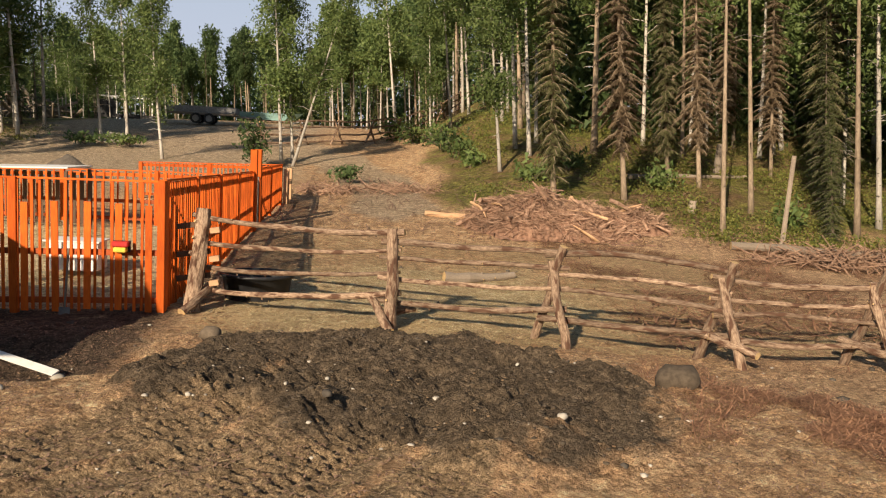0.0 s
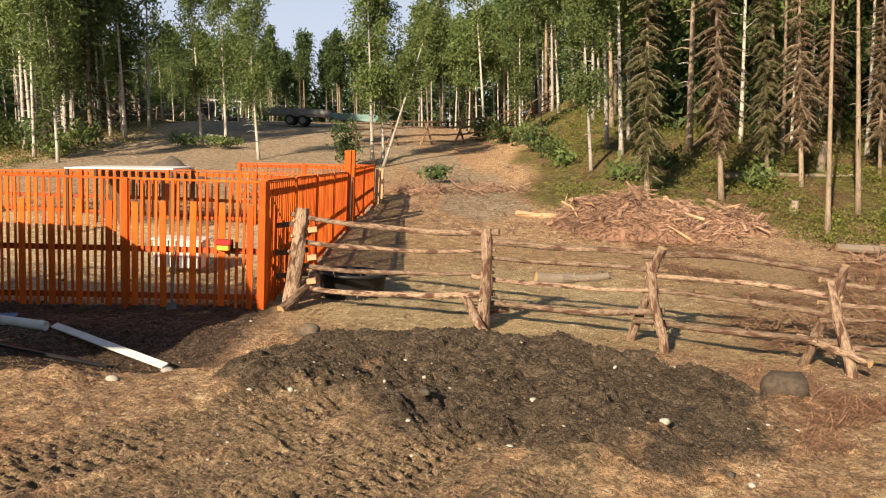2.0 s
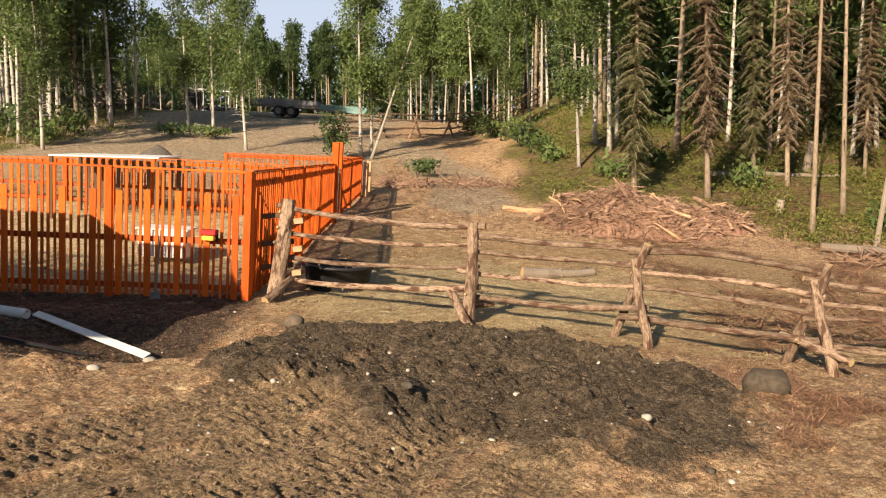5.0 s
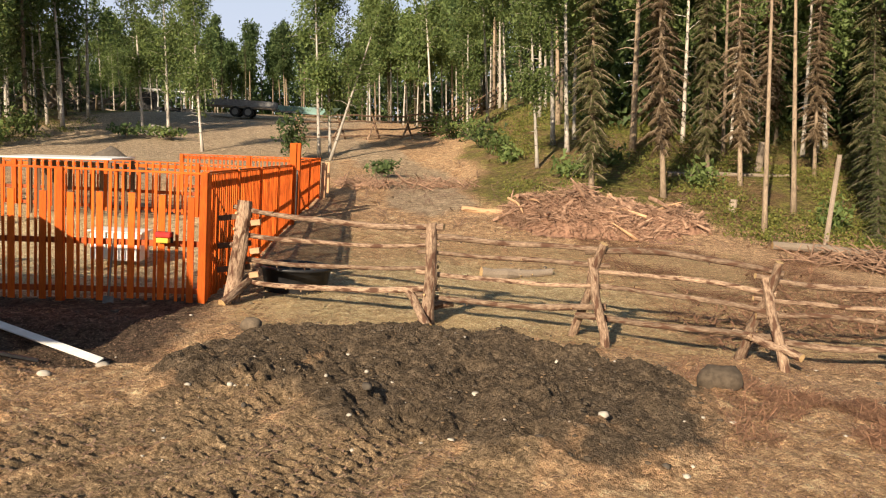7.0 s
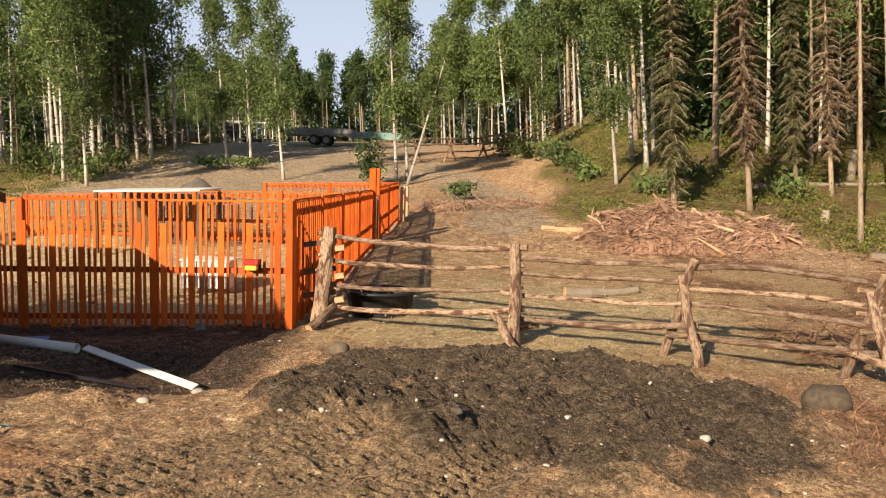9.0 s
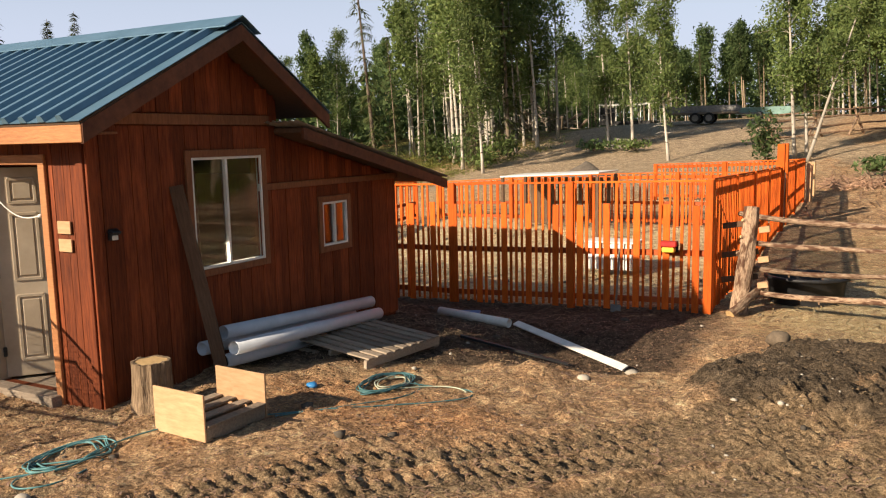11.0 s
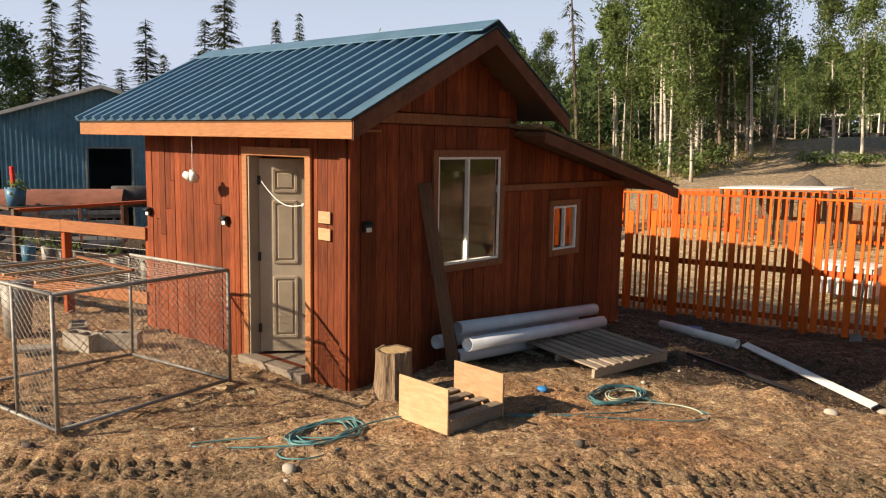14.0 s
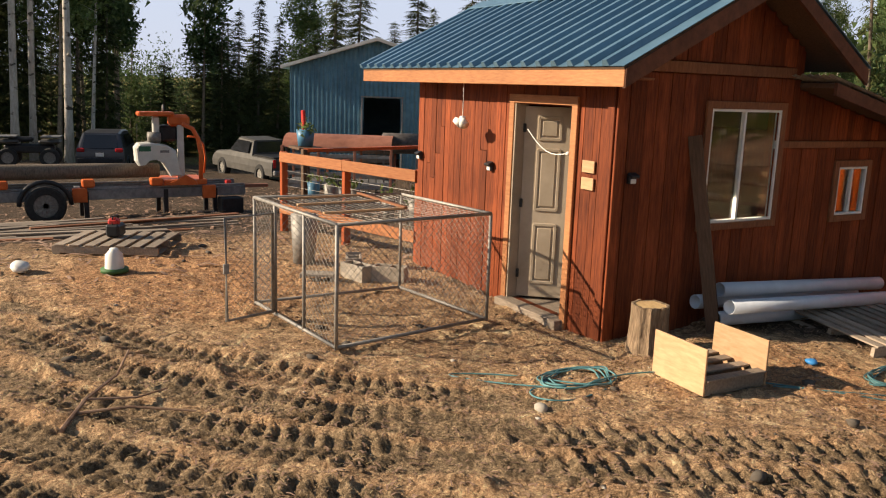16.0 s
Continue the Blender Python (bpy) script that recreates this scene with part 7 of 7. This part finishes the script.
def sawmill():
    X, Y = -20.6, 0.95
    b = yz(X, Y)
    s = thing("sawmill", "portable orange and off-white band sawmill carrying a long log", "sawmill", Matrix.Translation((X, Y, b)))
    for x in (-.45, .45):
        part("bed_beam", box_bm(.10, 8.6, .22, (x, -.1, .58), .008), STEELGREY, s)
        part("track_rail", box_bm(.05, 8.6, .05, (x, -.1, .72), .006), STEELGREY, s)
    for y in (-3.4, -1.4, .65, 2.3, 3.4):
        part("cross_beam", box_bm(.80, .12, .12, (0, y, .62), .006), STEELGREY, s)
        for x in (-.42, .46):
            part("leg", box_bm(.10, .10, .66, (x, y + .1, .33), .006), BLACK, s)
    for y in (.62, 3.35):
        part("leg_socket", box_bm(.13, .30, .30, (.50, y, .58), .012), MILLORANGE, s, "orange clamp round the leg")
    for y in (-3.0, -.85, .80, 2.2):
        part("log_bunk", box_bm(.26, .26, .17, (.44, y, .83), .03), MILLORANGE, s)
    v, f, c = tube([(0, -6.2, 1.04), (0, -4, 1.05), (0.02, -1, 1.04), (0, 1, 1.04), (0, 2.35, 1.04)], [.185, .18, .17, .165, .16], 18, True, .03, RND)
    put("saw_log", mesh_of("saw_log", v, f, [SPRUCEBARK, CUT], True, c), s, None, "long dark saw log clamped on the bed")
    wheel(s, .62, -.05, .40, .40, .22, "x")
    v, f, _ = tube([(.62, -.05 + .5 * math.cos(a), .40 + .5 * math.sin(a)) for a in [math.pi * k / 10 for k in range(11)]], [.05] * 11, 6)
    put("mudguard", mesh_of("mudguard", v, f, BLACK, True), s)
    h = put("saw_head", None, s, Matrix.Translation((0, 2.9, 0)))

    def plate(name, outline, x0, x1, material, label=""):
        """A cover cut to an outline in y and z, with thickness in x and eased rims."""
        bm = bmesh.new()
        cy, cz = sum(p[0] for p in outline) / len(outline), sum(p[1] for p in outline) / len(outline)
        rings = []
        for x, k in ((x0, .93), (x0 + .03, 1.0), (x1 - .05, 1.0), (x1, .92)):
            rings.append([bm.verts.new((x, cy + (y - cy) * k, cz + (z - cz) * k)) for y, z in outline])
        n = len(outline)
        for p, q in zip(rings, rings[1:]):
            for i in range(n):
                bm.faces.new((p[i], p[(i + 1) % n], q[(i + 1) % n], q[i]))
        bm.faces.new(rings[0][::-1])
        bm.faces.new(rings[-1])
        part(name, bm, material, h, label)

    plate("band_cover", [(-1.10, 1.28), (-1.12, 1.58), (-1.04, 1.68), (-.80, 1.70), (-.45, 1.64), (-.25, 1.52), (-.18, 1.2), (-.12, .95), (-.36, .93), (-.44, 1.10), (-.52, 1.24), (-.68, 1.32), (-.84, 1.30), (-.93, 1.20), (-1.04, 1.18)], .18, .52, CREAMPAINT, "off-white saw band cover")
    part("cover_badge", box_bm(.012, .26, .12, (.515, -.92, 1.56), .004), GREENPAINT, h, "green badge")
    part("cover_badge", box_bm(.012, .20, .06, (.515, -.50, 1.50), .004), STEELGREY, h)
    part("mast", box_bm(.12, .12, 1.55, (-.30, .02, 1.45), .01), MILLORANGE, h)
    part("mast", box_bm(.10, .14, 1.5, (.25, -.10, 1.48), .01), CREAMPAINT, h, "off-white mast")
    part("guard_column", box_bm(.14, .14, .95, (.2, -.62, 1.78), .02), CREAMPAINT, h)
    for x, pts in ((.40, [(.30, .72), (.32, 1.4), (.26, 1.78), (.14, 2.0), (-.08, 2.1)]), (.05, [(.46, .95), (.50, 1.3), (.46, 1.62), (.32, 1.78), (.10, 1.8)])):
        v, f, _ = tube([(x, y, z) for y, z in pts], [.05 if x > .2 else .025] * len(pts), 8)
        put("bowed_arm", mesh_of("bowed_arm", v, f, MILLORANGE, True), h)
    part("top_beam", box_bm(.32, .78, .10, (.2, -.62, 2.31), .03), MILLORANGE, h)
    part("top_bracket", box_bm(.26, .46, .26, (.2, -.12, 2.17), .06), MILLORANGE, h)
    v, f, _ = tube([(.2, -.45, 2.3), (.2, -.45, 2.52)], [.03, .02], 8)
    put("filler_neck", mesh_of("filler_neck", v, f, GALV, True), h)
    part("engine", box_bm(.36, .40, .36, (.1, -.36, 1.88), .06), BLACK, h, "black engine")
    v, f, _ = tube([(.36, -.82, 1.80), (.36, -.56, 1.80)], [.12, .12], 14)
    put("air_filter", mesh_of("air_filter", v, f, GALV, True), h)
    part("carriage", box_bm(1.0, .95, .12, (0, -.05, .80), .02), MILLORANGE, h)
    plate("carriage_cheek", [(-.62, .74), (.22, .74), (.16, .86), (-.05, .98), (-.25, .86)], .46, .56, MILLORANGE)
    part("winch", box_bm(.16, .12, .34, (.3, 3.85, .64), .01), RED, s, "red winch upright")
    part("winch_bar", box_bm(.10, .9, .08, (.3, 4.35, .66), .01), RUSTBROWN, s)


sawmill()


def boards_heap():
    rnd = random.Random(9)
    for i in range(34):
        x, y = rnd.uniform(-17.6, -13.9), rnd.uniform(-1.6, 2.4)
        ln, a = rnd.uniform(2.2, 4.4), radians(rnd.uniform(80, 104))
        m = Matrix.Translation((x, y, top(x, y) + .04 + .02 * (i % 4))) @ Matrix.Rotation(a, 4, "Z")
        tagged(put("loose_board", box_mesh("loose_board", ln, rnd.uniform(.07, .16), .025, GREYWOOD if rnd.random() < .7 else TRIM, .003), None, m), "long rough-sawn board lying loose on the yard", "board", "loose boards on the yard")


boards_heap()
pallet("pallet", "pale grey pallet lying flat on reddish earth", Matrix.Translation((-12.35, 1.25, top(-12.35, 1.25) + .01)) @ Matrix.Rotation(radians(-28), 4, "Z"), GREYWOOD, 7, 1.3, 1.05)


def yard_small():
    z0 = top(-12.35, 1.25) + .14
    c = thing("chainsaw", "red and black chainsaw standing on the pallet", "chainsaw", Matrix.Translation((-12.45, 1.22, z0)) @ Matrix.Rotation(radians(60), 4, "Z"))
    part("body", box_bm(.18, .26, .17, (0, 0, .09), .03), BLACK, c)
    part("cover", box_bm(.14, .12, .10, (0, -.04, .20), .03), RED, c)
    v, f, _ = tube([(0, -.1, .16), (0, -.08, .27), (0, .08, .27), (0, .12, .15)], [.013] * 4, 8)
    put("handle", mesh_of("handle", v, f, BLACK, True), c)
    w = thing("poultry_waterer", "white plastic jug on a green drinking base", "waterer", Matrix.Translation((-10.9, 0.98, top(-10.9, .98) + .01)))
    v, f, _ = tube([(0, 0, .03), (0, 0, .05), (0, 0, .20), (0, 0, .25), (0, 0, .27)], [.105, .105, .095, .05, .045], 16)
    put("jug", mesh_of("jug", v, f, PVC, True), w)
    v, f, _ = tube([(0, 0, 0), (0, 0, .045)], [.15, .15], 16)
    put("base", mesh_of("base", v, f, foliage("green_plastic", (.05, .12, .04), (.06, .14, .05), 0), True), w)
    tagged(put("plastic_jug", rock_mesh("plastic_jug", .11, RND, PVC, .65), None, Matrix.Translation((-11.35, .05, top(-11.35, .05) + .05))), "pale plastic jug lying on its side", "jug")
    b = thing("crate", "black plastic crate under the sawmill", "crate", Matrix.Translation((-19.9, 4.75, yz(-19.9, 4.75))))
    part("body", box_bm(.4, .5, .36, (0, 0, .2), .02), BLACK, b)
    br = thing("fallen_branch", "bare forked branch lying on rutted mud", "branch", Matrix.Translation((-6.55, .05, top(-6.55, .05) + .02)))
    for pts, r in (([(0, 0, 0), (-.35, .18, .05), (-.62, .42, .10), (-.95, .55, .16)], .017), ([(-.2, .1, .02), (-.1, .42, .05), (.1, .8, .03)], .011), ([(-.35, .18, .05), (-.30, .5, .03), (-.42, .72, .02)], .009)):
        v, f, _ = tube(pts, [r * (1 - .2 * i) for i in range(len(pts))], 6)
        put("limb", mesh_of("limb", v, f, TWIG), br)


yard_small()


def loft(sections, material, name, parent, smooth=False):
    """A body skinned through rings of points (each ring the same length)."""
    n = len(sections[0])
    v = [p for s in sections for p in s]
    f = [(i * n + k, i * n + (k + 1) % n, (i + 1) * n + (k + 1) % n, (i + 1) * n + k) for i in range(len(sections) - 1) for k in range(n)]
    f += [tuple(range(n - 1, -1, -1)), tuple(range((len(sections) - 1) * n, len(sections) * n))]
    return put(name, mesh_of(name, v, f, material, smooth), parent)


def car_body(parent, prof_, half, z0, material):
    """Car shell from a side profile (x, z); narrower above the waist."""
    rings = []
    for x, z in prof_:
        w = half * (1.0 if z < 1.05 else 1.0 - .22 * (z - 1.05) / .7)
        rings.append([(x, -half, z0), (x, -half * 1.01, (z0 + min(z, 1.0)) / 2), (x, -half * .98, min(z, 1.0)), (x, -w * .97, z - .05 if z > 1.05 else z), (x, -w * .85, z), (x, w * .85, z),
                      (x, w * .97, z - .05 if z > 1.05 else z), (x, half * .98, min(z, 1.0)), (x, half * 1.01, (z0 + min(z, 1.0)) / 2), (x, half, z0)])
    loft(rings, material, "body", parent, False)


def suv():
    x, y = -39.5, 4.8
    c = thing("suv_car", "dark grey sport utility car seen from behind", "car", Matrix.Translation((x, y, yz(x, y))) @ Matrix.Rotation(radians(163), 4, "Z"))
    car_body(c, [(-2.3, .75), (-2.28, 1.02), (-2.05, 1.35), (-1.85, 1.68), (-1.0, 1.76), (.3, 1.72), (1.0, 1.1), (2.0, .98), (2.35, .75)], .94, .32, CARGREY)
    v = [(-2.25, -.68, 1.08), (-2.25, .68, 1.08), (-1.93, .60, 1.60), (-1.93, -.60, 1.60)]
    put("rear_window", mesh_of("rear_window", [(a - .02, b, d) for a, b, d in v], [(0, 3, 2, 1)], CARGLASS), c)
    for s in (-1, 1):
        part("tail_lamp", box_bm(.12, .30, .16, (-2.27, .74 * s, 1.0), .03), TAILRED, c, "red tail lamp")
        v = [(-1.5, .93 * s, 1.12), (.75, .93 * s, 1.12), (.2, .80 * s, 1.58), (-1.4, .80 * s, 1.60)]
        put("side_window", mesh_of("side_window", v, [(0, 1, 2, 3)], CARGLASS), c)
        for xx in (-1.4, 1.45):
            wheel(c, xx, .86 * s, .36, .36, .24, "y")
    part("bumper", box_bm(.16, 1.75, .26, (-2.33, 0, .55), .04), BLACK, c)
    part("number_plate", box_bm(.02, .32, .15, (-2.37, 0, .82), .003), PVC, c)


def pickup():
    x, y = -36.5, 10.6
    c = thing("pickup_truck", "dusty pewter pickup truck with a dark bed cover", "pickup truck", Matrix.Translation((x, y, yz(x, y))) @ Matrix.Rotation(radians(190), 4, "Z"))
    car_body(c, [(-2.9, 1.08), (-2.88, 1.15), (-1.05, 1.17), (-1.0, 1.2), (-.85, 1.78), (.55, 1.86), (1.2, 1.25), (2.5, 1.12), (2.8, .85)], .98, .45, CARTAN)
    part("bed_cover", box_bm(1.75, 1.7, .05, (-1.95, 0, 1.19), .01), BLACK, c)
    v = [(-.98, -.70, 1.28), (-.98, .70, 1.28), (-.90, .62, 1.72), (-.90, -.62, 1.72)]
    put("rear_window", mesh_of("rear_window", [(a - .03, b, d) for a, b, d in v], [(0, 3, 2, 1)], CARGLASS), c)
    for s in (-1, 1):
        v = [(-.75, .96 * s, 1.25), (1.0, .96 * s, 1.25), (.5, .82 * s, 1.74), (-.7, .82 * s, 1.72)]
        put("side_window", mesh_of("side_window", v, [(0, 1, 2, 3)], CARGLASS), c)
        part("tail_lamp", box_bm(.06, .14, .34, (-2.9, .86 * s, .95), .02), TAILRED, c, "red tail lamp")
        for xx in (-1.85, 1.75):
            wheel(c, xx, .90 * s, .43, .43, .28, "y")
    part("bumper", box_bm(.18, 1.9, .2, (-2.98, 0, .58), .03), STEELGREY, c)


def quad_bike():
    x, y = -37.6, 1.6
    c = thing("quad_bike", "grey and silver four-wheeled quad bike", "quad bike", Matrix.Translation((x, y, yz(x, y))) @ Matrix.Rotation(radians(80), 4, "Z") @ Matrix.Scale(1.2, 4))
    part("chassis", box_bm(1.5, .5, .28, (0, 0, .58), .05), BLACK, c)
    part("seat", box_bm(.75, .35, .16, (-.25, 0, .88), .05), BLACK, c)
    for s in (-1, 1):
        part("mudguard", box_bm(.66, .95, .10, (.62 * s, 0, .82), .05), CARTAN, c)
        part("rack", box_bm(.6, .8, .04, (.66 * s, 0, .98), .01), STEELGREY, c)
        for t in (-1, 1):
            wheel(c, .62 * s, .46 * t, .31, .31, .24, "y")
    part("handlebar", box_bm(.06, .8, .05, (.3, 0, 1.14), .01), BLACK, c)


suv()
pickup()
quad_bike()


def barn():
    A, B = Vector((-36.3, 11.9, 0)), Vector((-32.6, 18.6, 0))    # front wall, end to end
    d = (B - A)
    W = d.length
    d.normalize()
    n = Vector((d.y, -d.x, 0))                                   # towards the yard
    z0 = yz(-34, 15) - .4
    HE, HA = 2.95 - z0, 4.15 - z0
    b = thing("barn", "blue corrugated steel barn with a dark open doorway", "barn", Matrix.Translation((A.x, A.y, z0)) @ Matrix.Rotation(math.atan2(d.y, d.x), 4, "Z"))
    D0, D1, DH = W * .42, W * .64, 1.70 - z0
    lim = lambda x: HE + (HA - HE) * (1 - abs(x - W / 2) / (W / 2))
    v, f = [], []
    N = int(W / .05)
    for i in range(N + 1):
        x = W * i / N
        y = .022 * (1 if (i // 2) % 2 else -1)
        v += [(x, y, DH if D0 < x < D1 else 0), (x, y, lim(x))]
    f = [(2 * i, 2 * i + 2, 2 * i + 3, 2 * i + 1) for i in range(N)]
    put("front_wall", mesh_of("front_wall", v, f, WALLBLUE), b)
    Ld = 9.0
    for x in (0, W):
        v, f = [], []
        for i in range(120):
            y = .03 + Ld * i / 119
            o = .02 * (1 if (i // 2) % 2 else -1)
            v += [(x + o, y, 0), (x + o, y, HE)]
        f = [(2 * i, 2 * i + 2, 2 * i + 3, 2 * i + 1) for i in range(119)]
        put("side_wall", mesh_of("side_wall", v, f, WALLBLUE), b)
    part("back_wall", box_bm(W, .05, HE, (W / 2, Ld, HE / 2)), WALLBLUE, b)
    for s in (0, 1):
        x0, x1 = (-.35, W / 2) if not s else (W + .35, W / 2)
        z_0 = HE - (HA - HE) * .35 / (W / 2)
        quad = [(x0, -.4, z_0), (x1, -.4, HA), (x1, Ld + .2, HA), (x0, Ld + .2, z_0)]
        vv, ff = prism(quad, (0, 0, 1), .14)
        put("roof", mesh_of("roof", vv, ff, CREAMPAINT), b, None, "pale metal roof")
    for x in (D0 - .05, D1 + .05):
        part("door_jamb", box_bm(.06, .10, DH, (x, -.02, DH / 2), .004), GALV, b)
    part("door_head", box_bm(D1 - D0 + .2, .10, .06, ((D0 + D1) / 2, -.02, DH + .05), .004), GALV, b)
    part("floor", box_bm(W, Ld, .1, (W / 2, Ld / 2, .3)), STONE, b)


barn()


def yard_machines():
    z = yz(-26, 11)
    t = thing("stock_trailer", "rusty brown stock trailer with slatted sides and rounded roof", "trailer", Matrix.Translation((-26.2, 10.1, z - .1)) @ Matrix.Rotation(radians(60), 4, "Z") @ Matrix.Scale(1.15, 4))
    n = 9
    v, f = [], []
    for x in (-1.5, 1.5):
        for k in range(n):
            a = math.pi * k / (n - 1)
            v.append((x, .85 * math.cos(a), 1.55 + .35 * math.sin(a)))
    f = [(k, k + 1, n + k + 1, n + k) for k in range(n - 1)]
    put("roof", mesh_of("roof", v, f, RUSTBROWN, True), t, label="rusty brown rounded roof")
    for y in (-.85, .85):
        for zz in (.6, .85, 1.1, 1.35):
            part("side_slat", box_bm(3.0, .04, .10, (0, y, zz), .004), STEELGREY, t)
        for x in (-1.5, -.5, .5, 1.5):
            part("side_post", box_bm(.07, .06, 1.1, (x, y, 1.05), .004), RUSTBROWN, t)
        wheel(t, 0, y * 1.1, .36, .36, .22, "y")
    part("floor", box_bm(3.0, 1.7, .1, (0, 0, .5), .004), STEELGREY, t)
    z = yz(-25, 12.6)
    k = thing("fuel_tank", "rusty grey drum tank on a steel stand with a ladder", "tank", Matrix.Translation((-25.6, 12.0, z)) @ Matrix.Rotation(radians(65), 4, "Z"))
    v, f, _ = tube([(-.62, 0, 1.86), (-.58, 0, 1.86), (.58, 0, 1.86), (.62, 0, 1.86)], [.30, .34, .34, .30], 20)
    put("drum", mesh_of("drum", v, f, DULLRUST, True), k)
    for x in (-.55, .55):
        for y in (-.3, .3):
            part("leg", box_bm(.06, .06, 1.64, (x, y, .82), .003), STEELGREY, k)
    for x in (-1.05, -.8):
        part("ladder_rail", box_bm(.04, .04, 1.9, (x, -.45, .95), .003), GALV, k)
    for i in range(6):
        part("rung", box_bm(.25, .03, .03, (-.92, -.45, .25 + .28 * i), .003), GALV, k)


yard_machines()
